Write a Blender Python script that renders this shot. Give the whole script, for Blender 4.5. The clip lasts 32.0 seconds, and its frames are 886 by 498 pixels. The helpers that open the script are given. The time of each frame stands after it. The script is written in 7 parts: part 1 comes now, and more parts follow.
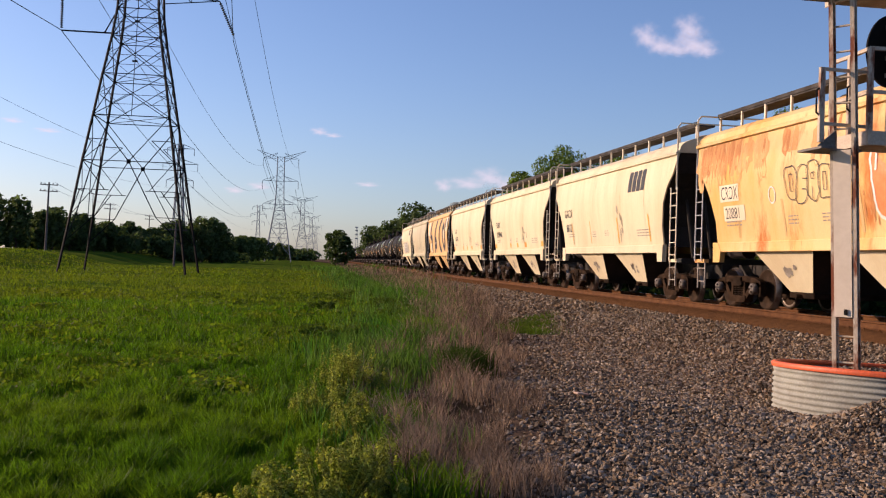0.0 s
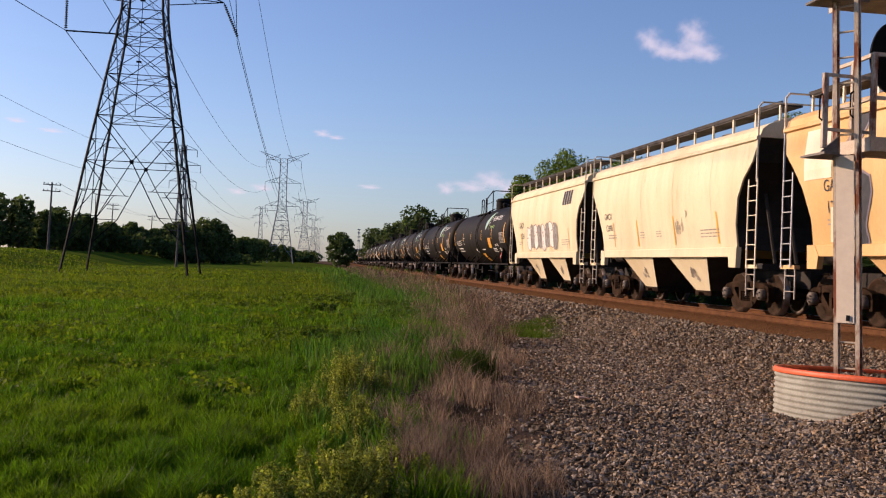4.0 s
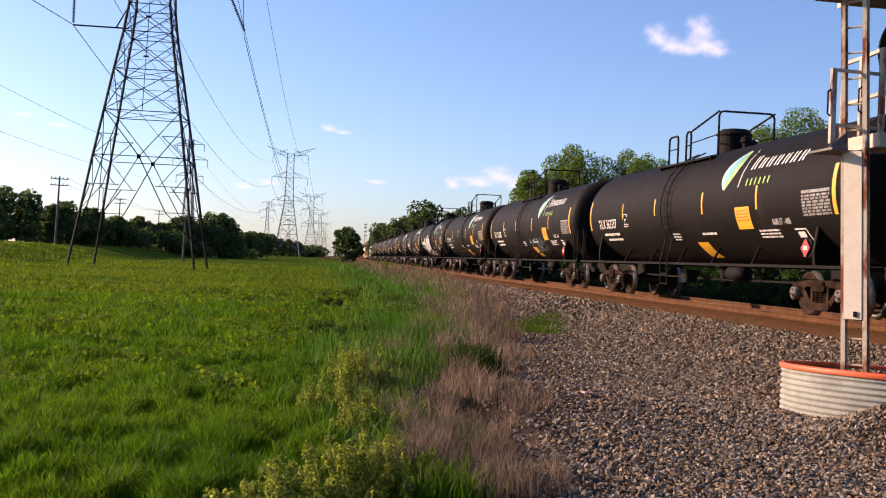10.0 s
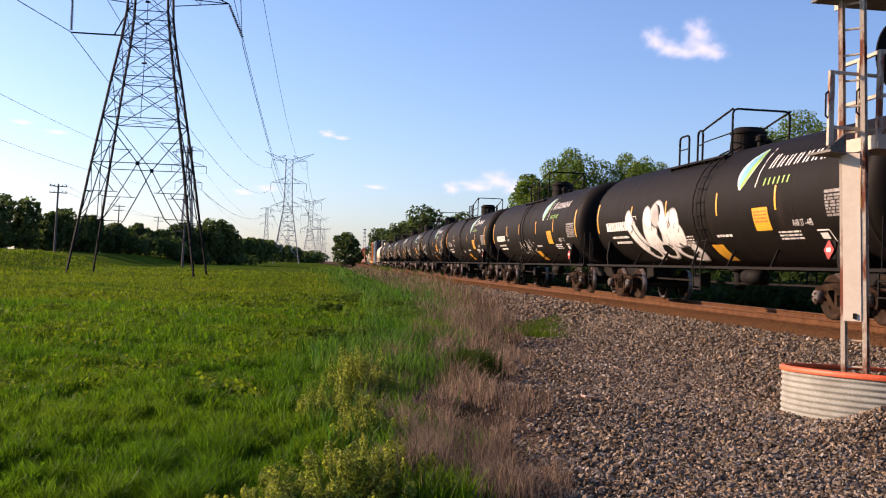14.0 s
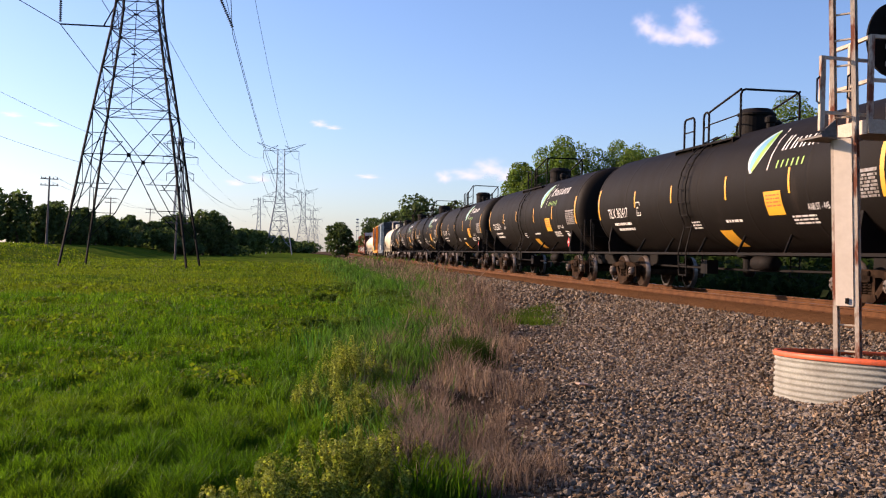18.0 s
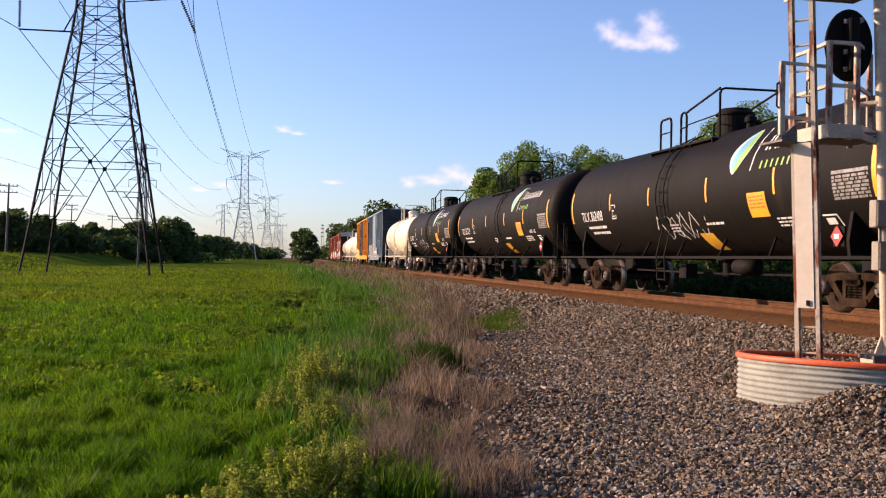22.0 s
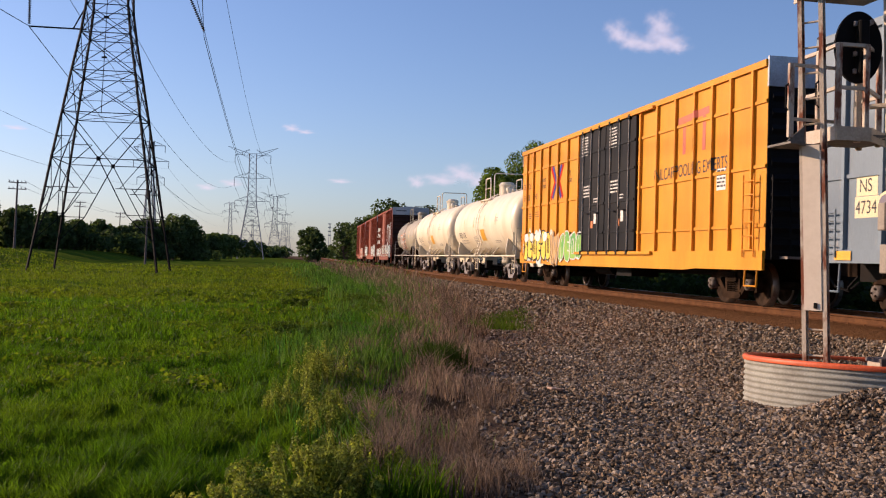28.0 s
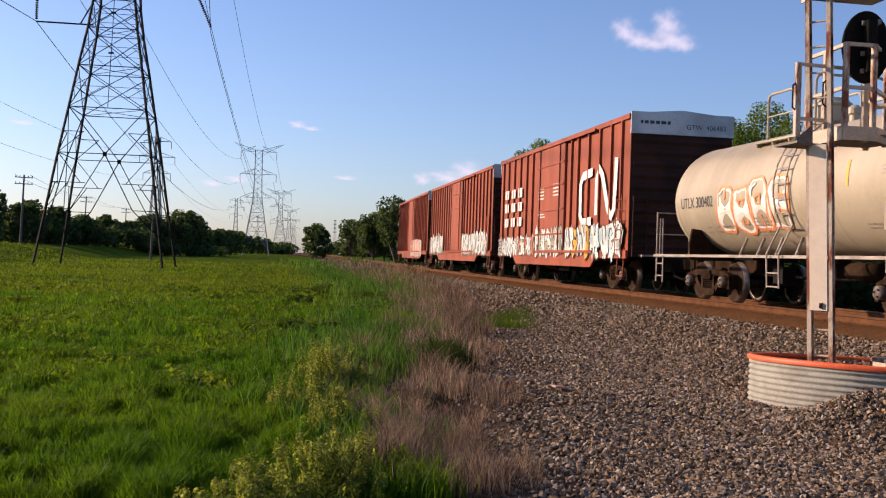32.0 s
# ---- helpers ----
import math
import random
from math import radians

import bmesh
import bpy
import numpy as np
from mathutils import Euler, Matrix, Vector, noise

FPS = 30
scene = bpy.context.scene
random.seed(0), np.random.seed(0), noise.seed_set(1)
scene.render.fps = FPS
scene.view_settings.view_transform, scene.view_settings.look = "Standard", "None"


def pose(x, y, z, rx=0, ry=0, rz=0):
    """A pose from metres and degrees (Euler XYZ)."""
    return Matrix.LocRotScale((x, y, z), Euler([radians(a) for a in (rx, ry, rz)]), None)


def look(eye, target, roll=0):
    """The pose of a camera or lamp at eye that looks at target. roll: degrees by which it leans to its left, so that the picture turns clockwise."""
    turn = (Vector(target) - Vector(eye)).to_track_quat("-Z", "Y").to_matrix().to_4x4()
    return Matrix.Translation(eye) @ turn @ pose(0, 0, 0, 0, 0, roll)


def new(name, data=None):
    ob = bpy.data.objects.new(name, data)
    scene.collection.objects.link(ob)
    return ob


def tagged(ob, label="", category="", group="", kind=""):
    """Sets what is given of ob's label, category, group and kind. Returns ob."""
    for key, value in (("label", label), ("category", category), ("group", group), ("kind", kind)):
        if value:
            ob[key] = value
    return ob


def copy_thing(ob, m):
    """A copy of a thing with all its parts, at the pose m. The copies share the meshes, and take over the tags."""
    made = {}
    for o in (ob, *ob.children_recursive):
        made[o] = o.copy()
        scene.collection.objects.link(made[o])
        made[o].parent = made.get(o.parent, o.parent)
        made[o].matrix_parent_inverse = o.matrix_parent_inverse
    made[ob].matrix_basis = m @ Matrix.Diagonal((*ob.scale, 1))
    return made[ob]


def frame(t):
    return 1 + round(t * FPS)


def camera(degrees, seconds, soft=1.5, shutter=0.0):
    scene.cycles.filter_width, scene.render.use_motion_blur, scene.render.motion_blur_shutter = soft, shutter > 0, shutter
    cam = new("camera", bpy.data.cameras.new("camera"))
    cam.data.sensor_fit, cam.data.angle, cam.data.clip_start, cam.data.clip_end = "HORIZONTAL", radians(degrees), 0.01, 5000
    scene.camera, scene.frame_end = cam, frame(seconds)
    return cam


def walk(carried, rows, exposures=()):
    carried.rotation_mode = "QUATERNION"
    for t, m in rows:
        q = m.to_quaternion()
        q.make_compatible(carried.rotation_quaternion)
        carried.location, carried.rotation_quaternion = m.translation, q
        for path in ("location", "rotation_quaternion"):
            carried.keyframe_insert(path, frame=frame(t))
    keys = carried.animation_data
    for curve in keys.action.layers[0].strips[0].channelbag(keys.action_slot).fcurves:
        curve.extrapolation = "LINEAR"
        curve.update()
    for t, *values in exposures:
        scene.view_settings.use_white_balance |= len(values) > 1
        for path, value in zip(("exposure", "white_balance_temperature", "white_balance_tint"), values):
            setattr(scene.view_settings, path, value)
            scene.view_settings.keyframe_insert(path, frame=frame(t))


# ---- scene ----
# The rail head is z = 0; y runs along the track, x across it. The camera turns on the spot.
cam = camera(47.07, 32.0, soft=1.15, shutter=0.04)
EYE = (0.0, 0.0, 0.838)


def aim(yaw, pitch, roll):
    a, b = radians(yaw), radians(pitch)
    way = Vector((math.sin(a) * math.cos(b), math.cos(a) * math.cos(b), math.sin(b)))
    return look(EYE, Vector(EYE) + way, roll)


PATH = [
    (0, 9.12, 0.75, 1.80), (0.5, 9.12, 0.75, 1.92), (1, 9.08, 0.78, 1.97), (1.5, 9.11, 0.85, 2.10), (2, 9.08, 0.83, 1.96), (2.5, 9.05, 0.88, 1.99),
    (3, 9.06, 0.84, 2.11), (3.5, 9.05, 0.91, 2.15), (5.5, 8.82, 0.87, 2.50), (6, 8.84, 0.84, 2.42), (6.5, 8.76, 0.73, 2.53), (7, 8.73, 0.65, 2.55),
    (7.5, 8.72, 0.64, 2.63), (8, 8.63, 0.69, 2.77), (8.5, 8.58, 0.70, 2.81), (9, 8.54, 0.79, 2.62), (9.5, 8.57, 0.69, 2.47), (10, 8.64, 0.61, 2.38),
    (10.5, 8.70, 0.62, 2.38), (11, 8.79, 0.66, 2.36), (11.5, 8.97, 0.71, 2.18), (12, 9.18, 0.79, 1.86), (12.5, 9.21, 0.77, 1.87), (13, 9.06, 0.68, 2.00),
    (13.5, 8.95, 0.63, 1.87), (14, 8.67, 0.88, 1.98), (14.5, 8.64, 0.93, 2.06), (16.5, 8.79, 0.45, 1.47), (17, 8.97, 0.33, 1.43), (17.5, 9.08, 0.29, 1.41),
    (18, 9.08, 0.27, 1.41), (18.5, 9.11, 0.15, 0.87), (19, 9.33, 0.11, 0.72), (19.5, 9.61, 0.12, 0.56), (20, 9.97, 0.26, 0.62), (20.5, 10.24, 0.33, 0.66),
    (21, 10.51, 0.30, 0.47), (21.5, 10.77, 0.35, 0.79), (22, 11.02, 0.61, 1.03), (22.5, 11.12, 0.92, 1.18), (23, 11.17, 1.08, 1.34), (23.5, 11.18, 1.15, 1.26),
    (24, 11.13, 1.16, 1.29), (24.5, 10.88, 1.06, 1.35), (25, 10.65, 0.89, 1.46), (25.5, 10.53, 0.76, 1.45), (27.5, 10.72, 0.56, 1.46), (28, 10.63, 0.58, 1.47),
    (28.5, 10.61, 0.58, 1.58), (29, 10.62, 0.59, 1.43), (29.5, 10.62, 0.57, 1.50), (30, 10.54, 0.52, 1.64), (30.5, 10.48, 0.49, 1.69), (31, 10.42, 0.42, 1.62),
    (31.5, 10.47, 0.42, 1.90), (32, 10.34, 0.43, 1.84)]
walk(cam, [(t, aim(a, b, c)) for t, a, b, c in PATH], exposures=[
    (0, 0.42, 5950, 26), (2, 0.40, 5950, 26), (3.5, 0.36, 5950, 26), (5.5, 0.66, 5950, 26), (8, 0.90, 5950, 26), (24, 0.88, 5950, 26), (25, 0.74, 5950, 26), (26, 0.58, 5950, 26), (28, 0.43, 5950, 26), (29, 0.43, 5950, 26), (30, 0.38, 5950, 26), (31, 0.38, 5950, 26), (32, 0.63, 5950, 26)])

# ---- light ----
SUN_AZ, SUN_EL = -60.0, 20.0  # degrees clockwise from +y, degrees up
world = bpy.data.worlds.new("sky")
scene.world = world
world.use_nodes = True
wn, wl = world.node_tree.nodes, world.node_tree.links
sky = wn.new("ShaderNodeTexSky")
sky.sky_type, sky.sun_disc = "NISHITA", False
sky.sun_elevation, sky.sun_rotation = radians(SUN_EL), radians(SUN_AZ)
sky.air_density, sky.dust_density, sky.ozone_density = 1.0, 0.85, 3.4
wl.new(sky.outputs[0], wn["Background"].inputs[0])
wn["Background"].inputs[1].default_value = 0.098
sun = new("sun", bpy.data.lights.new("sun", "SUN"))
sun.data.energy, sun.data.angle, sun.data.color = 5.3, radians(0.6), (1.0, 0.73, 0.44)
sun_way = Vector((math.sin(radians(SUN_AZ)) * math.cos(radians(SUN_EL)), math.cos(radians(SUN_AZ)) * math.cos(radians(SUN_EL)), math.sin(radians(SUN_EL))))
sun.matrix_world = look(sun_way * 50, (0, 0, 0))


# ---- materials ----
def material(name, c1, c2=None, rough=0.6, metal=0.0, scale=3.0, fine=40.0, bump=0.1, bump_scale=None, stretch=(1, 1, 1), mix=(0.4, 0.62), spots=None,
             per_piece=0.0, sheen=0.0, through_light=None, random_island=0.0, coords="Object", rough_var=0.12, grain_dark=(0.72, 0.70, 0.68), gloss=0.5, island_tint=None):
    """Two colours mixed by coarse noise, fine grain over both, bump, and optional spots of a third colour (colour, scale, low, high)."""
    m = bpy.data.materials.new(name)
    m.use_nodes = True
    n, l = m.node_tree.nodes, m.node_tree.links
    b = n["Principled BSDF"]
    tc, mp = n.new("ShaderNodeTexCoord"), n.new("ShaderNodeMapping")
    mp.inputs["Scale"].default_value = stretch
    l.new(tc.outputs[coords], mp.inputs[0])

    def tex(s, detail=5.0, rough_=0.6):
        t = n.new("ShaderNodeTexNoise")
        t.inputs["Scale"].default_value, t.inputs["Detail"].default_value, t.inputs["Roughness"].default_value = s, detail, rough_
        l.new(mp.outputs[0], t.inputs["Vector"])
        return t.outputs[0]

    def ramp(src, a, b_):
        r = n.new("ShaderNodeMapRange")
        r.inputs[1].default_value, r.inputs[2].default_value = a, b_
        l.new(src, r.inputs[0])
        return r.outputs[0]

    def blend(fac, a, b_, kind="MIX"):
        x = n.new("ShaderNodeMix")
        x.data_type, x.blend_type = "RGBA", kind
        for i, v in ((0, fac), (6, a), (7, b_)):
            if isinstance(v, bpy.types.NodeSocket):
                l.new(v, x.inputs[i])
            else:
                x.inputs[i].default_value = v if i == 0 else (*v, 1)
        return x.outputs[2]

    c2 = c2 or tuple(v * 0.75 for v in c1)
    coarse, grain = tex(scale), tex(fine, 3.0)
    col = blend(ramp(coarse, *mix), c1, c2)
    col = blend(ramp(grain, 0.3, 0.75), col, blend(1.0, col, grain_dark, "MULTIPLY"))
    if spots:
        col = blend(ramp(tex(spots[1], 6.0, 0.7), spots[2], spots[3]), col, spots[0])
    if island_tint:
        pick, wrap, cut = n.new("ShaderNodeNewGeometry"), n.new("ShaderNodeMath"), n.new("ShaderNodeMath")
        wrap.operation, cut.operation = "MULTIPLY", "FRACT"
        wrap.inputs[1].default_value = 37.7
        l.new(pick.outputs["Random Per Island"], wrap.inputs[0])
        l.new(wrap.outputs[0], cut.inputs[0])
        col = blend(ramp(cut.outputs[0], 0.35, 0.75), col, island_tint)
    for amount, kind, sock in ((per_piece, "ShaderNodeObjectInfo", "Random"), (random_island, "ShaderNodeNewGeometry", "Random Per Island")):
        if amount:
            h = n.new("ShaderNodeHueSaturation")
            l.new(col, h.inputs["Color"])
            rnd = n.new(kind)
            r = n.new("ShaderNodeMapRange")
            r.inputs[3].default_value, r.inputs[4].default_value = 1 - amount, 1 + amount
            l.new(rnd.outputs[sock], r.inputs[0])
            l.new(r.outputs[0], h.inputs["Value"])
            col = h.outputs[0]
    l.new(col, b.inputs["Base Color"])
    r = n.new("ShaderNodeMapRange")
    r.inputs[3].default_value, r.inputs[4].default_value = max(0.02, rough - rough_var), min(1, rough + rough_var)
    l.new(coarse, r.inputs[0])
    l.new(r.outputs[0], b.inputs["Roughness"])
    b.inputs["Metallic"].default_value = metal
    b.inputs["Specular IOR Level"].default_value = gloss
    if bump:
        bp = n.new("ShaderNodeBump")
        bp.inputs["Strength"].default_value, bp.inputs["Distance"].default_value = bump, 0.02
        l.new(tex(bump_scale or fine, 4.0), bp.inputs["Height"])
        l.new(bp.outputs[0], b.inputs["Normal"])
    if through_light:
        tr, mx = n.new("ShaderNodeBsdfTranslucent"), n.new("ShaderNodeMixShader")
        l.new(blend(1.0, col, through_light, "MULTIPLY"), tr.inputs[0])
        mx.inputs[0].default_value = 0.45
        l.new(b.outputs[0], mx.inputs[1])
        l.new(tr.outputs[0], mx.inputs[2])
        l.new(mx.outputs[0], n["Material Output"].inputs[0])
        b.inputs["Specular IOR Level"].default_value = 0.06
    return m


M = {}
M["ballast"] = material("ballast", (0.235, 0.172, 0.124), (0.12, 0.088, 0.066), 0.9, scale=1.2, fine=30, bump=0.9, bump_scale=22, gloss=0.06)
# Ballast darkened in colour for the shade beneath the wagons.
M["undercar_stone"] = material("undercar_shade_ballast", (0.075, 0.055, 0.042), (0.045, 0.034, 0.027), 0.85, scale=5, fine=50, bump=0.3, random_island=0.4)
M["stone"] = material("stone", (0.235, 0.165, 0.100), (0.140, 0.098, 0.060), 0.9, scale=6, fine=60, bump=0.3, random_island=0.72, gloss=0.08, island_tint=(0.212, 0.176, 0.136))
M["rail"] = material("rusty_rail", (0.125, 0.056, 0.022), (0.085, 0.038, 0.017), 0.75, scale=4, fine=50, bump=0.2, gloss=0.06)
M["rail_top"] = material("worn_rail", (0.32, 0.28, 0.25), (0.2, 0.16, 0.13), 0.35, metal=0.8, scale=2, fine=50, bump=0.05)
M["tie"] = material("tie_wood", (0.13, 0.085, 0.06), (0.08, 0.06, 0.05), 0.9, scale=5, fine=30, bump=0.5, stretch=(1, 6, 6), per_piece=0.2, gloss=0.06)
M["black"] = material("black_tank_paint", (0.0078, 0.0059, 0.0046), (0.0104, 0.0079, 0.0061), 0.64, gloss=0.08, scale=0.7, fine=25, bump=0.06, mix=(0.35, 0.7), stretch=(1, 1.6, 0.6), spots=((0.022, 0.016, 0.012), 1.1, 0.60, 0.82))
M["black_iron"] = material("black_iron", (0.006, 0.005, 0.0045), (0.011, 0.008, 0.0065), 0.75, gloss=0.12, scale=3, fine=30, bump=0.1)
M["grime"] = material("grimy_steel", (0.030, 0.019, 0.012), (0.012, 0.008, 0.0055), 0.9, gloss=0.04, scale=3, fine=30, bump=0.3)
M["truck_side"] = material("dusty_cast_steel", (0.044, 0.026, 0.015), (0.020, 0.012, 0.0075), 0.9, gloss=0.04, scale=4, fine=35, bump=0.3)
M["wheel"] = material("wheel_steel", (0.042, 0.025, 0.015), (0.022, 0.014, 0.009), 0.8, gloss=0.06, scale=6, fine=40, bump=0.1)
M["tread"] = material("wheel_tread", (0.24, 0.20, 0.17), (0.14, 0.11, 0.09), 0.45, metal=0.8, scale=6, fine=40, bump=0.03)
M["bearing"] = material("bearing_end_cap", (0.17, 0.145, 0.125), (0.07, 0.054, 0.043), 0.6, gloss=0.3, scale=8, fine=40, bump=0.1)
M["cap"] = material("bearing_cap", (0.30, 0.29, 0.29), (0.16, 0.13, 0.11), 0.5, scale=8, fine=40, bump=0.1)
M["walk_grate"] = material("dull_walkway_grating", (0.075, 0.070, 0.068), (0.045, 0.041, 0.039), 0.8, gloss=0.1, scale=2, fine=30, bump=0.1)
# Shade at the hopper ends is put into this near-black colour.
M["slope_sheet"] = material("shadowed_slope_sheet", (0.035, 0.029, 0.025), (0.018, 0.015, 0.014), 0.8, gloss=0.2, scale=1, fine=20, bump=0.1)
M["cream"] = material("cream_hopper_paint", (0.67, 0.59, 0.40), (0.60, 0.50, 0.32), 0.55, gloss=0.2, scale=0.8, fine=30, bump=0.05, stretch=(1, 1.4, 0.35), spots=((0.38, 0.25, 0.14), 2.2, 0.62, 0.82), grain_dark=(0.89, 0.88, 0.87))
M["rusty_cream"] = material("rust_stained_cream_paint", (0.67, 0.49, 0.23), (0.62, 0.36, 0.09), 0.6, gloss=0.2, scale=0.45, fine=30, bump=0.06, stretch=(1, 1.4, 0.5), mix=(0.44, 0.66), spots=((0.46, 0.15, 0.03), 0.75, 0.52, 0.66), grain_dark=(0.89, 0.88, 0.87))
M["tan_cream"] = material("tan_hopper_paint", (0.64, 0.43, 0.20), (0.58, 0.36, 0.14), 0.6, gloss=0.2, scale=0.6, fine=30, bump=0.05, stretch=(1, 1.2, 0.4), spots=((0.40, 0.24, 0.12), 1.8, 0.62, 0.8), grain_dark=(0.89, 0.88, 0.87))
M["hopper_iron"] = material("weathered_grey_steel", (0.36, 0.32, 0.27), (0.22, 0.18, 0.15), 0.65, scale=2, fine=30, bump=0.1)
M["white_tank"] = material("white_tank_paint", (0.74, 0.665, 0.50), (0.66, 0.56, 0.39), 0.45, scale=0.6, fine=25, bump=0.04, stretch=(1, 1.4, 0.5), spots=((0.45, 0.36, 0.27), 1.4, 0.64, 0.86), grain_dark=(0.89, 0.88, 0.87))
M["grey_tank"] = material("dull_beige_tank_paint", (0.36, 0.315, 0.225), (0.29, 0.252, 0.175), 0.55, scale=0.6, fine=25, bump=0.05, stretch=(1, 1.4, 0.5), spots=((0.30, 0.23, 0.16), 1.4, 0.6, 0.82), grain_dark=(0.89, 0.88, 0.87))
M["yellow_box"] = material("yellow_boxcar_paint", (0.66, 0.285, 0.010), (0.57, 0.235, 0.008), 0.5, gloss=0.2, scale=0.8, fine=30, bump=0.04, stretch=(1, 1.2, 0.35), spots=((0.38, 0.17, 0.03), 2.5, 0.66, 0.85), grain_dark=(0.89, 0.88, 0.87))
M["brown_box"] = material("oxide_red_boxcar_paint", (0.285, 0.066, 0.027), (0.205, 0.050, 0.023), 0.6, gloss=0.2, scale=0.8, fine=30, bump=0.06, stretch=(1, 1.2, 0.35), spots=((0.13, 0.05, 0.035), 1.8, 0.55, 0.8), grain_dark=(0.89, 0.88, 0.87))
M["blue_box"] = material("faded_blue_boxcar_paint", (0.150, 0.205, 0.250), (0.120, 0.165, 0.205), 0.55, scale=0.8, fine=30, bump=0.05, stretch=(1, 1.2, 0.35), spots=((0.30, 0.26, 0.22), 2.0, 0.6, 0.8), grain_dark=(0.89, 0.88, 0.87))
M["door_black"] = material("black_door_paint", (0.0075, 0.0075, 0.009), (0.013, 0.012, 0.012), 0.6, gloss=0.12, scale=1.5, fine=30, bump=0.05)
M["roof_metal"] = material("galvanised_roof", (0.52, 0.53, 0.55), (0.40, 0.40, 0.41), 0.45, metal=0.4, scale=1.2, fine=30, bump=0.06)
# Both end paints are side colours darkened to hold the unlit ends' shade.
M["blue_end"] = material("shade_dark_blue_end_paint", (0.050, 0.060, 0.074), (0.034, 0.040, 0.048), 0.8, gloss=0.15, scale=1, fine=30, bump=0.1)
M["box_end"] = material("shade_dark_end_paint", (0.055, 0.024, 0.017), (0.032, 0.018, 0.014), 0.8, gloss=0.15, scale=1, fine=30, bump=0.1)
M["white_mark"] = material("white_lettering", (0.80, 0.78, 0.74), (0.70, 0.67, 0.62), 0.5, scale=4, fine=60, bump=0.0)
M["dark_mark"] = material("dark_lettering", (0.05, 0.055, 0.065), (0.08, 0.08, 0.09), 0.6, gloss=0.1, scale=4, fine=60, bump=0.0)
M["yellow_mark"] = material("reflective_yellow", (0.80, 0.42, 0.02), (0.72, 0.36, 0.02), 0.4, scale=3, fine=60, bump=0.0)
M["green_mark"] = material("leaf_green_mark", (0.30, 0.52, 0.07), (0.26, 0.46, 0.06), 0.5, bump=0.0)
M["blue_mark"] = material("pale_blue_mark", (0.16, 0.42, 0.62), (0.14, 0.38, 0.58), 0.5, bump=0.0)
M["red_mark"] = material("placard_red", (0.65, 0.03, 0.02), (0.55, 0.03, 0.02), 0.45, bump=0.0)
M["pink_mark"] = material("faded_red_mark", (0.60, 0.10, 0.06), (0.52, 0.13, 0.05), 0.55, bump=0.0)
M["violet_mark"] = material("violet_paint", (0.22, 0.13, 0.42), (0.45, 0.10, 0.20), 0.55, scale=1.5, bump=0.0)
M["lime_mark"] = material("green_spray_paint", (0.10, 0.42, 0.06), (0.3, 0.5, 0.05), 0.5, scale=2, bump=0.0)
M["orange_mark"] = material("orange_spray_paint", (0.80, 0.22, 0.06), (0.75, 0.30, 0.1), 0.5, bump=0.0)
M["lemon_mark"] = material("lemon_spray_paint", (0.86, 0.66, 0.06), (0.82, 0.56, 0.03), 0.5, scale=2, bump=0.0)
M["emblem_red"] = material("emblem_red", (0.50, 0.035, 0.02), (0.44, 0.04, 0.02), 0.9, gloss=0.05, bump=0.0)
M["emblem_blue"] = material("emblem_blue", (0.07, 0.07, 0.30), (0.09, 0.08, 0.27), 0.9, gloss=0.05, bump=0.0)
M["rust_haze"] = material("thin_rust", (0.34, 0.235, 0.14), (0.26, 0.22, 0.18), 0.7, scale=2.5, fine=30, bump=0.02)
M["violet_grey"] = material("grey_violet_spray_paint", (0.16, 0.14, 0.18), (0.22, 0.18, 0.21), 0.55, scale=1.5, bump=0.0)
M["cream_line"] = material("cream_spray_paint", (0.78, 0.66, 0.38), (0.72, 0.62, 0.40), 0.55, bump=0.0)
M["black_mark"] = material("black_spray_paint", (0.02, 0.02, 0.022), (0.035, 0.033, 0.03), 0.5, gloss=0.1, bump=0.0)
M["cyan_mark"] = material("pale_blue_spray_paint", (0.42, 0.58, 0.62), (0.6, 0.66, 0.62), 0.5, scale=2, bump=0.0)
M["guard_paint"] = material("plain_cream_paint", (0.62, 0.54, 0.43), (0.57, 0.49, 0.385), 0.55, scale=1.5, fine=12, bump=0.0, grain_dark=(0.93, 0.92, 0.91))
M["orange_patch"] = material("orange_label", (0.80, 0.36, 0.015), (0.74, 0.30, 0.015), 0.5, scale=3, bump=0.0)
M["rust_wash"] = material("orange_rust_wash", (0.64, 0.36, 0.12), (0.58, 0.27, 0.07), 0.7, scale=1.2, fine=20, bump=0.03, stretch=(1, 2, 0.6))
M["rust_streak"] = material("rust_streak", (0.47, 0.18, 0.04), (0.58, 0.28, 0.09), 0.8, scale=3, fine=30, bump=0.05, stretch=(1, 3, 0.6))
M["signal_paint"] = material("cream_signal_paint", (0.50, 0.42, 0.315), (0.43, 0.35, 0.255), 0.5, scale=3, fine=40, bump=0.05, spots=((0.30, 0.16, 0.09), 5.0, 0.66, 0.8))
# Dark deck colour includes the shade seen on the platforms' undersides.
M["deck_steel"] = material("shade_toned_deck_steel", (0.15, 0.135, 0.115), (0.10, 0.088, 0.074), 0.7, scale=4, fine=40, bump=0.08)
M["signal_rust"] = material("rust_streaked_paint", (0.50, 0.43, 0.34), (0.20, 0.065, 0.032), 0.7, gloss=0.2, scale=5, fine=40, bump=0.08, stretch=(1, 1, 0.4), mix=(0.46, 0.60))
M["galvanised"] = material("galvanised_pipe", (0.315, 0.318, 0.275), (0.25, 0.245, 0.21), 0.7, gloss=0.15, scale=2.5, fine=40, bump=0.05)
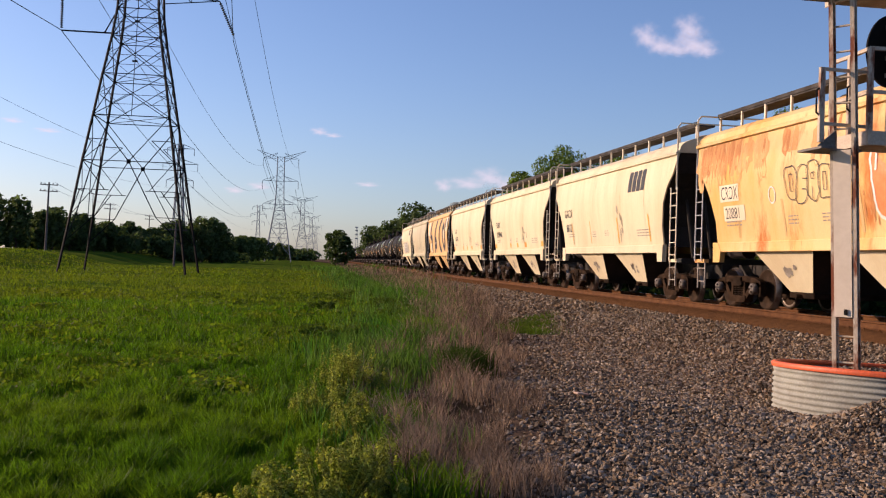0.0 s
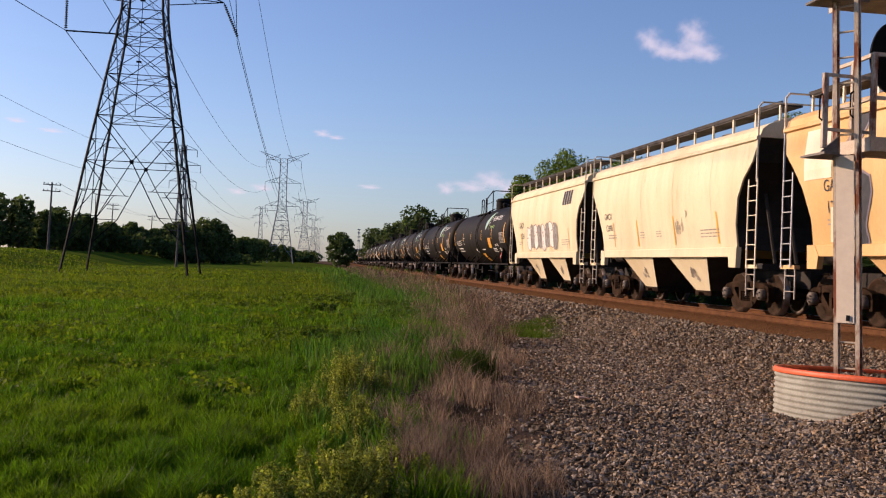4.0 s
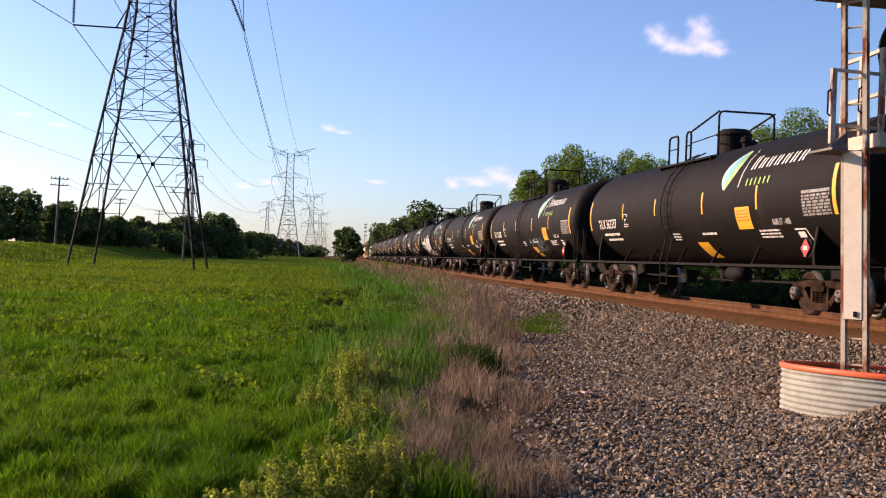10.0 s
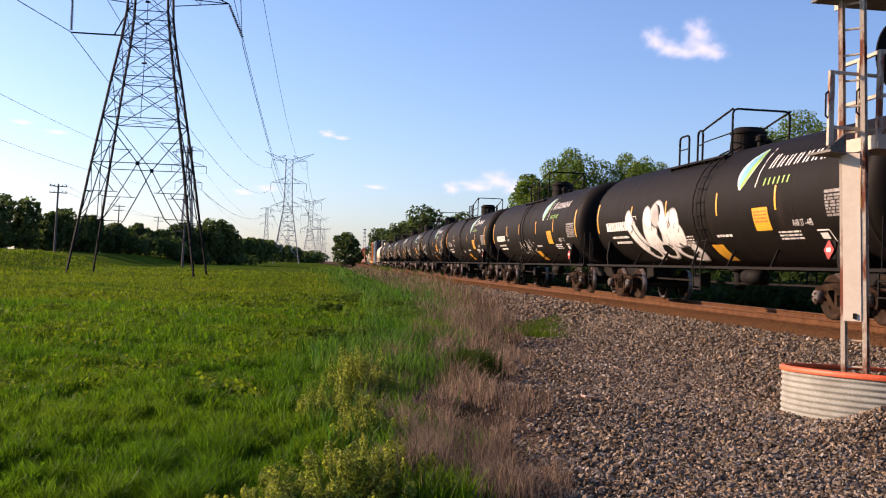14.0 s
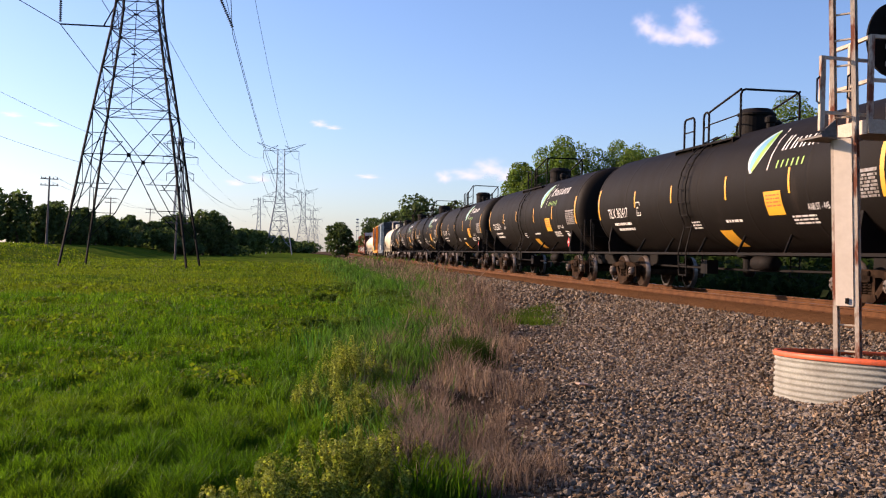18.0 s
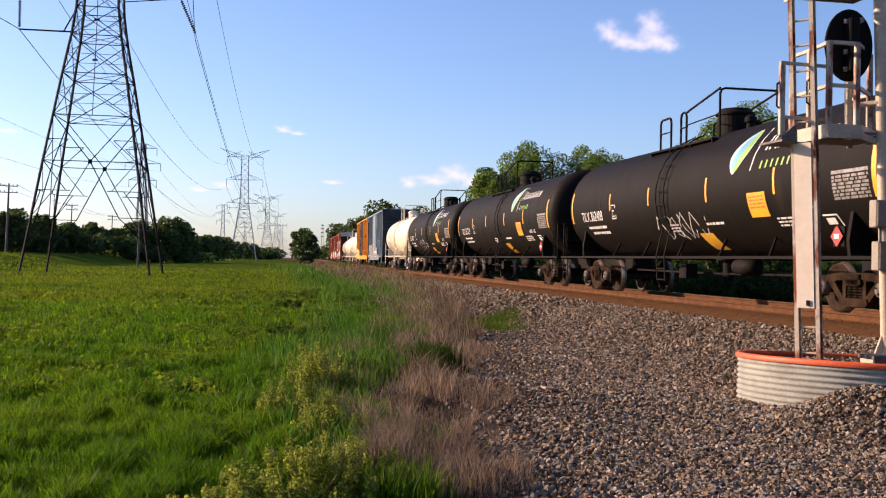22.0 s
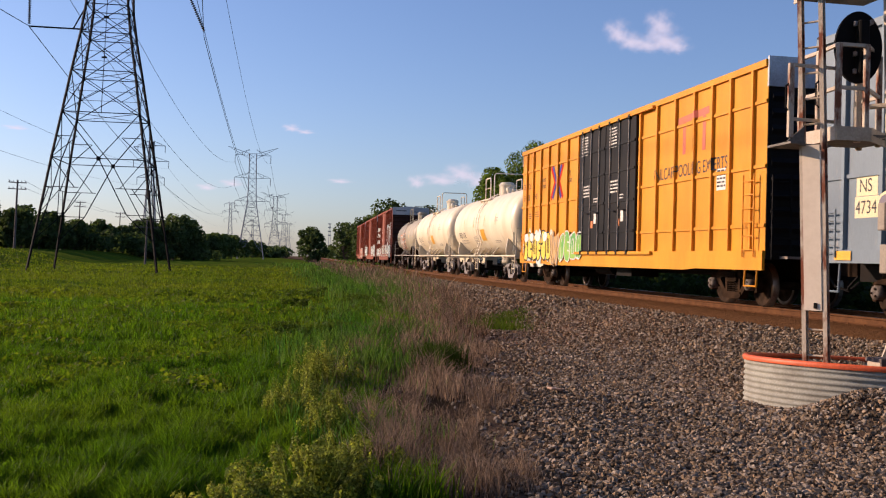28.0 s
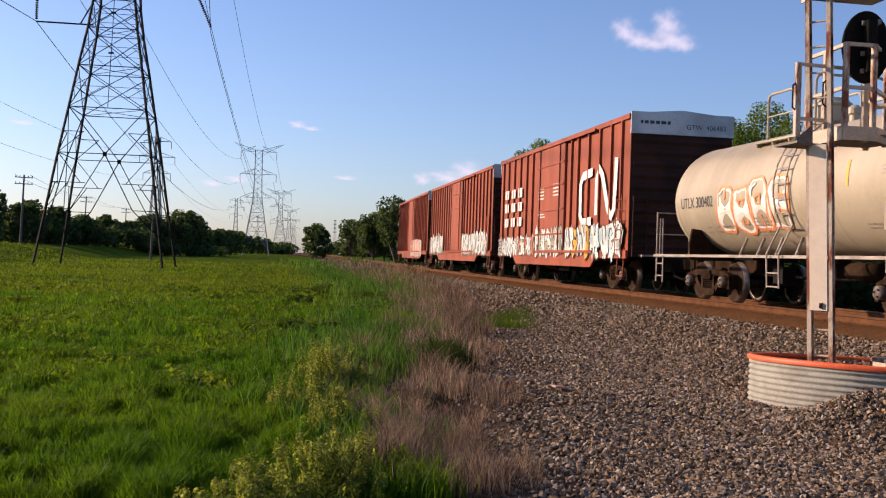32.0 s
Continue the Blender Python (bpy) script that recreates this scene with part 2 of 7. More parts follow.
M["orange_rim"] = material("orange_rubber_rim", (0.70, 0.11, 0.02), (0.55, 0.09, 0.02), 0.55, scale=5, fine=40, bump=0.1)
M["signal_black"] = material("matt_black_signal", (0.007, 0.007, 0.007), (0.011, 0.010, 0.010), 0.85, gloss=0.12, scale=4, fine=40, bump=0.05)
M["box_grey"] = material("beige_cabinet_paint", (0.30, 0.26, 0.20), (0.24, 0.20, 0.155), 0.5, scale=4, fine=40, bump=0.05)
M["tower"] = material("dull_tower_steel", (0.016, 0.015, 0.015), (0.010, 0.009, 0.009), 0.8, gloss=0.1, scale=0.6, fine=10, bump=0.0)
# Distance haze is mixed into this pale blue-grey steel colour.
M["tower_far"] = material("haze_tinted_tower_steel", (0.26, 0.27, 0.31), (0.22, 0.23, 0.27), 0.8, scale=0.6, fine=10, bump=0.0)
M["wire"] = material("conductor", (0.13, 0.14, 0.16), (0.10, 0.11, 0.12), 0.6, bump=0.0)
M["insulator"] = material("brown_insulator", (0.10, 0.09, 0.10), (0.06, 0.06, 0.07), 0.35, bump=0.0)
M["pole_wood"] = material("weathered_pole_wood", (0.14, 0.11, 0.10), (0.10, 0.08, 0.075), 0.9, scale=2, fine=20, bump=0.1, stretch=(4, 4, 0.5))
M["bark"] = material("bark", (0.10, 0.075, 0.055), (0.06, 0.045, 0.035), 0.95, scale=4, fine=25, bump=0.4, stretch=(3, 3, 0.7))
M["leaf"] = material("tree_leaf", (0.150, 0.200, 0.048), (0.082, 0.126, 0.030), 0.6, scale=0.5, fine=8, bump=0.0, random_island=0.45, through_light=(1.5, 1.7, 0.7))
M["leaf_far"] = material("far_tree_leaf", (0.096, 0.132, 0.050), (0.062, 0.092, 0.036), 0.75, scale=0.15, fine=3, bump=0.0, random_island=0.4, through_light=(1.0, 1.1, 0.6))
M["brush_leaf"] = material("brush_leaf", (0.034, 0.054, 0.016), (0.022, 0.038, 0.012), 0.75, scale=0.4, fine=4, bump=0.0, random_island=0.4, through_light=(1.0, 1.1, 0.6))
M["weed"] = material("weed_leaf", (0.265, 0.295, 0.070), (0.125, 0.180, 0.034), 0.6, scale=3, fine=15, bump=0.0, random_island=0.6, through_light=(1.5, 1.5, 0.5))
M["weed_low"] = material("low_weed_leaf", (0.070, 0.107, 0.015), (0.045, 0.079, 0.010), 0.6, scale=2, fine=15, bump=0.0, random_island=0.35, through_light=(1.4, 1.5, 0.6))
M["grass"] = material("grass_blade", (0.050, 0.108, 0.005), (0.086, 0.140, 0.008), 0.55, scale=0.35, fine=6, bump=0.0, random_island=0.5, through_light=(1.6, 1.8, 0.4))
M["pale_grass"] = material("pale_grass_blade", (0.080, 0.122, 0.010), (0.108, 0.140, 0.014), 0.6, scale=0.12, fine=6, bump=0.0, random_island=0.35, through_light=(1.5, 1.6, 0.4))
M["tuft_dark"] = material("dark_tuft_blade", (0.024, 0.050, 0.008), (0.036, 0.064, 0.012), 0.6, scale=2, fine=15, bump=0.0, random_island=0.4, through_light=(1.2, 1.3, 0.5))
M["tall_grass"] = material("tall_grass_blade", (0.034, 0.100, 0.014), (0.088, 0.148, 0.034), 0.55, scale=0.6, fine=6, bump=0.0, random_island=0.6, through_light=(1.4, 1.5, 0.6))
M["dry_grass"] = material("dead_grass_stalk", (0.140, 0.106, 0.080), (0.285, 0.222, 0.166), 0.8, scale=0.8, fine=6, bump=0.0, random_island=0.75, through_light=(1.1, 1.0, 0.9))
M["cloth"] = material("pale_litter", (0.60, 0.44, 0.34), (0.42, 0.22, 0.12), 0.7, bump=0.0)


# ---- mesh tools ----
def thing(name, label, category, group="", kind="", m=None):
    ob = tagged(new(name), label, category, group, kind)
    if m is not None:
        ob.matrix_world = m
    return ob


def smooth(ob):
    ob.data.polygons.foreach_set("use_smooth", [True] * len(ob.data.polygons))
    return ob


def part(name, bm, mat, parent, label="", m=None, soft=False):
    """Links a bmesh as one mesh object under a thing or a part."""
    if isinstance(bm, bmesh.types.BMesh):
        me = bpy.data.meshes.new(name)
        bmesh.ops.recalc_face_normals(bm, faces=bm.faces)
        bm.to_mesh(me)
        bm.free()
    else:
        me = bm
    if mat is not None and not me.materials:
        for x in mat if isinstance(mat, (list, tuple)) else [mat]:
            me.materials.append(M[x])
    ob = new(name, me)
    ob.parent = parent
    if m is not None:
        ob.matrix_basis = m
    if label:
        ob["label"] = label
    if soft:
        smooth(ob)
    return ob


def B():
    return bmesh.new()


def box(bm, x0, x1, y0, y1, z0, z1, m=None, mi=0, bevel=0.0):
    e = bevel
    if not e:
        co = [(x, y, z) for z in (z0, z1) for x, y in ((x0, y0), (x1, y0), (x1, y1), (x0, y1))]
        fs = [(3, 2, 1, 0), (4, 5, 6, 7), (0, 1, 5, 4), (1, 2, 6, 5), (2, 3, 7, 6), (3, 0, 4, 7)]
    else:
        ring = [(x0 + e, y0), (x1 - e, y0), (x1, y0 + e), (x1, y1 - e), (x1 - e, y1), (x0 + e, y1), (x0, y1 - e), (x0, y0 + e)]
        inner = [(min(max(x, x0 + e), x1 - e), min(max(y, y0 + e), y1 - e)) for x, y in ring]
        co = [(x, y, z0) for x, y in inner] + [(x, y, z0 + e) for x, y in ring] + [(x, y, z1 - e) for x, y in ring] + [(x, y, z1) for x, y in inner]
        fs = [tuple(range(7, -1, -1)), tuple(range(24, 32))]
        for k in range(3):
            fs += [(k * 8 + i, k * 8 + (i + 1) % 8, k * 8 + 8 + (i + 1) % 8, k * 8 + 8 + i) for i in range(8)]
    vs = [bm.verts.new(m @ Vector(c) if m else c) for c in co]
    for f in fs:
        try:
            bm.faces.new([vs[i] for i in f]).material_index = mi
        except ValueError:
            pass


def rod(bm, a, b, r, seg=6, r2=None, mi=0, caps=True):
    a, b = Vector(a), Vector(b)
    q = (b - a).to_track_quat("Z", "Y").to_matrix()
    r2 = r if r2 is None else r2
    lo, hi = [], []
    for i in range(seg):
        w = 2 * math.pi * (i + 0.5) / seg
        o = q @ Vector((math.cos(w), math.sin(w), 0))
        lo.append(bm.verts.new(a + o * r))
        hi.append(bm.verts.new(b + o * r2))
    for i in range(seg):
        bm.faces.new((lo[i], lo[(i + 1) % seg], hi[(i + 1) % seg], hi[i])).material_index = mi
    if caps:
        bm.faces.new(lo[::-1]).material_index = mi
        bm.faces.new(hi).material_index = mi


def pipe(bm, pts, r, seg=6, mi=0):
    """One bent tube through all the points."""
    pts = [Vector(p) for p in pts]
    last = None
    for i, p in enumerate(pts):
        a, b = (p - pts[i - 1]).normalized() if i else None, (pts[i + 1] - p).normalized() if i + 1 < len(pts) else None
        d = ((a or b) + (b or a)).normalized()
        q = d.to_track_quat("Z", "Y").to_matrix() if i == 0 else d.rotation_difference(way).inverted().to_matrix() @ q
        way = d
        wide = r / max(0.5, a.dot(d) if a else 1.0)
        ring = [bm.verts.new(p + q @ Vector((math.cos(2 * math.pi * (k + 0.5) / seg), math.sin(2 * math.pi * (k + 0.5) / seg), 0)) * wide) for k in range(seg)]
        if last:
            for k in range(seg):
                bm.faces.new((last[k], last[(k + 1) % seg], ring[(k + 1) % seg], ring[k])).material_index = mi
        else:
            bm.faces.new(ring[::-1]).material_index = mi
        last = ring
    bm.faces.new(last).material_index = mi


def lathe(bm, profile, axis, seg=32, m=None, mi=0, closed=False):
    """Turns (distance along the axis, radius) pairs about an axis 'x', 'y' or 'z'."""
    rings = []
    for d, r in profile:
        ring = []
        for i in range(seg):
            w = 2 * math.pi * i / seg
            c, s = r * math.cos(w), r * math.sin(w)
            p = Vector({"x": (d, c, s), "y": (s, d, c), "z": (c, s, d)}[axis])
            ring.append(bm.verts.new(m @ p if m else p))
        rings.append(ring)
    for a, b in zip(rings, rings[1:]):
        for i in range(seg):
            bm.faces.new((a[i], a[(i + 1) % seg], b[(i + 1) % seg], b[i])).material_index = mi
    if not closed:
        bm.faces.new(rings[0][::-1]).material_index = mi
        bm.faces.new(rings[-1]).material_index = mi


def prism(bm, pts, axis, lo, hi, mi=0):
    """A closed outline in the plane across an axis, drawn out from lo to hi."""
    put = {"x": lambda a, b, d: (d, a, b), "y": lambda a, b, d: (a, d, b), "z": lambda a, b, d: (a, b, d)}[axis]
    p = [bm.verts.new(put(a, b, lo)) for a, b in pts]
    q = [bm.verts.new(put(a, b, hi)) for a, b in pts]
    n = len(pts)
    for i in range(n):
        bm.faces.new((p[i], p[(i + 1) % n], q[(i + 1) % n], q[i])).material_index = mi
    bm.faces.new(p[::-1]).material_index = mi
    bm.faces.new(q).material_index = mi


def soup(name, co, faces, mat, parent=None, mats=None):
    """A mesh from arrays of corners and of faces."""
    me = bpy.data.meshes.new(name)
    me.from_pydata(np.asarray(co).tolist(), [], np.asarray(faces).tolist())
    me.materials.append(M[mat])
    ob = new(name, me)
    ob.parent = parent
    return ob


# ---- plan of the track and of the ground ----
def track_x(y):
    m = np.clip(y - 20.0, 0, 80.0)
    return 11.633 + 0.0503 * (0.5 * m * m / 80.0 + np.maximum(0, y - 100.0))


def track_turn(y):
    return -math.degrees(math.atan(0.0503 * min(max(y - 20.0, 0), 80.0) / 80.0))


def track_pose(y):
    return pose(float(track_x(y)), y, 0, 0, 0, track_turn(y))


def edge_gravel(y):
    return np.interp(y, [0, 7.5, 11, 15, 27, 40, 60, 90, 140, 400], [0.6, 1.55, 2.45, 3.2, 5.6, 8.0, 9.6, 10.5, 12.5, 25.0])


def edge_green(y):
    return np.interp(y, [0, 7.5, 13, 20, 27, 45, 80, 140, 400], [0.7, 1.0, 1.25, 2.3, 3.7, 5.8, 7.2, 9.5, 20.0])


def wave(x, y):
    return (0.05 * np.sin(x * 0.9 + 0.3 * y) * np.sin(y * 0.7 - 0.2 * x) + 0.03 * np.sin(x * 2.1 + y * 1.3) + 0.06 * np.sin(x * 0.21 + 1.0) * np.sin(y * 0.17))


def ground_z(x, y):
    d = np.abs(track_x(y) - x)
    z = np.interp(d, [0, 0.6, 0.95, 1.5, 2.0, 3.6, 4.6, 7.5, 10.5, 14, 30], [-0.22, -0.165, -0.150, -0.165, -0.34, -0.80, -0.93, -0.97, -1.0, -1.02, -1.05])
    bank = np.clip((-x - 21.0) / 13.0, 0, 1)
    z = z + 1.85 * bank * bank * (3 - 2 * bank) * np.clip((y - 40) / 60.0, 0, 1)
    heap = np.exp(-((x - 6.75) ** 2 + (y - 10.0) ** 2) / 0.6)
    return z + 0.42 * heap + wave(x, y) * np.interp(d, [0, 2, 4, 9], [0, 0, 0.6, 1.0])


# ---- ground ----
def ground_material():
    m = bpy.data.materials.new("ground_cover")
    m.use_nodes = True
    n, l = m.node_tree.nodes, m.node_tree.links
    b = n["Principled BSDF"]
    b.inputs["Roughness"].default_value = 0.95
    b.inputs["Specular IOR Level"].default_value = 0.0
    tc = n.new("ShaderNodeTexCoord")

    def tex(s, d=5.0, r=0.6):
        t = n.new("ShaderNodeTexNoise")
        t.inputs["Scale"].default_value, t.inputs["Detail"].default_value, t.inputs["Roughness"].default_value = s, d, r
        l.new(tc.outputs["Object"], t.inputs["Vector"])
        return t.outputs[0]

    def span(src, a, b_):
        r = n.new("ShaderNodeMapRange")
        r.inputs[1].default_value, r.inputs[2].default_value = a, b_
        l.new(src, r.inputs[0])
        return r.outputs[0]

    def mix(f, a, b_):
        x = n.new("ShaderNodeMix")
        x.data_type = "RGBA"
        l.new(f, x.inputs[0])
        for i, v in ((6, a), (7, b_)):
            if isinstance(v, tuple):
                x.inputs[i].default_value = (*v, 1)
            else:
                l.new(v, x.inputs[i])
        return x.outputs[2]

    def kind(name):
        a = n.new("ShaderNodeAttribute")
        a.attribute_name = name
        return a.outputs["Fac"]

    def add(a, b_, k):
        x = n.new("ShaderNodeMath")
        x.operation = "MULTIPLY_ADD"
        l.new(b_, x.inputs[0])
        x.inputs[1].default_value = k
        l.new(a, x.inputs[2])
        return x.outputs[0]

    green = mix(span(tex(0.12), 0.42, 0.62), (0.046, 0.086, 0.009), (0.086, 0.112, 0.015))
    green = mix(span(tex(1.6, 8, 0.75), 0.45, 0.75), green, (0.022, 0.043, 0.006))
    dry = mix(span(tex(1.4), 0.4, 0.65), (0.050, 0.035, 0.026), (0.028, 0.023, 0.014))
    stones = mix(span(tex(16.0, 6, 0.75), 0.38, 0.62), (0.130, 0.092, 0.064), (0.060, 0.043, 0.031))
    stones = mix(span(tex(0.5), 0.45, 0.7), stones, (0.085, 0.060, 0.044))
    rag = tex(1.1, 8, 0.7)
    col = mix(span(add(kind("dry"), rag, 0.9), 0.88, 1.02), green, dry)
    col = mix(span(add(kind("gravel"), rag, 0.9), 0.88, 1.02), col, stones)
    rust = mix(span(tex(6.0, 6, 0.7), 0.35, 0.65), (0.125, 0.062, 0.027), (0.085, 0.044, 0.022))
    col = mix(span(add(kind("rust"), rag, 0.25), 0.5, 0.75), col, rust)
    l.new(col, b.inputs["Base Color"])
    bp = n.new("ShaderNodeBump")
    bp.inputs["Strength"].default_value, bp.inputs["Distance"].default_value = 0.8, 0.06
    l.new(tex(14.0, 5, 0.7), bp.inputs["Height"])
    l.new(bp.outputs[0], b.inputs["Normal"])
    return m


M["ground"] = ground_material()


def build_ground():
    xs = np.concatenate([-np.geomspace(2500, 30, 26), np.linspace(-28, 24, 131), np.geomspace(26, 2500, 30)])
    ys = np.concatenate([np.linspace(-400, -8, 16), np.linspace(-6, 60, 166), np.linspace(61, 160, 80), np.geomspace(165, 4000, 40)])
    X, Y = np.meshgrid(xs, ys)
    Z = ground_z(X, Y)
    Z = Z + np.interp(Y, [0, 300, 4000], [0, 0.0, -1.0])
    co = np.stack([X, Y, Z], -1).reshape(-1, 3)
    w = len(xs)
    i = (np.arange(len(ys) - 1)[:, None] * w + np.arange(w - 1)).ravel()
    ob = soup("ground", co, np.stack([i, i + 1, i + w + 1, i + w], -1), "ground")
    smooth(ob)
    d = track_x(Y) - X
    left = d > 0
    gravel = np.where(left, np.clip(0.5 + (X - edge_gravel(Y)) / 1.2, 0, 1), np.clip(0.5 + (3.2 + d) / 1.2, 0, 1))
    dry = np.clip(0.5 + (X - edge_green(Y)) / 1.4, 0, 1) * np.where(left, 1, np.clip((7 + d) / 2, 0, 1))
    for name, v in (("gravel", gravel), ("dry", dry), ("rust", np.clip((2.1 - np.abs(d)) / 0.4, 0, 1))):
        a = ob.data.attributes.new(name, "FLOAT", "POINT")
        a.data.foreach_set("value", v.ravel().astype(np.float32))
    tagged(ob, "flat green meadow beside a stony railway bank", "ground", kind="structure")


build_ground()


# ---- railway track ----
def build_track():
    track = thing("railway_track", "single railway track with rusty rails on grey ballast", "railway track", kind="structure")
    prof = [(-0.075, -0.172), (0.075, -0.172), (0.075, -0.158), (0.012, -0.13), (0.010, -0.045), (0.036, -0.035), (0.036, -0.004), (0.028, 0.0),
            (-0.028, 0.0), (-0.036, -0.004), (-0.036, -0.035), (-0.010, -0.045), (-0.012, -0.13), (-0.075, -0.158)]
    ys = np.concatenate([np.arange(-60, 130, 2.0), np.arange(130, 1200, 20.0)])
    for side in (-0.753, 0.753):
        co, fs = [], []
        for y in ys:
            m = track_pose(float(y))
            co += [m @ Vector((side + a, 0, b)) for a, b in prof]
        k = len(prof)
        for j in range(len(ys) - 1):
            fs += [(j * k + i, j * k + (i + 1) % k, (j + 1) * k + (i + 1) % k, (j + 1) * k + i) for i in range(k)]
        ob = soup("rail", co, fs, "rail", track)
        ob.data.materials.append(M["rail_top"])
        for p in ob.data.polygons:
            p.material_index = 1 if p.index % k in (7,) else 0
        ob["label"] = "rusty steel rail with a worn bright head"
    bm = B()
    box(bm, -1.30, 1.30, -0.115, 0.115, -0.37, -0.172, bevel=0.012)
    tie = bpy.data.meshes.new("tie")
    bm.to_mesh(tie)
    bm.free()
    tie.materials.append(M["tie"])
    y, rng = -4.0, random.Random(4)
    while y < 118:
        ob = new("tie", tie)
        ob.parent = track
        ob.matrix_basis = track_pose(y) @ pose(rng.uniform(-0.03, 0.03), 0, rng.uniform(-0.01, 0.004), 0, 0, rng.uniform(-1, 1))
        y += 0.5 + rng.uniform(-0.015, 0.015)
    plate = B()
    for k in range(0, 96):
        m = track_pose(4.0 + k * 0.5)
        for s in (-0.753, 0.753):
            box(plate, s - 0.17, s + 0.17, -0.09, 0.09, -0.176, -0.164, m=m)
            for dx in (-0.1, 0.1):
                box(plate, s + dx - 0.012, s + dx + 0.012, -0.05, -0.02, -0.164, -0.135, m=m)
    ob = part("tie_plate", plate, "rail", track, "rusty tie plates and spikes")
    ob["kind"] = "stuff"


build_track()


# ---- pylons and their conductors ----
def beam(bm, a, b, w):
    """A square bar from a to b."""
    rod(bm, a, b, w * 0.72, 4, caps=False)


def make_pylon(label, m, paint="tower", thick=1.0, low=25.2):
    """Lattice pylon with two faces across the line; three pairs of arms and raised horns at the top."""
    py = thing("transmission_tower", label, "transmission tower", "lattice pylons on the main line", m=m)
    lev = [(0, 5.35), (4.9, 4.62), (9.8, 3.92), (13.9, 3.28), (17.7, 2.70), (21.2, 2.12), (23.8, 1.80), (28.5, 1.62), (33.5, 1.5), (38.5, 1.45), (43.6, 1.4)]

    def at(z, sx, sy):
        w = float(np.interp(z, [q for q, _ in lev], [q for _, q in lev]))
        return (sx * w, sy * w, z)

    corners = ((-1, -1), (1, -1), (1, 1), (-1, 1))
    for sx, sy in corners:
        bm = B()
        pipe(bm, [(sx * 5.43, sy * 5.43, -0.6)] + [at(z, sx, sy) for z, _ in lev], 0.115 * thick, 4)
        part("leg", bm, paint, py)
    k = 0.06 * thick
    for (ax, ay), (bx, by) in zip(corners, corners[1:] + corners[:1]):
        bm = B()
        lerp = lambda z, f: tuple(Vector(at(z, ax, ay)).lerp(Vector(at(z, bx, by)), f))
        # open foot: inverted K between the feet and the node on the belt
        node = lerp(9.8, 0.5)
        beam(bm, at(4.9, ax, ay), lerp(4.9, 0.22), k)
        beam(bm, at(4.9, bx, by), lerp(4.9, 0.78), k)
        for f0, f1, a_, b_ in ((0.0, 0.22, ax, ay), (1.0, 0.78, bx, by)):
            side = lerp(4.9, f1)
            beam(bm, node, side, k * 1.2)
            beam(bm, (a_ * 4.95, b_ * 4.95, 2.6), side, k)
            beam(bm, lerp(7.2, f0 + (0.16 if f0 == 0 else -0.16)), at(4.9, a_, b_), k)
            beam(bm, at(7.2, a_, b_), lerp(7.2, f0 + (0.32 if f0 == 0 else -0.32)), k)
            beam(bm, at(9.8, a_, b_), lerp(7.2, f0 + (0.28 if f0 == 0 else -0.28)), k)
            beam(bm, at(13.9, a_, b_), node, k * 1.2)
            beam(bm, at(11.7, a_, b_), lerp(11.7, f0 + (0.24 if f0 == 0 else -0.24)), k)
            beam(bm, at(9.8, a_, b_), lerp(11.7, f0 + (0.24 if f0 == 0 else -0.24)), k)
        for z in (9.8, 13.9, 17.7, 21.2, 23.8, 33.5, 43.6):
            beam(bm, at(z, ax, ay), at(z, bx, by), k * 1.15)
        for za, zb in ((13.9, 17.7), (17.7, 21.2), (21.2, 23.8)):
            zm = (za + zb) / 2
            for p, q, r, s in ((ax, ay, bx, by), (bx, by, ax, ay)):
                beam(bm, at(za, p, q), at(zb, r, s), k)
                beam(bm, at(zm, p, q), lerp(za + (zb - za) * 0.25, 0.25 if p == ax and q == ay else 0.75), k * 0.7)
                beam(bm, at(zm, p, q), lerp(za + (zb - za) * 0.75, 0.25 if p == ax and q == ay else 0.75), k * 0.7)
            beam(bm, at(zm, ax, ay), at(zm, bx, by), k * 0.6)
        z = 23.8
        while z < 43:
            beam(bm, at(z, ax, ay), at(z + 2.48, bx, by), k * 0.8)
            beam(bm, at(z, bx, by), at(z + 2.48, ax, ay), k * 0.8)
            z += 2.48
        part("face_bracing", bm, paint, py)["kind"] = "stuff"
    bm = B()
    for z in (13.9, 17.7, 21.2):
        beam(bm, at(z, -1, -1), at(z, 1, 1), k * 0.7)
        beam(bm, at(z, -1, 1), at(z, 1, -1), k * 0.7)
    part("diaphragm", bm, paint, py)["kind"] = "stuff"
    # climbing line up the middle of one face, with rest plates
    bm = B()
    w = lambda z: at(z, 0, -1)
    for za, zb in ((13.9, 17.7), (17.7, 21.2), (21.2, 23.8), (23.8, 33.5)):
        beam(bm, w(za), w(zb), k * 0.9)
    part("climbing_line", bm, paint, py)
    for z in (18.9, 22.6, 24.6, 25.6):
        bm = B()
        p = w(z)
        box(bm, -0.22, 0.22, p[1] - 0.1, p[1] + 0.1, z - 0.07, z + 0.07)
        part("rest_plate", bm, paint, py)
    for sy in (-1, 1):
        bm = B()
        box(bm, -0.17, 0.17, sy * 3.92 - 0.05, sy * 3.92 + 0.05, 9.60, 9.98)
        part("node_plate", bm, paint, py)
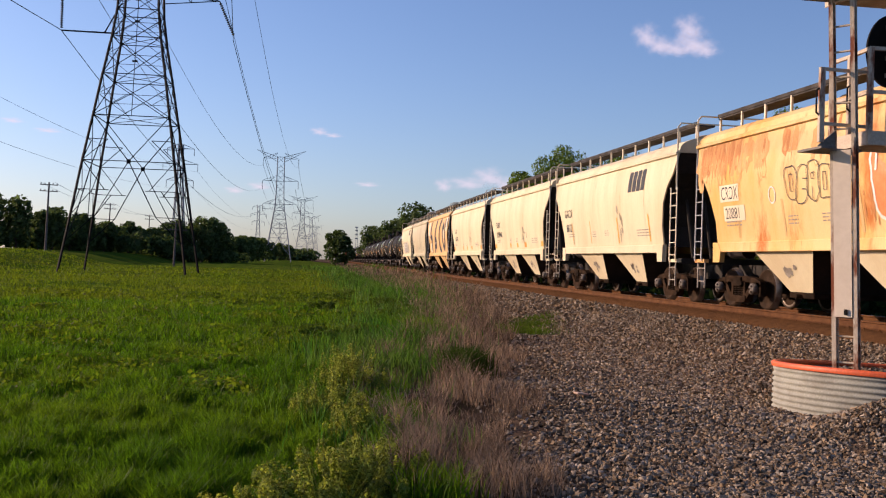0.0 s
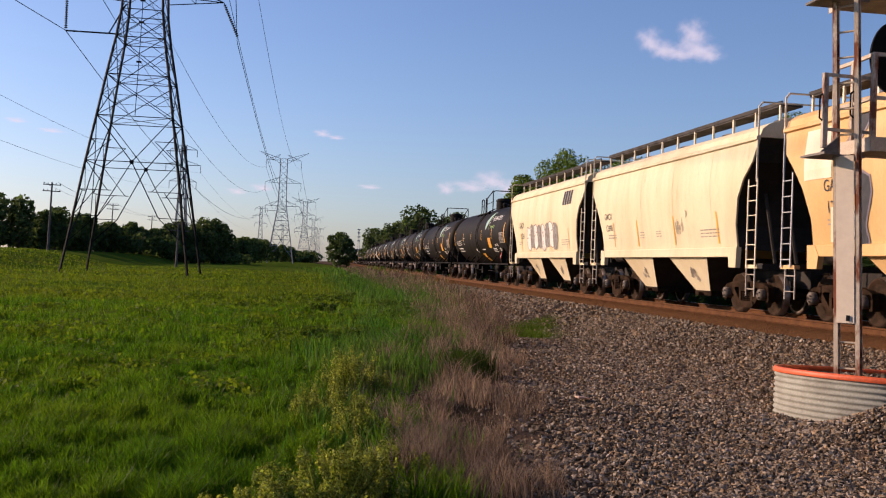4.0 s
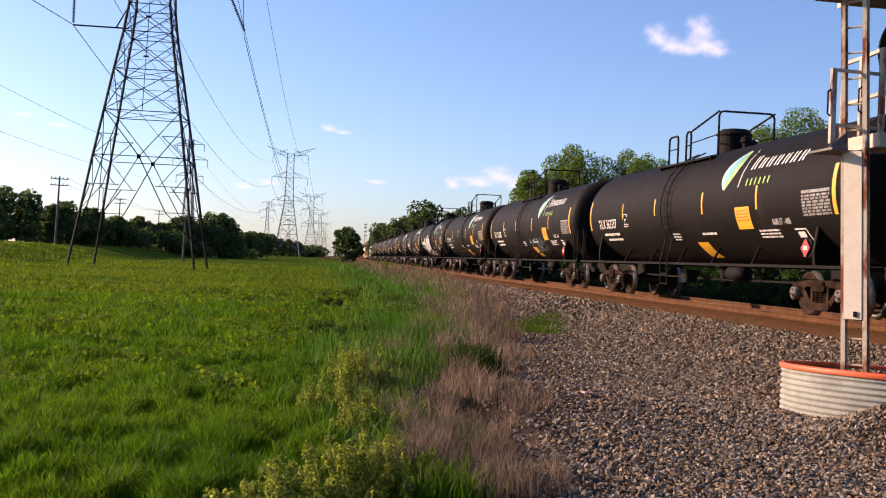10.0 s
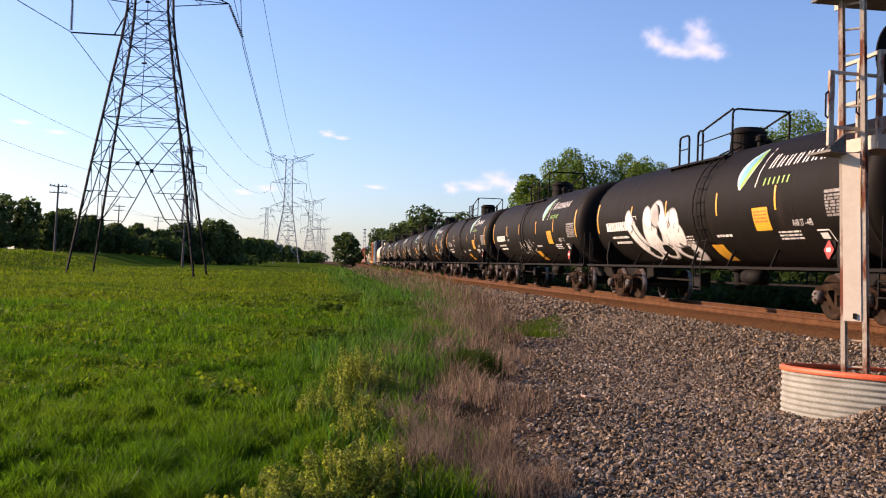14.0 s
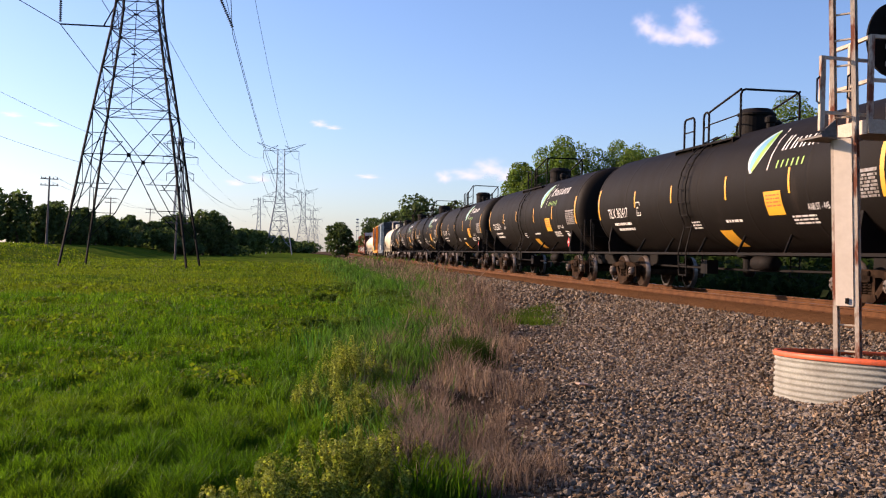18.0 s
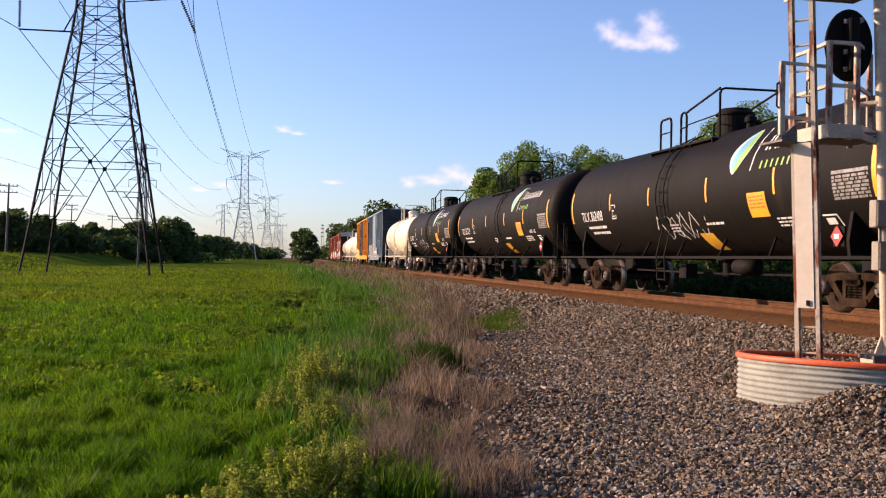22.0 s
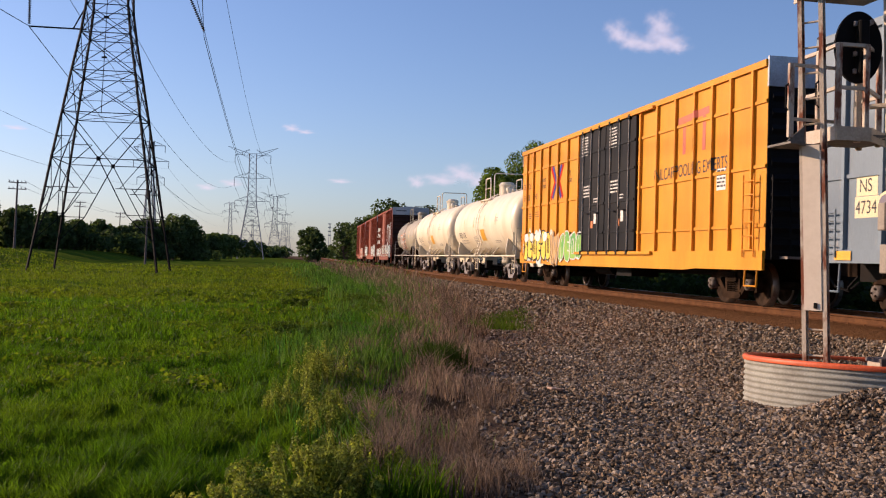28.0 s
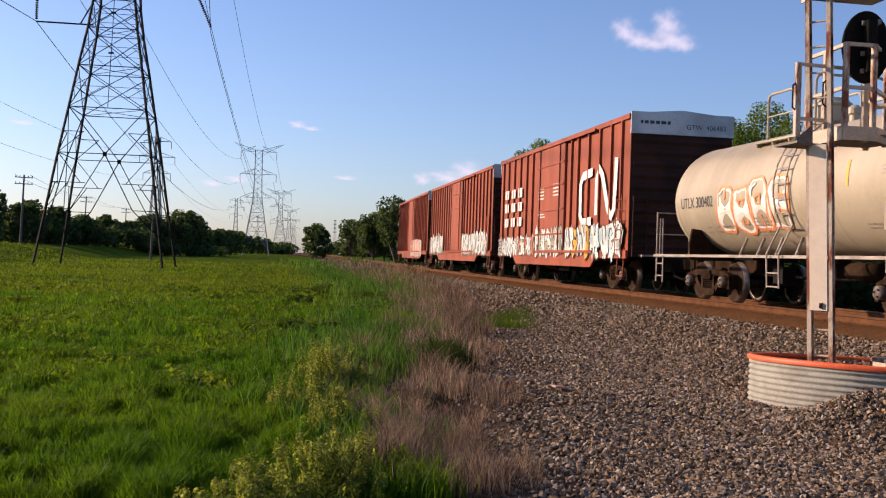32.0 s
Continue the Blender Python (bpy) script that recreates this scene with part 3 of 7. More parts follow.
    for s in (-1, 1):
        for z, reach in ((low, 7.0), (33.5, 7.4), (43.0, 7.3)):
            bm = B()
            tip = (s * reach, 0, z + (0.15 if z < 43 else 0))
            swing = 24.0 if s > 0 and z == low else 0.0
            for sy in (-1, 1):
                beam(bm, at(z, s, sy), tip, k * 1.2)
                beam(bm, at(z + 2.3, s, sy), tip, k)
                mid = Vector(at(z, s, sy)).lerp(Vector(tip), 0.5)
                up = Vector(at(z + 2.3, s, sy)).lerp(Vector(tip), 0.5)
                beam(bm, mid, up, k * 0.8)
                beam(bm, mid, at(z + 2.3, s, sy), k * 0.8)
            arm = part("cross_arm", bm, paint, py)
            bm = B()
            discs = [(d - q * 0.2, w) for q in range(16) for d, w in ((-0.2, 0.05), (-0.25, 0.15), (-0.3, 0.15), (-0.34, 0.05))]
            lathe(bm, [(0.0, 0.05)] + discs, "z", 8, Matrix.Translation(tip) @ pose(0, 0, 0, 0, -swing, 0))
            part("insulator_string", bm, "insulator", arm)
        bm = B()
        for sy in (-1, 1):
            beam(bm, at(43.6, s, sy), (s * 10.2, 0, 46.4), k * 1.3)
            beam(bm, at(41.6, s, sy), (s * 10.2, 0, 46.4), k)
        part("top_horn", bm, paint, py)
        bm = B()
        if s < 0:
            beam(bm, at(21.8, s, 0), (s * 7.0, 0, 21.8), 0.12 * thick)
            beam(bm, at(24.6, s, 0), (s * 3.2, 0, 21.8), 0.1 * thick)
            part("strut", bm, paint, py)
    return py


PYLONS = [(-27.0, -250.0), (-13.25, 96.5), (-0.6, 430.0), (15.4, 735.0), (31.0, 1050.0), (47.0, 1370.0)]
GROUND = -0.95
for i, (x, y) in enumerate(PYLONS):
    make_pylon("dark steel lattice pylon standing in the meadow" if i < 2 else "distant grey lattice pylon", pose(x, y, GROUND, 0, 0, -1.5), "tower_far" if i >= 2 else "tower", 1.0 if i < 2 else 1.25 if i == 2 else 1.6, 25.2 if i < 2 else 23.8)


def make_short_pylon(m, thick):
    py = thing("transmission_tower", "slim distant lattice pylon with short arms", "transmission tower", "slim pylons on the second line", m=m)
    lev = [(0, 3.4), (14, 1.8), (28, 1.0), (41, 0.8)]
    at = lambda z, sx, sy: (sx * float(np.interp(z, [q for q, _ in lev], [q for _, q in lev])), sy * float(np.interp(z, [q for q, _ in lev], [q for _, q in lev])), z)
    corners = ((-1, -1), (1, -1), (1, 1), (-1, 1))
    for c in corners:
        bm = B()
        pipe(bm, [at(z, *c) for z in (0, 14, 28, 41)], 0.13 * thick, 4)
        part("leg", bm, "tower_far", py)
    for a, b in zip(corners, corners[1:] + corners[:1]):
        bm = B()
        for z0, z1 in zip((0, 5, 9.5, 14, 17.5, 21, 24.5, 28, 31, 34, 37.5), (5, 9.5, 14, 17.5, 21, 24.5, 28, 31, 34, 37.5, 41)):
            beam(bm, at(z0, *a), at(z1, *b), 0.09 * thick)
            beam(bm, at(z0, *b), at(z1, *a), 0.09 * thick)
        part("face_bracing", bm, "tower_far", py)["kind"] = "stuff"
    for z, r in ((28, 4.8), (34, 6.2), (39.6, 4.8)):
        for s in (-1, 1):
            bm = B()
            for sy in (-1, 1):
                beam(bm, at(z, s, sy), (s * r, 0, z), 0.11 * thick)
                beam(bm, at(z + 1.6, s, sy), (s * r, 0, z), 0.09 * thick)
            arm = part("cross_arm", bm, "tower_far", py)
            bm = B()
            rod(bm, (s * r, 0, z), (s * r, 0, z - 2.6), 0.11, 6)
            part("insulator_string", bm, "insulator", arm)
    return py


SHORT = [(-57.0, -40.0), (-36.6, 380.0), (-17.0, 800.0), (0.0, 1200.0)]
for i, (x, y) in enumerate(SHORT):
    make_short_pylon(pose(x, y, -0.4, 0, 0, -2), 1.0 if i < 1 else 1.4)


def wire(a, b, sag, r, label):
    bm = B()
    a, b = Vector(a), Vector(b)
    pts = []
    for i in range(25):
        f = i / 24
        p = a.lerp(b, f)
        p.z -= 4 * sag * f * (1 - f)
        pts.append(p)
    pipe(bm, pts, r, 4)
    ob = part("power_line", bm, "wire", None)
    tagged(ob, label, "power line", "overhead conductors")


for (x0, y0), (x1, y1) in zip(PYLONS[:4], PYLONS[1:5]):
    near = y0 < 200
    for s in (-1, 1):
        for z, r, q in ((21.8, 7.0 if s < 0 else 8.35, 0), (30.5, 7.4 if s < 0 else 6.25, 0 if s < 0 else -2.4), (40.0, 7.3, 0)):
            wire((10.0 if y0 < 0 and s > 0 and z < 22 else x0 + s * r, y0, z + GROUND), (x1 + s * r + (q if near else 0), y1, z + GROUND), 6.5 if y0 < 0 and s < 0 and z < 22 else 9.0, 0.036 if near else 0.06, "dark overhead conductor strung between lattice pylons")
for (x0, y0), (x1, y1) in zip(SHORT[:2], SHORT[1:3]):
    for s in (1,):
        for z, r in ((25.4, 4.8), (31.4, 6.2)):
            wire((x0 + s * r, y0, z - 0.4), (x1 + s * r, y1, z - 0.4), 8.0, 0.03, "thin overhead conductor of the second line")


# ---- wooden poles by the road ----
def make_pole(x, y, h, arm=1.2):
    z = float(ground_z(np.array(x), np.array(y)))
    p = thing("utility_pole", "weathered wooden utility pole with a cross arm", "utility pole", "wooden poles along the road", m=pose(x, y, z, 0, 1.2, 0))
    bm = B()
    rod(bm, (0, 0, -0.3), (0, 0, h), 0.17, 10, 0.11)
    part("post", bm, "pole_wood", p)
    for k in (0.3, 1.2):
        bm = B()
        box(bm, -arm, arm, -0.07, 0.07, h - k - 0.12, h - k)
        a = part("cross_arm", bm, "pole_wood", p)
        bm = B()
        for q in (-0.9, -0.45, 0.45, 0.9):
            lathe(bm, [(h - k, 0.04), (h - k + 0.12, 0.07), (h - k + 0.2, 0.04)], "z", 8, Matrix.Translation((q * arm, 0, 0)))
        part("insulator", bm, "insulator", a)
    return p


POLES = [(-32.5, 150.0, 9.6), (-36.9, 230.0, 10.6), (-35.3, 285.0, 10.4), (-32.0, 340.0, 10.0)]
for x, y, h in POLES:
    make_pole(x, y, h)
for a, b in zip(POLES, POLES[1:]):
    for q in (-1.0, 1.0):
        za, zb = (float(ground_z(np.array(p[0]), np.array(p[1]))) + p[2] for p in (a, b))
        wire((a[0] + q, a[1], za), (b[0] + q, b[1], zb), 0.8, 0.025, "thin line between wooden utility poles")
# low pole with two cross arms close behind the pylon's foot
make_pole(-14.9, 150.0, 6.6, 1.6)


# ---- railway signal in its corrugated ring ----
def make_signal():
    sx, sy = 8.12, 12.0
    ring = thing("signal_foundation_ring", "corrugated galvanised steel ring with orange rim, filled with gravel", "foundation ring", m=pose(sx + 0.02, sy + 0.15, -0.05, -2.1, 2.1, 0))
    bm = B()
    R, prof = 1.66, []
    for i in range(81):
        z = -1.45 + 1.10 * i / 80
        prof.append((z, R + 0.013 * math.sin(2 * math.pi * z / 0.0727)))
    prof += [(-0.35, R - 0.03), (-1.45, R - 0.03)]
    lathe(bm, prof, "z", 72, closed=True)
    part("corrugated_wall", bm, "galvanised", ring, soft=True)
    bm = B()
    lathe(bm, [(-0.385, R + 0.022), (-0.345, R + 0.034), (-0.318, R + 0.015), (-0.318, R - 0.03), (-0.345, R - 0.05), (-0.385, R - 0.04), (-0.385, R + 0.022)], "z", 72, closed=True)
    part("rim_guard", bm, "orange_rim", ring, "orange rubber edge guard", soft=True)
    bm = B()
    lathe(bm, [(-0.60, 0.02), (-0.47, 0.3), (-0.47, R - 0.06), (-0.6, R - 0.06)], "z", 48)
    part("gravel_fill", bm, "ballast", ring)

    sig = thing("railway_signal", "cream railway signal mast with ladder, platform and black signal head", "railway signal", m=pose(sx, sy, 0))
    bm = B()
    rod(bm, (0.19, 0, -0.5), (-0.07, 0, 6.4), 0.080, 20)
    part("mast", bm, "signal_paint", sig, soft=False)
    bm = B()
    box(bm, -0.04, 0.52, -0.28, 0.28, -0.50, -0.36, bevel=0.02)
    for a in (0, 90, 180, 270):
        m = pose(0.24, 0, 0, 0, 0, a)
        prism_pts = [(0.08, -0.36), (0.27, -0.36), (0.08, 0.12)]
        vs = [[bm.verts.new(m @ Vector((p, q, z))) for p, z in prism_pts] for q in (-0.012, 0.012)]
        bm.faces.new(vs[0])
        bm.faces.new(vs[1][::-1])
        for i in range(3):
            bm.faces.new((vs[0][i], vs[0][(i + 1) % 3], vs[1][(i + 1) % 3], vs[1][i]))
    part("mast_base", bm, "signal_paint", sig)
    # ladder with its guard plate
    lx0, lx1, ly = -1.09, -0.81, 0.0
    lean = -0.036
    for x in (lx0, lx1):
        bm = B()
        a, b = Vector((x + 0.015, ly, -0.48)), Vector((x + lean * 6.4, ly, 6.2))
        prism(bm, [(-0.028, -0.045), (0.028, -0.045), (0.028, -0.032), (-0.016, -0.032), (-0.016, 0.032), (0.028, 0.032), (0.028, 0.045), (-0.028, 0.045)], "z", 0, 1)
        for v in bm.verts:
            p = a.lerp(b, v.co.z)
            v.co = Vector((p.x + v.co.x, p.y + v.co.y, p.z))
        part("ladder_rail", bm, "signal_rust", sig, "channel rail with rust streaks")
    for i in range(19):
        z = -0.28 + i * 0.333
        bm = B()
        o = lean * (z + 0.5)
        rod(bm, (lx0 + o + 0.01, ly, z), (lx1 + o, ly, z), 0.014, 8)
        part("rung", bm, "signal_paint", sig)
    bm = B()
    z0, z1 = 0.30, 2.44
    vs = []
    for z in (z0, z1):
        o = lean * (z + 0.5)
        for x, y in ((lx0 + o + 0.03, -0.055), (lx1 + o - 0.02, -0.055), (lx1 + o - 0.02, -0.043), (lx0 + o + 0.03, -0.043)):
            vs.append(bm.verts.new((x, y, z)))
    for f in ((0, 1, 2, 3), (4, 5, 6, 7), (0, 1, 5, 4), (1, 2, 6, 5), (2, 3, 7, 6), (3, 0, 4, 7)):
        bm.faces.new([vs[i] for i in f])
    guard = part("climb_guard", bm, "guard_paint", sig, "plain cream guard plate on the ladder")
    bm = B()
    o = lean * (z0 + 0.5)
    box(bm, lx0 + o + 0.16, lx0 + o + 0.20, -0.075, -0.055, 0.33, 0.40)
    part("padlock", bm, "signal_black", guard)
    turn = pose(-0.95, 0, 0) @ pose(0, 0, 0, 0, 0, -54) @ pose(0.95, 0, 0)
    for ob in sig.children:
        if ob.name.split(".")[0] in ("ladder_rail", "rung", "climb_guard"):
            ob.matrix_basis = turn
    # platforms: an open deck behind the ladder, the lower one railed
    for zf, railed in ((2.56, True), (4.58, False)):
        bm = B()
        prism(bm, [(-0.74, -0.03), (-0.28, -0.03), (0.30, 0.50), (0.30, 1.05), (-0.74, 1.05)], "z", zf, zf + 0.03)
        deck = part("platform_deck", bm, "deck_steel", sig)
        for k in range(10):
            y = 0.02 + k * 0.105
            bm = B()
            box(bm, -0.72, 0.05 if k < 3 else 0.28, y - 0.008, y + 0.008, zf + 0.03, zf + 0.05)
            part("grating_bar", bm, "deck_steel", deck)
        edge = [(-0.76, 1.06), (-0.76, -0.05), (-0.27, -0.05), (0.32, 0.49)]
        for (xa, ya), (xb, yb) in zip(edge, edge[1:]):
            bm = B()
            n = Vector((yb - ya, xa - xb, 0)).normalized() * 0.01
            p = [Vector((xa, ya, 0)), Vector((xb, yb, 0))]
            v = [bm.verts.new(q + w + Vector((0, 0, z))) for z in (zf - 0.05, zf + 0.13) for w in (n, -n) for q in p]
            for f in ((0, 1, 3, 2), (4, 5, 7, 6), (0, 1, 5, 4), (2, 3, 7, 6), (0, 2, 6, 4), (1, 3, 7, 5)):
                bm.faces.new([v[q] for q in f])
            part("toe_board", bm, "signal_paint", deck)
        bm = B()
        box(bm, -1.42, -1.22, -0.10, 0.50, zf - 0.13, zf - 0.10)
        box(bm, -1.22, -0.74, 0.10, 0.50, zf - 0.13, zf - 0.10)
        step = part("landing_step", bm, "deck_steel", sig)
        bm = B()
        prism(bm, [(-1.40, zf - 0.09), (-1.16, zf - 0.09), (-1.16, zf + 0.12)], "y", 0.02, 0.05)
        part("gusset", bm, "deck_steel", step)
        if railed:
            for x, y, h in ((-1.36, 0.03, 0.92), (-0.66, 0.55, 1.20), (-0.71, 0.0, 1.22), (-0.31, 0.0, 1.22), (0.24, 0.55, 1.20), (0.24, 1.0, 1.2), (-0.66, 1.0, 1.2)):
                bm = B()
                box(bm, x - 0.034, x + 0.034, y - 0.03, y + 0.03, zf - 0.04, zf + h, bevel=0.004)
                part("rail_post", bm, "signal_rust", sig)
            for z in (zf + 1.20, zf + 0.64):
                loop = [(-0.66, 1.0), (-0.66, 0.55), (-0.71, 0.0), (-0.31, 0.0), (0.24, 0.55), (0.24, 1.0)]
                for a, b in zip(loop, loop[1:]):
                    bm = B()
                    rod(bm, (*a, z), (*b, z), 0.032, 4)
                    part("hand_rail", bm, "signal_paint", sig)
            for z in (zf + 0.90, zf + 0.20):
                bm = B()
                rod(bm, (-1.36, 0.03, z), (-0.66, 0.10, z), 0.028, 4)
                part("gate_rail", bm, "signal_paint", sig)
            for x, y, z in ((-1.43, 0.03, zf + 0.3), (-0.73, 0.5, zf + 0.45)):
                bm = B()
                pipe(bm, [(x + 0.05, y, z + 0.36), (x, y, z + 0.32), (x, y, z + 0.04), (x + 0.05, y, z)], 0.012)
                part("grab_handle", bm, "signal_black", sig)
    # signal head: oval black background with lamp housings behind it
    head = part("signal_head", B(), None, sig, "black oval signal background with lamp housings", pose(-0.28, 0.25, 3.79, 0, 0, -4))
    head.data.materials.append(M["signal_black"])
    bm = B()
    pts = [(0.33 * math.cos(a), 0.48 * math.sin(a)) for a in np.linspace(0, 2 * math.pi, 40, endpoint=False)]
    prism(bm, pts, "y", -0.02, 0.02)
    part("background", bm, "signal_black", head, soft=False)
    bm = B()
    box(bm, -0.06, 0.08, -0.16, -0.02, -0.36, 0.34, bevel=0.015)
    part("housing", bm, "signal_black", head)
    for z in (0.24, 0.0, -0.24):
        bm = B()
        lathe(bm, [(0.02, 0.10), (0.24, 0.11), (0.30, 0.10), (0.30, 0.085), (0.05, 0.08)], "y", 16, Matrix.Translation((0, 0, z)))
        part("lamp_hood", bm, "signal_black", head)
    bm = B()
    for dz in (0.3, -0.1, -0.33):
        box(bm, 0.08, 0.12, -0.10, -0.06, dz - 0.02, dz + 0.02)
        box(bm, -0.1, -0.06, -0.09, -0.05, dz - 0.03, dz + 0.03)
    rod(bm, (0.16, -0.05, 0.34), (0.16, -0.02, 0.34), 0.035, 10)
    part("hinge", bm, "cap", head)
    bm = B()
    rod(bm, (-0.24, 0.30, 2.54), (-0.24, 0.30, 3.45), 0.05, 12)
    part("head_pipe", bm, "signal_paint", sig)
    bm = B()
    pipe(bm, [(-0.24, 0.30, 3.0), (0.0, 0.0, 3.0)], 0.035)
    part("bracket", bm, "signal_paint", sig)
    # boxes and number board on the mast
    for z0, z1, x0 in ((1.36, 1.72, -0.10), (0.80, 1.18, -0.06)):
        bm = B()
        box(bm, x0, x0 + 0.2, -0.14, 0.02, z0, z1, bevel=0.012)
        cab = part("junction_box", bm, "box_grey", sig, "small beige junction box")
        bm = B()
        box(bm, x0 + 0.015, x0 + 0.185, -0.156, -0.142, z0 + 0.02, z1 - 0.02, bevel=0.004)
        part("box_door", bm, "box_grey", cab)
        bm = B()
        for zz in (z0 + 0.07, z1 - 0.07):
            rod(bm, (x0 + 0.16, -0.17, zz), (x0 + 0.16, -0.155, zz), 0.016, 8)
        part("latch", bm, "cap", cab)
    bm = B()
    box(bm, 0.20, 0.38, -0.14, -0.12, 1.86, 2.52)
    board = part("number_board", bm, "signal_black", sig, "dark board with pale bars")
    bm = B()
    for k in range(3):
        z = 1.92 + k * 0.2
        box(bm, 0.24, 0.34, -0.146, -0.141, z, z + 0.14)
    part("number_bar", bm, "cap", board)
    bm = B()
    box(bm, -0.34, -0.02, -0.5, -0.2, -0.47, -0.43)
    box(bm, -0.34, -0.02, -0.5, -0.47, -0.47, -0.30)
    box(bm, -0.36, 0.0, -0.52, -0.18, -0.32, -0.27)
    part("step_stool", bm, "pole_wood", sig)
    bm = B()
    pipe(bm, [(0.14, -0.1, 0.8), (0.13, -0.1, -0.5)], 0.025)
    pipe(bm, [(0.0, -0.08, 1.36), (0.0, -0.08, 1.18)], 0.02)
    part("conduit", bm, "cap", sig)


make_signal()


# ---- trees ----
def leaf_cloud(rng, lumps, n, size):
    """Small bent leaf clumps scattered through and over a set of lumps (x, y, z, rx, ry, rz)."""
    lumps = np.array(lumps)
    vol = lumps[:, 3] * lumps[:, 4] * lumps[:, 5]
    pick = rng.choice(len(lumps), n, p=vol / vol.sum())
    d = rng.normal(size=(n, 3))
    d /= np.linalg.norm(d, axis=1, keepdims=True)
    r = rng.uniform(0.45, 1.06, n) ** 0.6
    c = lumps[pick, :3] + d * lumps[pick, 3:] * r[:, None]
    nrm = d + rng.normal(scale=0.7, size=(n, 3)) + np.array([0, 0, 0.35])
    nrm /= np.linalg.norm(nrm, axis=1, keepdims=True)
    t = np.cross(nrm, rng.normal(size=(n, 3)))
    t /= np.linalg.norm(t, axis=1, keepdims=True)
    b = np.cross(nrm, t)
    s = (size * rng.uniform(0.5, 1.3, n))[:, None]
    k = rng.uniform(0.5, 0.9, n)[:, None]
    co = np.stack([c - t * s, c - b * s * k + nrm * s * 0.15, c + t * s * 1.05, c + b * s * k + nrm * s * 0.15], 1).reshape(-1, 3)
    i = np.arange(n)[:, None] * 4
    return co, np.concatenate([i + np.array([0, 1, 2]), i + np.array([0, 2, 3])])


def make_tree(x, y, h, w, seed, leaves=1500, size=0.35, mat="leaf", z=None, label="leafy deciduous tree", low=0.18, group=""):
    rng = np.random.default_rng(seed)
    z = float(ground_z(np.array(x), np.array(y))) if z is None else z
    t = thing("tree", label, "tree", group, m=pose(x, y, z - 0.1))
    bm = B()
    top = h * 0.62
    pts, px, py_ = [], 0.0, 0.0
    for i in range(6):
        pts.append(Vector((px, py_, top * i / 5)))
        px += rng.normal() * 0.03 * h
        py_ += rng.normal() * 0.03 * h
    r0 = h * 0.022 + 0.05
    for i in range(5):
        rod(bm, pts[i], pts[i + 1], r0 * (1 - i * 0.16), 8, r0 * (1 - (i + 1) * 0.16))
    part("trunk", bm, "bark", t)
    lumps = []
    n = 20
    limb = B()
    for i in range(n):
        a = i * 2.4 + rng.uniform(-0.4, 0.4)
        f = (i + 0.5) / n
        zz = h * (low + 0.10 + (0.90 - low - 0.1) * f)
        rr = w * 0.5 * (0.30 + 0.55 * math.sin(math.pi * min(0.97, f * 0.8 + 0.14))) * rng.uniform(0.6, 1.15)
        c = Vector((rr * math.cos(a), rr * math.sin(a), zz))
        s = rng.uniform(0.12, 0.22)
        lumps.append((*c, w * s, w * s, h * s * rng.uniform(0.6, 1.0)))
        base = pts[min(5, 1 + int(f * 4.2))]
        rod(limb, base, base.lerp(c, 0.55) + Vector((0, 0, h * 0.02)), r0 * 0.4, 6, r0 * 0.25)
        rod(limb, base.lerp(c, 0.55) + Vector((0, 0, h * 0.02)), c, r0 * 0.25, 5, r0 * 0.08)
    lumps.append((0, 0, h * 0.62, w * 0.27, w * 0.27, h * 0.22))
    lumps.append((0, 0, h * 0.86, w * 0.17, w * 0.17, h * 0.13))
    for _ in range(14):
        a, f = rng.uniform(0, 6.28), rng.uniform(0.35, 1.0)
        q = w * 0.5 * rng.uniform(0.55, 1.0) * math.sin(math.pi * min(0.96, f * 0.75 + 0.15))
        lumps.append((q * math.cos(a), q * math.sin(a), h * f * 0.97, w * 0.055, w * 0.055, h * 0.055))
    part("limb", limb, "bark", t)
    co, fs = leaf_cloud(rng, lumps, leaves, size)
    co[:, 2] = np.minimum(co[:, 2], h * 1.02)
    ob = soup("crown", co, fs, mat, t)
    ob["kind"] = "stuff"
    return t


# beyond the train
for k, (x, y, h, w) in enumerate(((23.4, 96, 11.2, 5.5), (27.2, 97, 14.2, 7.2), (32.2, 95, 14.0, 7.6), (35.8, 99, 13.2, 6.0))):
    make_tree(x, y, h * 0.97, w, 100 + k, 24000, 0.115, label="broad leafy green tree behind the railway", group="trees behind the railway")
for k, (x, y, h, w) in enumerate(((28.9, 59, 11.2, 6.0), (32.0, 60, 12.4, 7.0), (36.5, 62, 11.0, 5.5), (43, 70, 11, 7))):
    make_tree(x, y, h, w, 120 + k, 30000, 0.085, label="dense dark green tree behind the railway", group="trees behind the railway")
for k, (x, y, h, w) in enumerate(((23.2, 170, 11.8, 7.5), (28.5, 172, 10.8, 7.5), (19.9, 176, 9.3, 6), (33, 165, 10.0, 8), (38, 168, 9, 8), (21.5, 232, 9.6, 8), (24.2, 215, 9.0, 7), (25.0, 240, 9.5, 9), (29.0, 235, 10.5, 9))):
    make_tree(x, y, h, w, 140 + k, 3600, 0.28, "leaf_far", z=-0.9, label="dark leafy tree of a distant hedgerow", group="distant hedgerow")
make_tree(14.9, 262, 9.2, 7.4, 170, 2200, 0.42, "leaf_far", z=-0.9, label="lone round dark tree beside the far track", low=0.02)
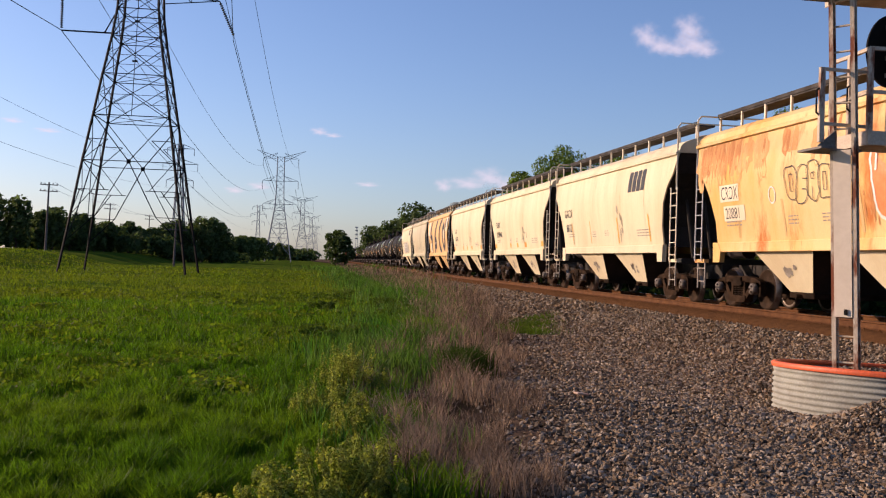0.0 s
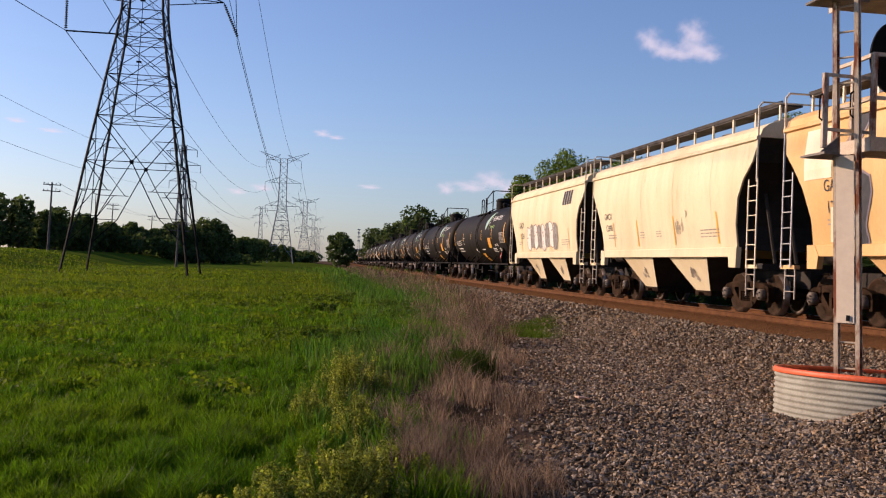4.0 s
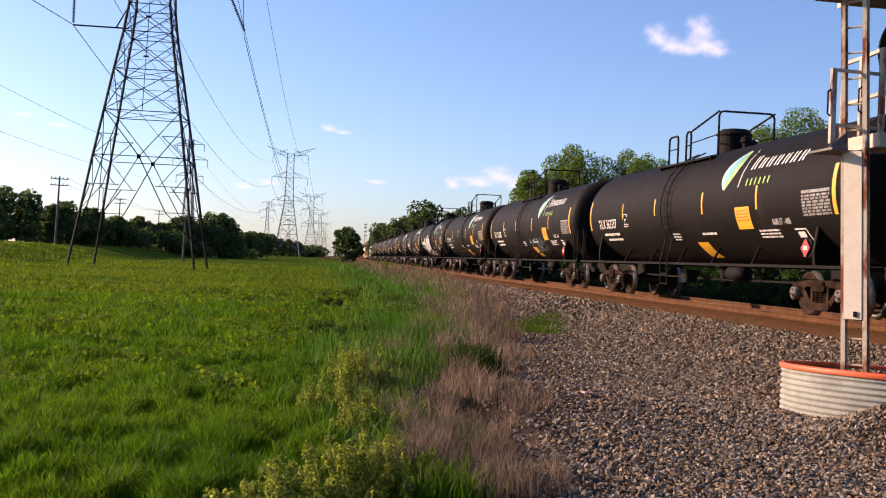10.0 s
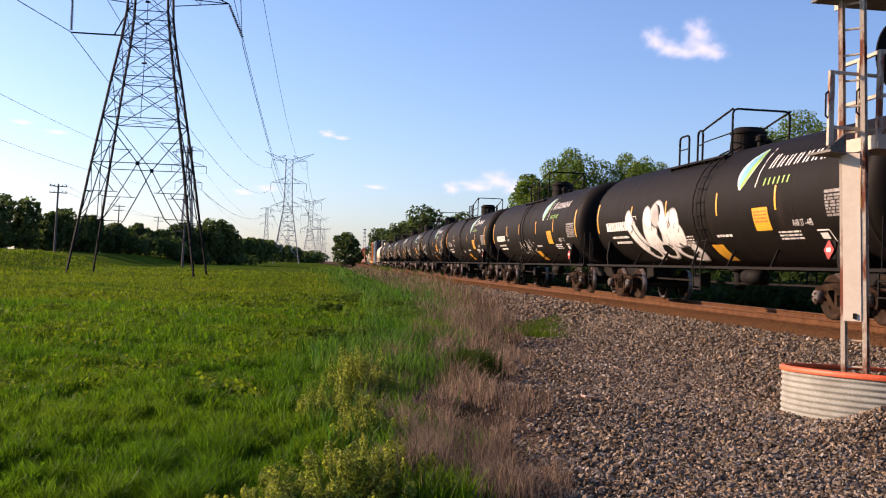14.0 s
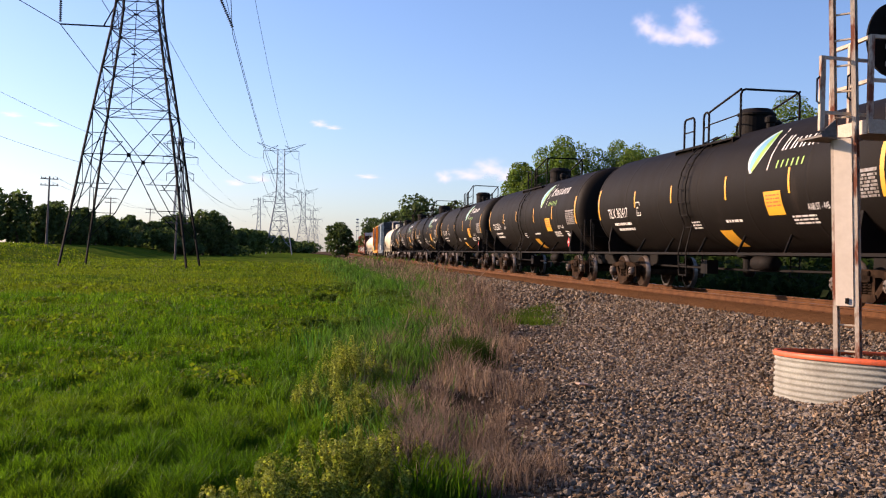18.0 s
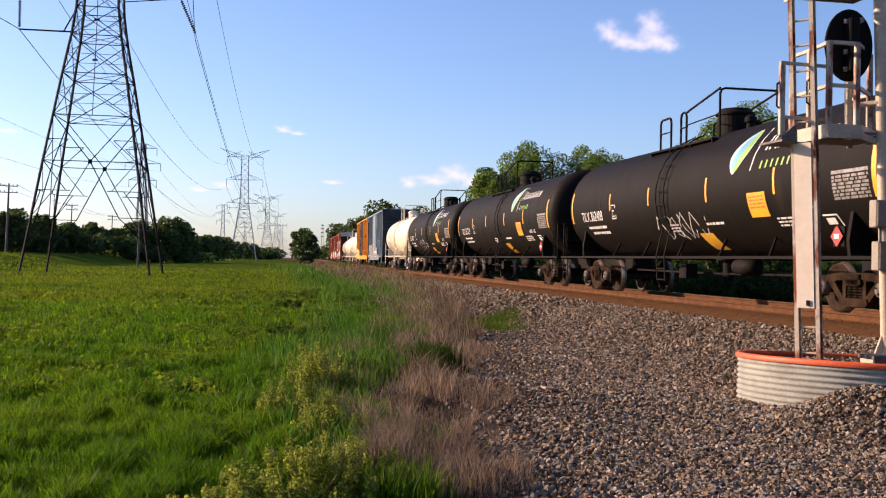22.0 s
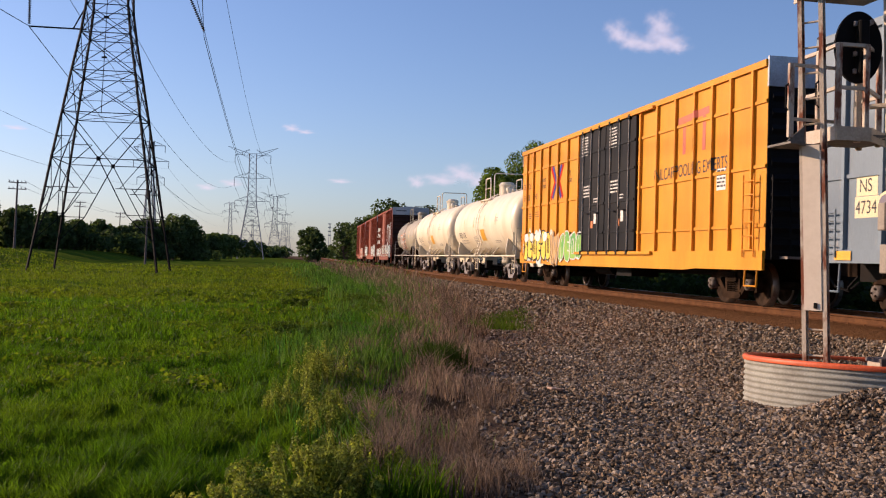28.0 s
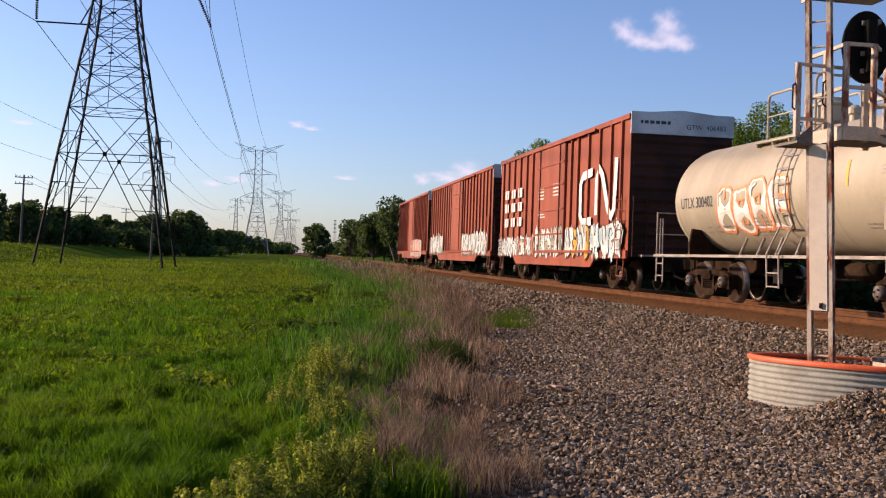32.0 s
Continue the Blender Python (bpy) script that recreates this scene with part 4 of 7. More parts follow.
# the row beyond the meadow
row = [(-58, 178, 11), (-50.5, 186, 10.5), (-46.5, 190, 10.4), (-43.8, 196, 8.2), (-42.2, 200, 9.2), (-40.2, 206, 7.6), (-39.3, 213, 8.6), (-38.0, 220, 6.4), (-37.0, 226, 7.5), (-36.2, 233, 7.0), (-34.0, 240, 8.0), (-33.0, 247, 7.2),
       (-30.0, 250, 7.0), (-27.0, 252, 8.6), (-24.6, 255, 9.4), (-22.2, 258, 8.2), (-19.2, 260, 10.4), (-17.0, 262, 10.6), (-14.6, 266, 9.2), (-12.5, 300, 7.2), (-12.0, 330, 8.4), (-10.5, 360, 8.6), (-9.5, 390, 9.2), (-8.0, 420, 9.4), (-6.0, 460, 9.4), (-3.5, 500, 9.0), (0.0, 550, 9.5), (5.0, 610, 9.5)]
for k, (x, y, h) in enumerate(row):
    z = float(ground_z(np.array(float(x)), np.array(float(y)))) if y < 270 else -0.9
    make_tree(x, y, h - min(z, 0.9) * (1 if y < 270 else 0), h * (0.72 + 0.12 * math.sin(k * 1.7)), 200 + k, 1900 if y < 300 else 1300, 0.40 if y < 300 else 0.6, "leaf_far", z=z, label="dark full-crowned tree along the road" , low=0.04, group="trees along the road")


def woods(name, label, spots, seed, size, per=420, mat="leaf_far"):
    """Undergrowth and far woods as one object."""
    rng = np.random.default_rng(seed)
    cos, fss, n = [], [], 0
    for x, y, z, w, h in spots:
        lumps = [(x + rng.normal() * w * 0.3, y + rng.normal() * w * 0.2, z + h * rng.uniform(0.25, 0.6), w * rng.uniform(0.25, 0.45), w * 0.35, h * rng.uniform(0.25, 0.42)) for _ in range(5)]
        co, fs = leaf_cloud(rng, lumps, per, size)
        co[:, 2] = np.maximum(co[:, 2], z)
        cos.append(co)
        fss.append(fs + n)
        n += len(co)
    ob = soup(name, np.concatenate(cos), np.concatenate(fss), mat)
    tagged(ob, label, "woods", kind="stuff")


rng0 = random.Random(77)
woods("undergrowth", "dark undergrowth at the foot of the roadside trees", [(float(np.interp(y, [170, 260, 600], [-62, -20, 4])) + rng0.uniform(-9, 5), y, 0.6 if y < 250 else -1.0, 7.0, 4.0 + rng0.random() * 2) for y in np.linspace(175, 300, 34)], 5, 0.5, 500)
woods("distant_woods", "hazy band of far woods", [(x, 640 + rng0.uniform(0, 120), -1.0, 16, 9 + rng0.random() * 3) for x in np.linspace(-150, 20, 26)] + [(x, 700 + rng0.uniform(0, 150), -1.5, 18, 8 + 4 * rng0.random()) for x in np.linspace(52, 330, 30)], 6, 1.4, 420)
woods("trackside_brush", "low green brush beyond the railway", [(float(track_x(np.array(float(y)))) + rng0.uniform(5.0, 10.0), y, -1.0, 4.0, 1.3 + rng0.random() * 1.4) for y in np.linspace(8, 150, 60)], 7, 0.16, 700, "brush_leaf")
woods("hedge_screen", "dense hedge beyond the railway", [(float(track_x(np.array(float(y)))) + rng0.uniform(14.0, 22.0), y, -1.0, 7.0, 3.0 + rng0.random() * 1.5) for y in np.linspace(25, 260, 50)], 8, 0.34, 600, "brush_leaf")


# far lattice mast on the horizon
def make_mast():
    m = thing("radio_mast", "thin distant lattice radio mast", "radio mast", m=pose(66.7, 900, -1))
    bm = B()
    for a in (0, 120, 240):
        c, s = math.cos(radians(a)), math.sin(radians(a))
        rod(bm, (c * 1.6, s * 1.6, 0), (c * 0.5, s * 0.5, 31), 0.16, 4)
    part("frame", bm, "tower_far", m)
    bm = B()
    for z in (20, 23.5, 27, 30):
        box(bm, -1.3, 1.3, -0.2, 0.2, z, z + 0.8)
    part("antenna", bm, "tower_far", m)


make_mast()


# ---- marks that lie on a side of a wagon: u is along the wagon (towards -y as it is read), v up ----
def flat_side(x, y0=0.0, z0=0.0):
    return lambda u, v: Vector((x, y0 - u, z0 + v))


def round_side(radius, zc, lift=0.008):
    r = radius + lift
    return lambda u, v: Vector((-r * math.cos(v / radius), -u, zc + r * math.sin(v / radius)))


def quad(bm, put, u0, u1, v0, v1, rows=1, lean=0.0, mi=0):
    last = None
    for i in range(rows + 1):
        f = i / rows
        v = v0 + (v1 - v0) * f
        now = (bm.verts.new(put(u0 + lean * f, v)), bm.verts.new(put(u1 + lean * f, v)))
        if last:
            bm.faces.new((last[0], last[1], now[1], now[0])).material_index = mi
        last = now


def stroke(bm, put, pts, w, mi=0, taper=False):
    pts = [Vector(p) for p in pts]
    last = None
    for i, p in enumerate(pts):
        d = (pts[min(i + 1, len(pts) - 1)] - pts[max(i - 1, 0)]).normalized()
        k = w * (0.35 + 0.65 * math.sin(math.pi * (i + 0.5) / len(pts))) if taper else w
        s = Vector((-d.y, d.x)) * k / 2
        now = (bm.verts.new(put(*(p - s))), bm.verts.new(put(*(p + s))))
        if last:
            bm.faces.new((last[0], last[1], now[1], now[0])).material_index = mi
        last = now


def blob(bm, put, cu, cv, ru, rv, seg=14, lean=0.0, wob=0.12, rng=random, mi=0):
    c = bm.verts.new(put(cu, cv))
    ring = []
    for i in range(seg):
        a = 2 * math.pi * i / seg
        k = 1 + rng.uniform(-wob, wob)
        v = rv * k * math.sin(a)
        ring.append(bm.verts.new(put(cu + ru * k * math.cos(a) + lean * v, cv + v)))
    for i in range(seg):
        bm.faces.new((c, ring[i], ring[(i + 1) % seg])).material_index = mi


def words(bm, put, s, u, v, size, narrow=1.0, mi=0, lean=0.0):
    """Letters of the built-in font, their foot at (u, v)."""
    cu = bpy.data.curves.new("letters", "FONT")
    cu.body, cu.size = s, size
    ob = bpy.data.objects.new("letters", cu)
    scene.collection.objects.link(ob)
    me = bpy.data.meshes.new_from_object(ob.evaluated_get(bpy.context.evaluated_depsgraph_get()))
    vs = [bm.verts.new(put(u + p.co.x * narrow + lean * p.co.y, v + p.co.y)) for p in me.vertices]
    for f in me.polygons:
        try:
            bm.faces.new([vs[i] for i in f.vertices]).material_index = mi
        except ValueError:
            pass
    bpy.data.objects.remove(ob)
    bpy.data.curves.remove(cu)
    bpy.data.meshes.remove(me)


def bars(bm, put, u, v, width, height, rows=1, fill=0.55, rng=random, mi=0):
    """Writing too small to read: rows of short bars."""
    h = height / rows
    for r in range(rows):
        x = u
        while x < u + width - 0.02:
            w = min(rng.uniform(0.06, 0.24), u + width - x)
            quad(bm, put, x, x + w, v - r * h - h * fill, v - r * h, mi=mi)
            x += w + 0.04


def sprayed(parent, put, u0, u1, v0, v1, fills, line, seed, name="graffiti", label="painted graffiti lettering", heavy=1.0):
    """Bulging sprayed shapes with an outline; each paint layer a little prouder than the one under it."""
    rng = random.Random(seed)
    H = v1 - v0
    n = max(3, round((u1 - u0) / (H * 0.58)))
    step = (u1 - u0) / n
    lift = [lambda u, v, k=k: put(u, v) + Vector((-0.002 * k, 0, 0)) for k in range(6)]
    bms = [B() for _ in fills]
    line_bm, shine = B(), B()
    for i in range(n):
        cu, cv = u0 + step * (i + 0.5), (v0 + v1) / 2 + rng.uniform(-0.06, 0.06) * H
        ru, rv, lean = step * rng.uniform(0.50, 0.60), H * rng.uniform(0.42, 0.5), rng.uniform(-0.12, 0.2)
        wob = [rng.uniform(0.84, 1.12) for _ in range(28)]
        wob = [(wob[q - 1] + wob[q] + wob[(q + 1) % 28]) / 3 for q in range(28)]
        rim = []
        for q in range(28):
            a = 2 * math.pi * q / 28
            c, sn = math.cos(a), math.sin(a)
            k = wob[q] / (abs(c) ** 3.2 + abs(sn) ** 3.2) ** (1 / 3.2)
            rim.append((cu + ru * k * c + lean * rv * k * sn, cv + rv * k * sn))
        rim.append(rim[0])
        if fills:
            bm = bms[i % len(fills)]
            f = lift[i % 2]
            mid = bm.verts.new(f(cu, cv))
            ring = [bm.verts.new(f(*p)) for p in rim[:-1]]
            for q in range(28):
                bm.faces.new((mid, ring[q], ring[(q + 1) % 28]))
        stroke(line_bm, lift[3], rim, H * heavy * (0.036 if fills else 0.024))
        form = rng.randint(0, 4)
        inner = {0: [[(-0.1, -1.0), (-0.05, -0.3)], [(-0.25, 0.35), (0.25, 0.4), (0.2, 0.05), (-0.2, 0.1), (-0.25, 0.35)]], 1: [[(0.95, 0.25), (0.1, 0.3)], [(0.95, -0.3), (0.1, -0.25)]],
                 2: [[(0.0, -1.0), (0.05, 0.1)], [(0.0, 1.0), (-0.05, 0.45)]], 3: [[(-0.95, 0.0), (-0.2, 0.1)], [(0.95, 0.35), (0.25, 0.3)]], 4: [[(-0.2, 0.5), (0.3, 0.5), (0.3, -0.5), (-0.2, -0.5), (-0.2, 0.5)]]}[form]
        for pts in inner:
            stroke(line_bm, lift[4], [(cu + a * ru + lean * rv * b, cv + b * rv) for a, b in pts], H * heavy * (0.042 if fills else 0.026))
        if fills and rng.random() < 0.8:
            stroke(shine, lift[5], [(cu - ru * 0.7, cv + rv * 0.2), (cu - ru * 0.6, cv + rv * 0.65), (cu - ru * 0.2, cv + rv * 0.8)], H * 0.035)
    for bm, c in zip(bms, fills):
        ob = part(name, bm, c, parent, label)
        ob["kind"] = "stuff"
    ob = part(name + "_outline", line_bm, line, parent)
    ob["kind"] = "stuff"
    if fills:
        ob = part(name + "_shine", shine, "white_mark", parent)
        ob["kind"] = "stuff"
    else:
        shine.free()


def tag_letters(parent, put, u0, u1, v0, v1, fills, line, seed, label, back=None):
    """Crowded sprayed letters: a ragged cloud, thick strokes in a dark rim, and fine overspray."""
    rng = random.Random(seed)
    H = v1 - v0
    n = max(3, round((u1 - u0) / (H * 0.42)))
    step = (u1 - u0) / n
    lift = [lambda u, v, k=k: put(u, v) + Vector((-0.002 * k, 0, 0)) for k in range(8)]
    if back:
        bm = B()
        for i in range(n * 2):
            blob(bm, lift[0], u0 + (u1 - u0) * (i + 0.5) / (n * 2), (v0 + v1) / 2 + rng.uniform(-0.12, 0.12) * H, step * rng.uniform(0.4, 0.7), H * rng.uniform(0.28, 0.5), 13, 0.1, 0.3, rng)
        part("graffiti_cloud", bm, back, parent)["kind"] = "stuff"
    rims, tops = B(), [B() for _ in fills]
    for i in range(n):
        cu, cv, lean = u0 + step * (i + 0.5), (v0 + v1) / 2 + rng.uniform(-0.05, 0.05) * H, rng.uniform(-0.25, 0.25)
        spots = [(-0.45, -0.9), (-0.4, 0.0), (-0.42, 0.9), (0.0, 0.85), (0.45, 0.9), (0.4, 0.05), (0.0, 0.0), (0.48, -0.9), (0.0, -0.8)]
        for _ in range(3):
            p, q = rng.sample(spots, 2)
            r = rng.choice(spots)
            pts = []
            for k in range(7):
                f = k / 6
                x = p[0] * (1 - f) ** 2 + 2 * r[0] * f * (1 - f) + q[0] * f * f
                y = p[1] * (1 - f) ** 2 + 2 * r[1] * f * (1 - f) + q[1] * f * f
                pts.append((cu + x * step * 1.1 + lean * y * step * 0.5, cv + y * H * 0.46))
            w = H * rng.uniform(0.12, 0.2)
            if (Vector(pts[0]) - Vector(pts[-1])).length < H * 0.15:
                continue
            stroke(rims, lift[2], pts, w * 1.45)
            j = i % len(fills)
            stroke(tops[j], lift[4 + j % 3], pts, w * 0.9)
    part("graffiti_outline", rims, line, parent)["kind"] = "stuff"
    for bm, c in zip(tops, fills):
        part("graffiti", bm, c, parent, label)["kind"] = "stuff"


def fat_letters(parent, put, forms, layers, label):
    """Sprayed letters drawn as fat round-ended strokes; layers are (stroke width, paint), the undermost first."""
    for k, (w, paint) in enumerate(layers):
        lift = lambda u, v, k=k: put(u, v) + Vector((-0.003 * k, 0, 0))
        bm = B()
        for pts in forms:
            fine = []
            for i in range(len(pts) - 1):
                a, b = Vector(pts[max(i - 1, 0)]), Vector(pts[i])
                c, d = Vector(pts[i + 1]), Vector(pts[min(i + 2, len(pts) - 1)])
                for f in (0, 0.25, 0.5, 0.75):
                    fine.append(0.5 * (2 * b + (c - a) * f + (2 * a - 5 * b + 4 * c - d) * f * f + (3 * b - a - 3 * c + d) * f ** 3))
            fine.append(Vector(pts[-1]))
            stroke(bm, lift, fine, w)
            for p in (fine[0], fine[-1]):
                blob(bm, lambda u, v: lift(u, v) + Vector((-0.001, 0, 0)), p.x, p.y, w / 2, w / 2, 12, 0.0, 0.0)
        part("graffiti", bm, paint, parent, label if k == len(layers) - 1 else "")["kind"] = "stuff"


# ---- running gear ----
def wheelset_mesh():
    bm = B()
    half = [(-1.19, 0.03), (-1.18, 0.125), (-1.03, 0.125), (-1.0, 0.085), (-0.84, 0.085), (-0.825, 0.15), (-0.79, 0.16), (-0.785, 0.37), (-0.815, 0.405), (-0.815, 0.452),
            (-0.72, 0.457), (-0.705, 0.485), (-0.68, 0.485), (-0.675, 0.405), (-0.72, 0.37), (-0.715, 0.16), (-0.66, 0.14), (-0.64, 0.085)]
    lathe(bm, half + [(-d, r) for d, r in reversed(half)], "x", 28)
    for f in bm.faces:
        c = f.calc_center_median()
        r = math.hypot(c.y, c.z)
        f.material_index = 1 if r > 0.44 else 2 if abs(c.x) > 1.03 else 0
    for s in (-1.195, 1.195):
        for k in range(3):
            a = 2.1 * k
            rod(bm, (s, 0.07 * math.cos(a), 0.07 * math.sin(a)), (s * 1.012, 0.07 * math.cos(a), 0.07 * math.sin(a)), 0.02, 6, mi=0)
    me = bpy.data.meshes.new("wheelset")
    bmesh.ops.recalc_face_normals(bm, faces=bm.faces)
    bm.to_mesh(me)
    bm.free()
    for k in ("wheel", "tread", "bearing"):
        me.materials.append(M[k])
    return me


def side_frame_mesh(x):
    bm = B()
    a, b = x - 0.07, x + 0.07

    def bar(p, q, w):
        p, q = Vector(p), Vector(q)
        s = Vector((-(q - p).y, (q - p).x)).normalized() * w / 2
        prism(bm, [tuple(p - s), tuple(q - s), tuple(q + s), tuple(p + s)], "x", a, b)

    prism(bm, [(-1.10, 0.50), (-1.10, 0.62), (-0.95, 0.68), (-0.45, 0.74), (0.45, 0.74), (0.95, 0.68), (1.10, 0.62), (1.10, 0.50), (0.70, 0.50), (0.55, 0.60), (-0.55, 0.60), (-0.70, 0.50)], "x", a, b)
    for s in (-1, 1):
        bar((s * 0.70, 0.56), (s * 0.36, 0.24), 0.13)
        bar((s * 0.30, 0.24), (s * 0.30, 0.64), 0.10)
        prism(bm, [(s * 1.12, 0.30), (s * 1.12, 0.52), (s * 1.02, 0.60), (s * 0.76, 0.60), (s * 0.68, 0.52), (s * 0.72, 0.42), (s * 0.78, 0.50), (s * 1.0, 0.50), (s * 1.02, 0.30)], "x", a, b)
    prism(bm, [(-0.44, 0.20), (-0.36, 0.14), (0.36, 0.14), (0.44, 0.20), (0.40, 0.29), (-0.40, 0.29)], "x", a - 0.03, b + 0.03)
    return bm


def coil_mesh(x):
    bm = B()
    for y in (-0.17, 0.0, 0.17):
        for k in range(5):
            lathe(bm, [(0.29 + k * 0.05, 0.045), (0.305 + k * 0.05, 0.075), (0.32 + k * 0.05, 0.075), (0.335 + k * 0.05, 0.045)], "z", 10, Matrix.Translation((x, y, 0)))
    box(bm, x - 0.12, x + 0.12, -0.26, 0.26, 0.53, 0.62)
    return bm


WHEELSET = wheelset_mesh()


def make_truck(car, y, paint="truck_side"):
    bm = B()
    box(bm, -1.12, 1.12, -0.20, 0.20, 0.50, 0.72, bevel=0.02)
    box(bm, -0.9, 0.9, -0.55, -0.45, 0.36, 0.44)
    box(bm, -0.9, 0.9, 0.45, 0.55, 0.36, 0.44)
    lathe(bm, [(0.70, 0.35), (0.84, 0.35)], "z", 16)
    truck = part("truck", bm, "grime", car, "grimy two-axle freight truck", pose(0, y, 0))
    for s in (-1.0, 1.0):
        part("side_frame", side_frame_mesh(s), paint, truck)
        part("spring", coil_mesh(s), "grime", truck)["kind"] = "stuff"
    for d in (-0.89, 0.89):
        w = smooth(new("wheelset", WHEELSET))
        w.parent = truck
        w.matrix_basis = pose(0, d, 0.457)
    return truck


def make_coupler(car, y, out):
    bm = B()
    box(bm, -0.10, 0.10, min(y, y + out * 0.55), max(y, y + out * 0.55), 0.72, 0.95)
    e = y + out * 0.55
    prism(bm, [(-0.16, e), (-0.20, e + out * 0.16), (-0.05, e + out * 0.27), (0.06, e + out * 0.14), (0.20, e + out * 0.22), (0.18, e)], "z", 0.70, 0.98)
    part("coupler", bm, "grime", car)
    bm = B()
    pipe(bm, [(-0.35, y + out * 0.2, 0.72), (-0.36, y + out * 0.5, 0.5), (-0.22, y + out * 0.75, 0.42), (-0.1, y + out * 0.9, 0.6)], 0.025, 6)
    part("brake_hose", bm, "signal_black", car)


def ladder_bm(x, y0, y1, z0, z1, rungs, r=0.018, dx=0.0):
    bm = B()
    for y in (y0, y1):
        box(bm, x - 0.012, x + 0.012, y - 0.018, y + 0.018, z0, z1)
    for i in range(rungs):
        z = z0 + (z1 - z0) * (i + 0.5) / rungs
        rod(bm, (x - dx, y0, z), (x - dx, y1, z), r, 6)
    return bm


# ---- tank wagons ----
def tank_shell(bm, half, radius, zc, seg=56, deep=0.60):
    prof = []
    straight = half - deep
    for i in range(13):
        a = math.pi / 2 * i / 12
        prof.append((-straight - deep * math.cos(a) ** 0.86, max(0.02, radius * math.sin(a) ** 0.80)))
    prof += [(-straight + 0.004, radius + 0.007), (-straight + 0.035, radius + 0.007), (-straight + 0.045, radius), (-straight + 0.16, radius)]
    n = len(prof)
    for k in range(1, 6):
        y = -straight + 2 * straight * k / 6
        prof += [(y - 0.10, radius), (y - 0.03, radius), (y - 0.012, radius + 0.004), (y + 0.012, radius + 0.004), (y + 0.03, radius), (y + 0.10, radius)]
    prof += [(-d, r) for d, r in reversed(prof[:n])]
    lathe(bm, prof, "y", seg, Matrix.Translation((0, 0, zc)))


def tank_frame(car, half, reach, radius, zc, paint, sill_z, rail_paint, ladder_y):
    """Stub sill, side sills, saddles, end platforms, hand rails and ladders under and about a tank."""
    bm = B()
    box(bm, -0.32, 0.32, -reach, -reach + 3.3, 0.62, 0.98, bevel=0.02)
    part("stub_sill", bm, paint, car)
    bm = B()
    box(bm, -0.32, 0.32, reach - 3.3, reach, 0.62, 0.98, bevel=0.02)
    part("stub_sill", bm, paint, car)
    for s in (-1, 1):
        bm = B()
        box(bm, s * 1.46 - 0.025, s * 1.46 + 0.025, -reach + 0.25, reach - 0.25, sill_z + 0.02, sill_z + 0.08)
        part("side_sill", bm, rail_paint, car)
        for e in (-1, 1):
            bm = B()
            y = e * (half - 1.55)
            a, b = y - 0.045, y + 0.045
            pts = [(s * 0.28, 0.95), (s * 1.40, 0.95), (s * 1.44, 1.30), (s * 1.36, zc - 0.72)]
            for i in range(7):
                w = math.radians(-33 - 47 * i / 6)
                pts.append((s * (radius + 0.002) * math.cos(w), zc + (radius + 0.002) * math.sin(w)))
            prism(bm, pts, "y", a, b)
            part("saddle", bm, paint, car)
        for y in np.linspace(-half + 4.2, half - 4.2, 5):
            bm = B()
            rod(bm, (s * 1.45, float(y), sill_z + 0.05), (s * 1.02, float(y) + 0.5, zc - radius * 0.72), 0.03, 6)
            part("sill_strut", bm, rail_paint, car)
    for e in (-1, 1):
        bm = B()
        y0, y1 = sorted((e * (half - 0.1), e * reach))
        box(bm, -1.5, 1.5, y0, y1, sill_z + 0.02, sill_z + 0.07)
        for k in range(12):
            x = -1.45 + 2.9 * k / 11
            box(bm, x - 0.015, x + 0.015, y0, y1, sill_z + 0.07, sill_z + 0.085)
        part("end_platform", bm, rail_paint, car)
        y = e * (reach - 0.08)
        for s in (-1, 1):
            bm = B()
            pipe(bm, [(s * 1.44, y, sill_z), (s * 1.44, y, sill_z + 1.15), (s * 0.55, y, sill_z + 1.15), (s * 0.55, y, sill_z)], 0.02)
            rail = part("hand_rail", bm, rail_paint, car)
            bm = B()
            rod(bm, (s * 1.44, y, sill_z + 0.6), (s * 0.55, y, sill_z + 0.6), 0.016)
            part("middle_rail", bm, rail_paint, rail)
            for dy in (0.25, 0.42):
                bm = B()
                rod(bm, (s * 1.46, y - e * dy, sill_z), (s * 1.46, y - e * dy, sill_z + 1.0), 0.016)
                part("grab_bar", bm, rail_paint, car)
        for s in (-1, 1):
            bm = ladder_bm(s * 1.47, y - e * 0.50, y - e * 0.08, 0.38, sill_z, 2)
            part("step", bm, rail_paint, car)
        make_coupler(car, e * (reach - 0.1), e)
    for s in (-1, 1):
        bm = B()
        for dy in (0.0, 0.48):
            pts = [(s * 1.52, ladder_y + dy, 0.42), (s * 1.55, ladder_y + dy, sill_z + 0.1)]
            for i in range(9):
                w = math.radians(-30 + 100 * i / 8)
                pts.append((s * (radius + 0.09) * math.cos(w), ladder_y + dy, zc + (radius + 0.09) * math.sin(w)))
            pipe(bm, pts, 0.02, 5)
        for z in (0.45, 0.72):
            rod(bm, (s * 1.53, ladder_y, z), (s * 1.53, ladder_y + 0.48, z), 0.018, 5)
        for i in range(9):
            w = math.radians(-32 + 12 * i)
            p = (s * (radius + 0.09) * math.cos(w), zc + (radius + 0.09) * math.sin(w))
            rod(bm, (p[0], ladder_y, p[1]), (p[0], ladder_y + 0.48, p[1]), 0.016, 5)
        part("ladder", bm, rail_paint, car)
    bm = B()
    rod(bm, (-0.45, -2.0, 0.80), (-0.45, -1.1, 0.80), 0.17, 16)
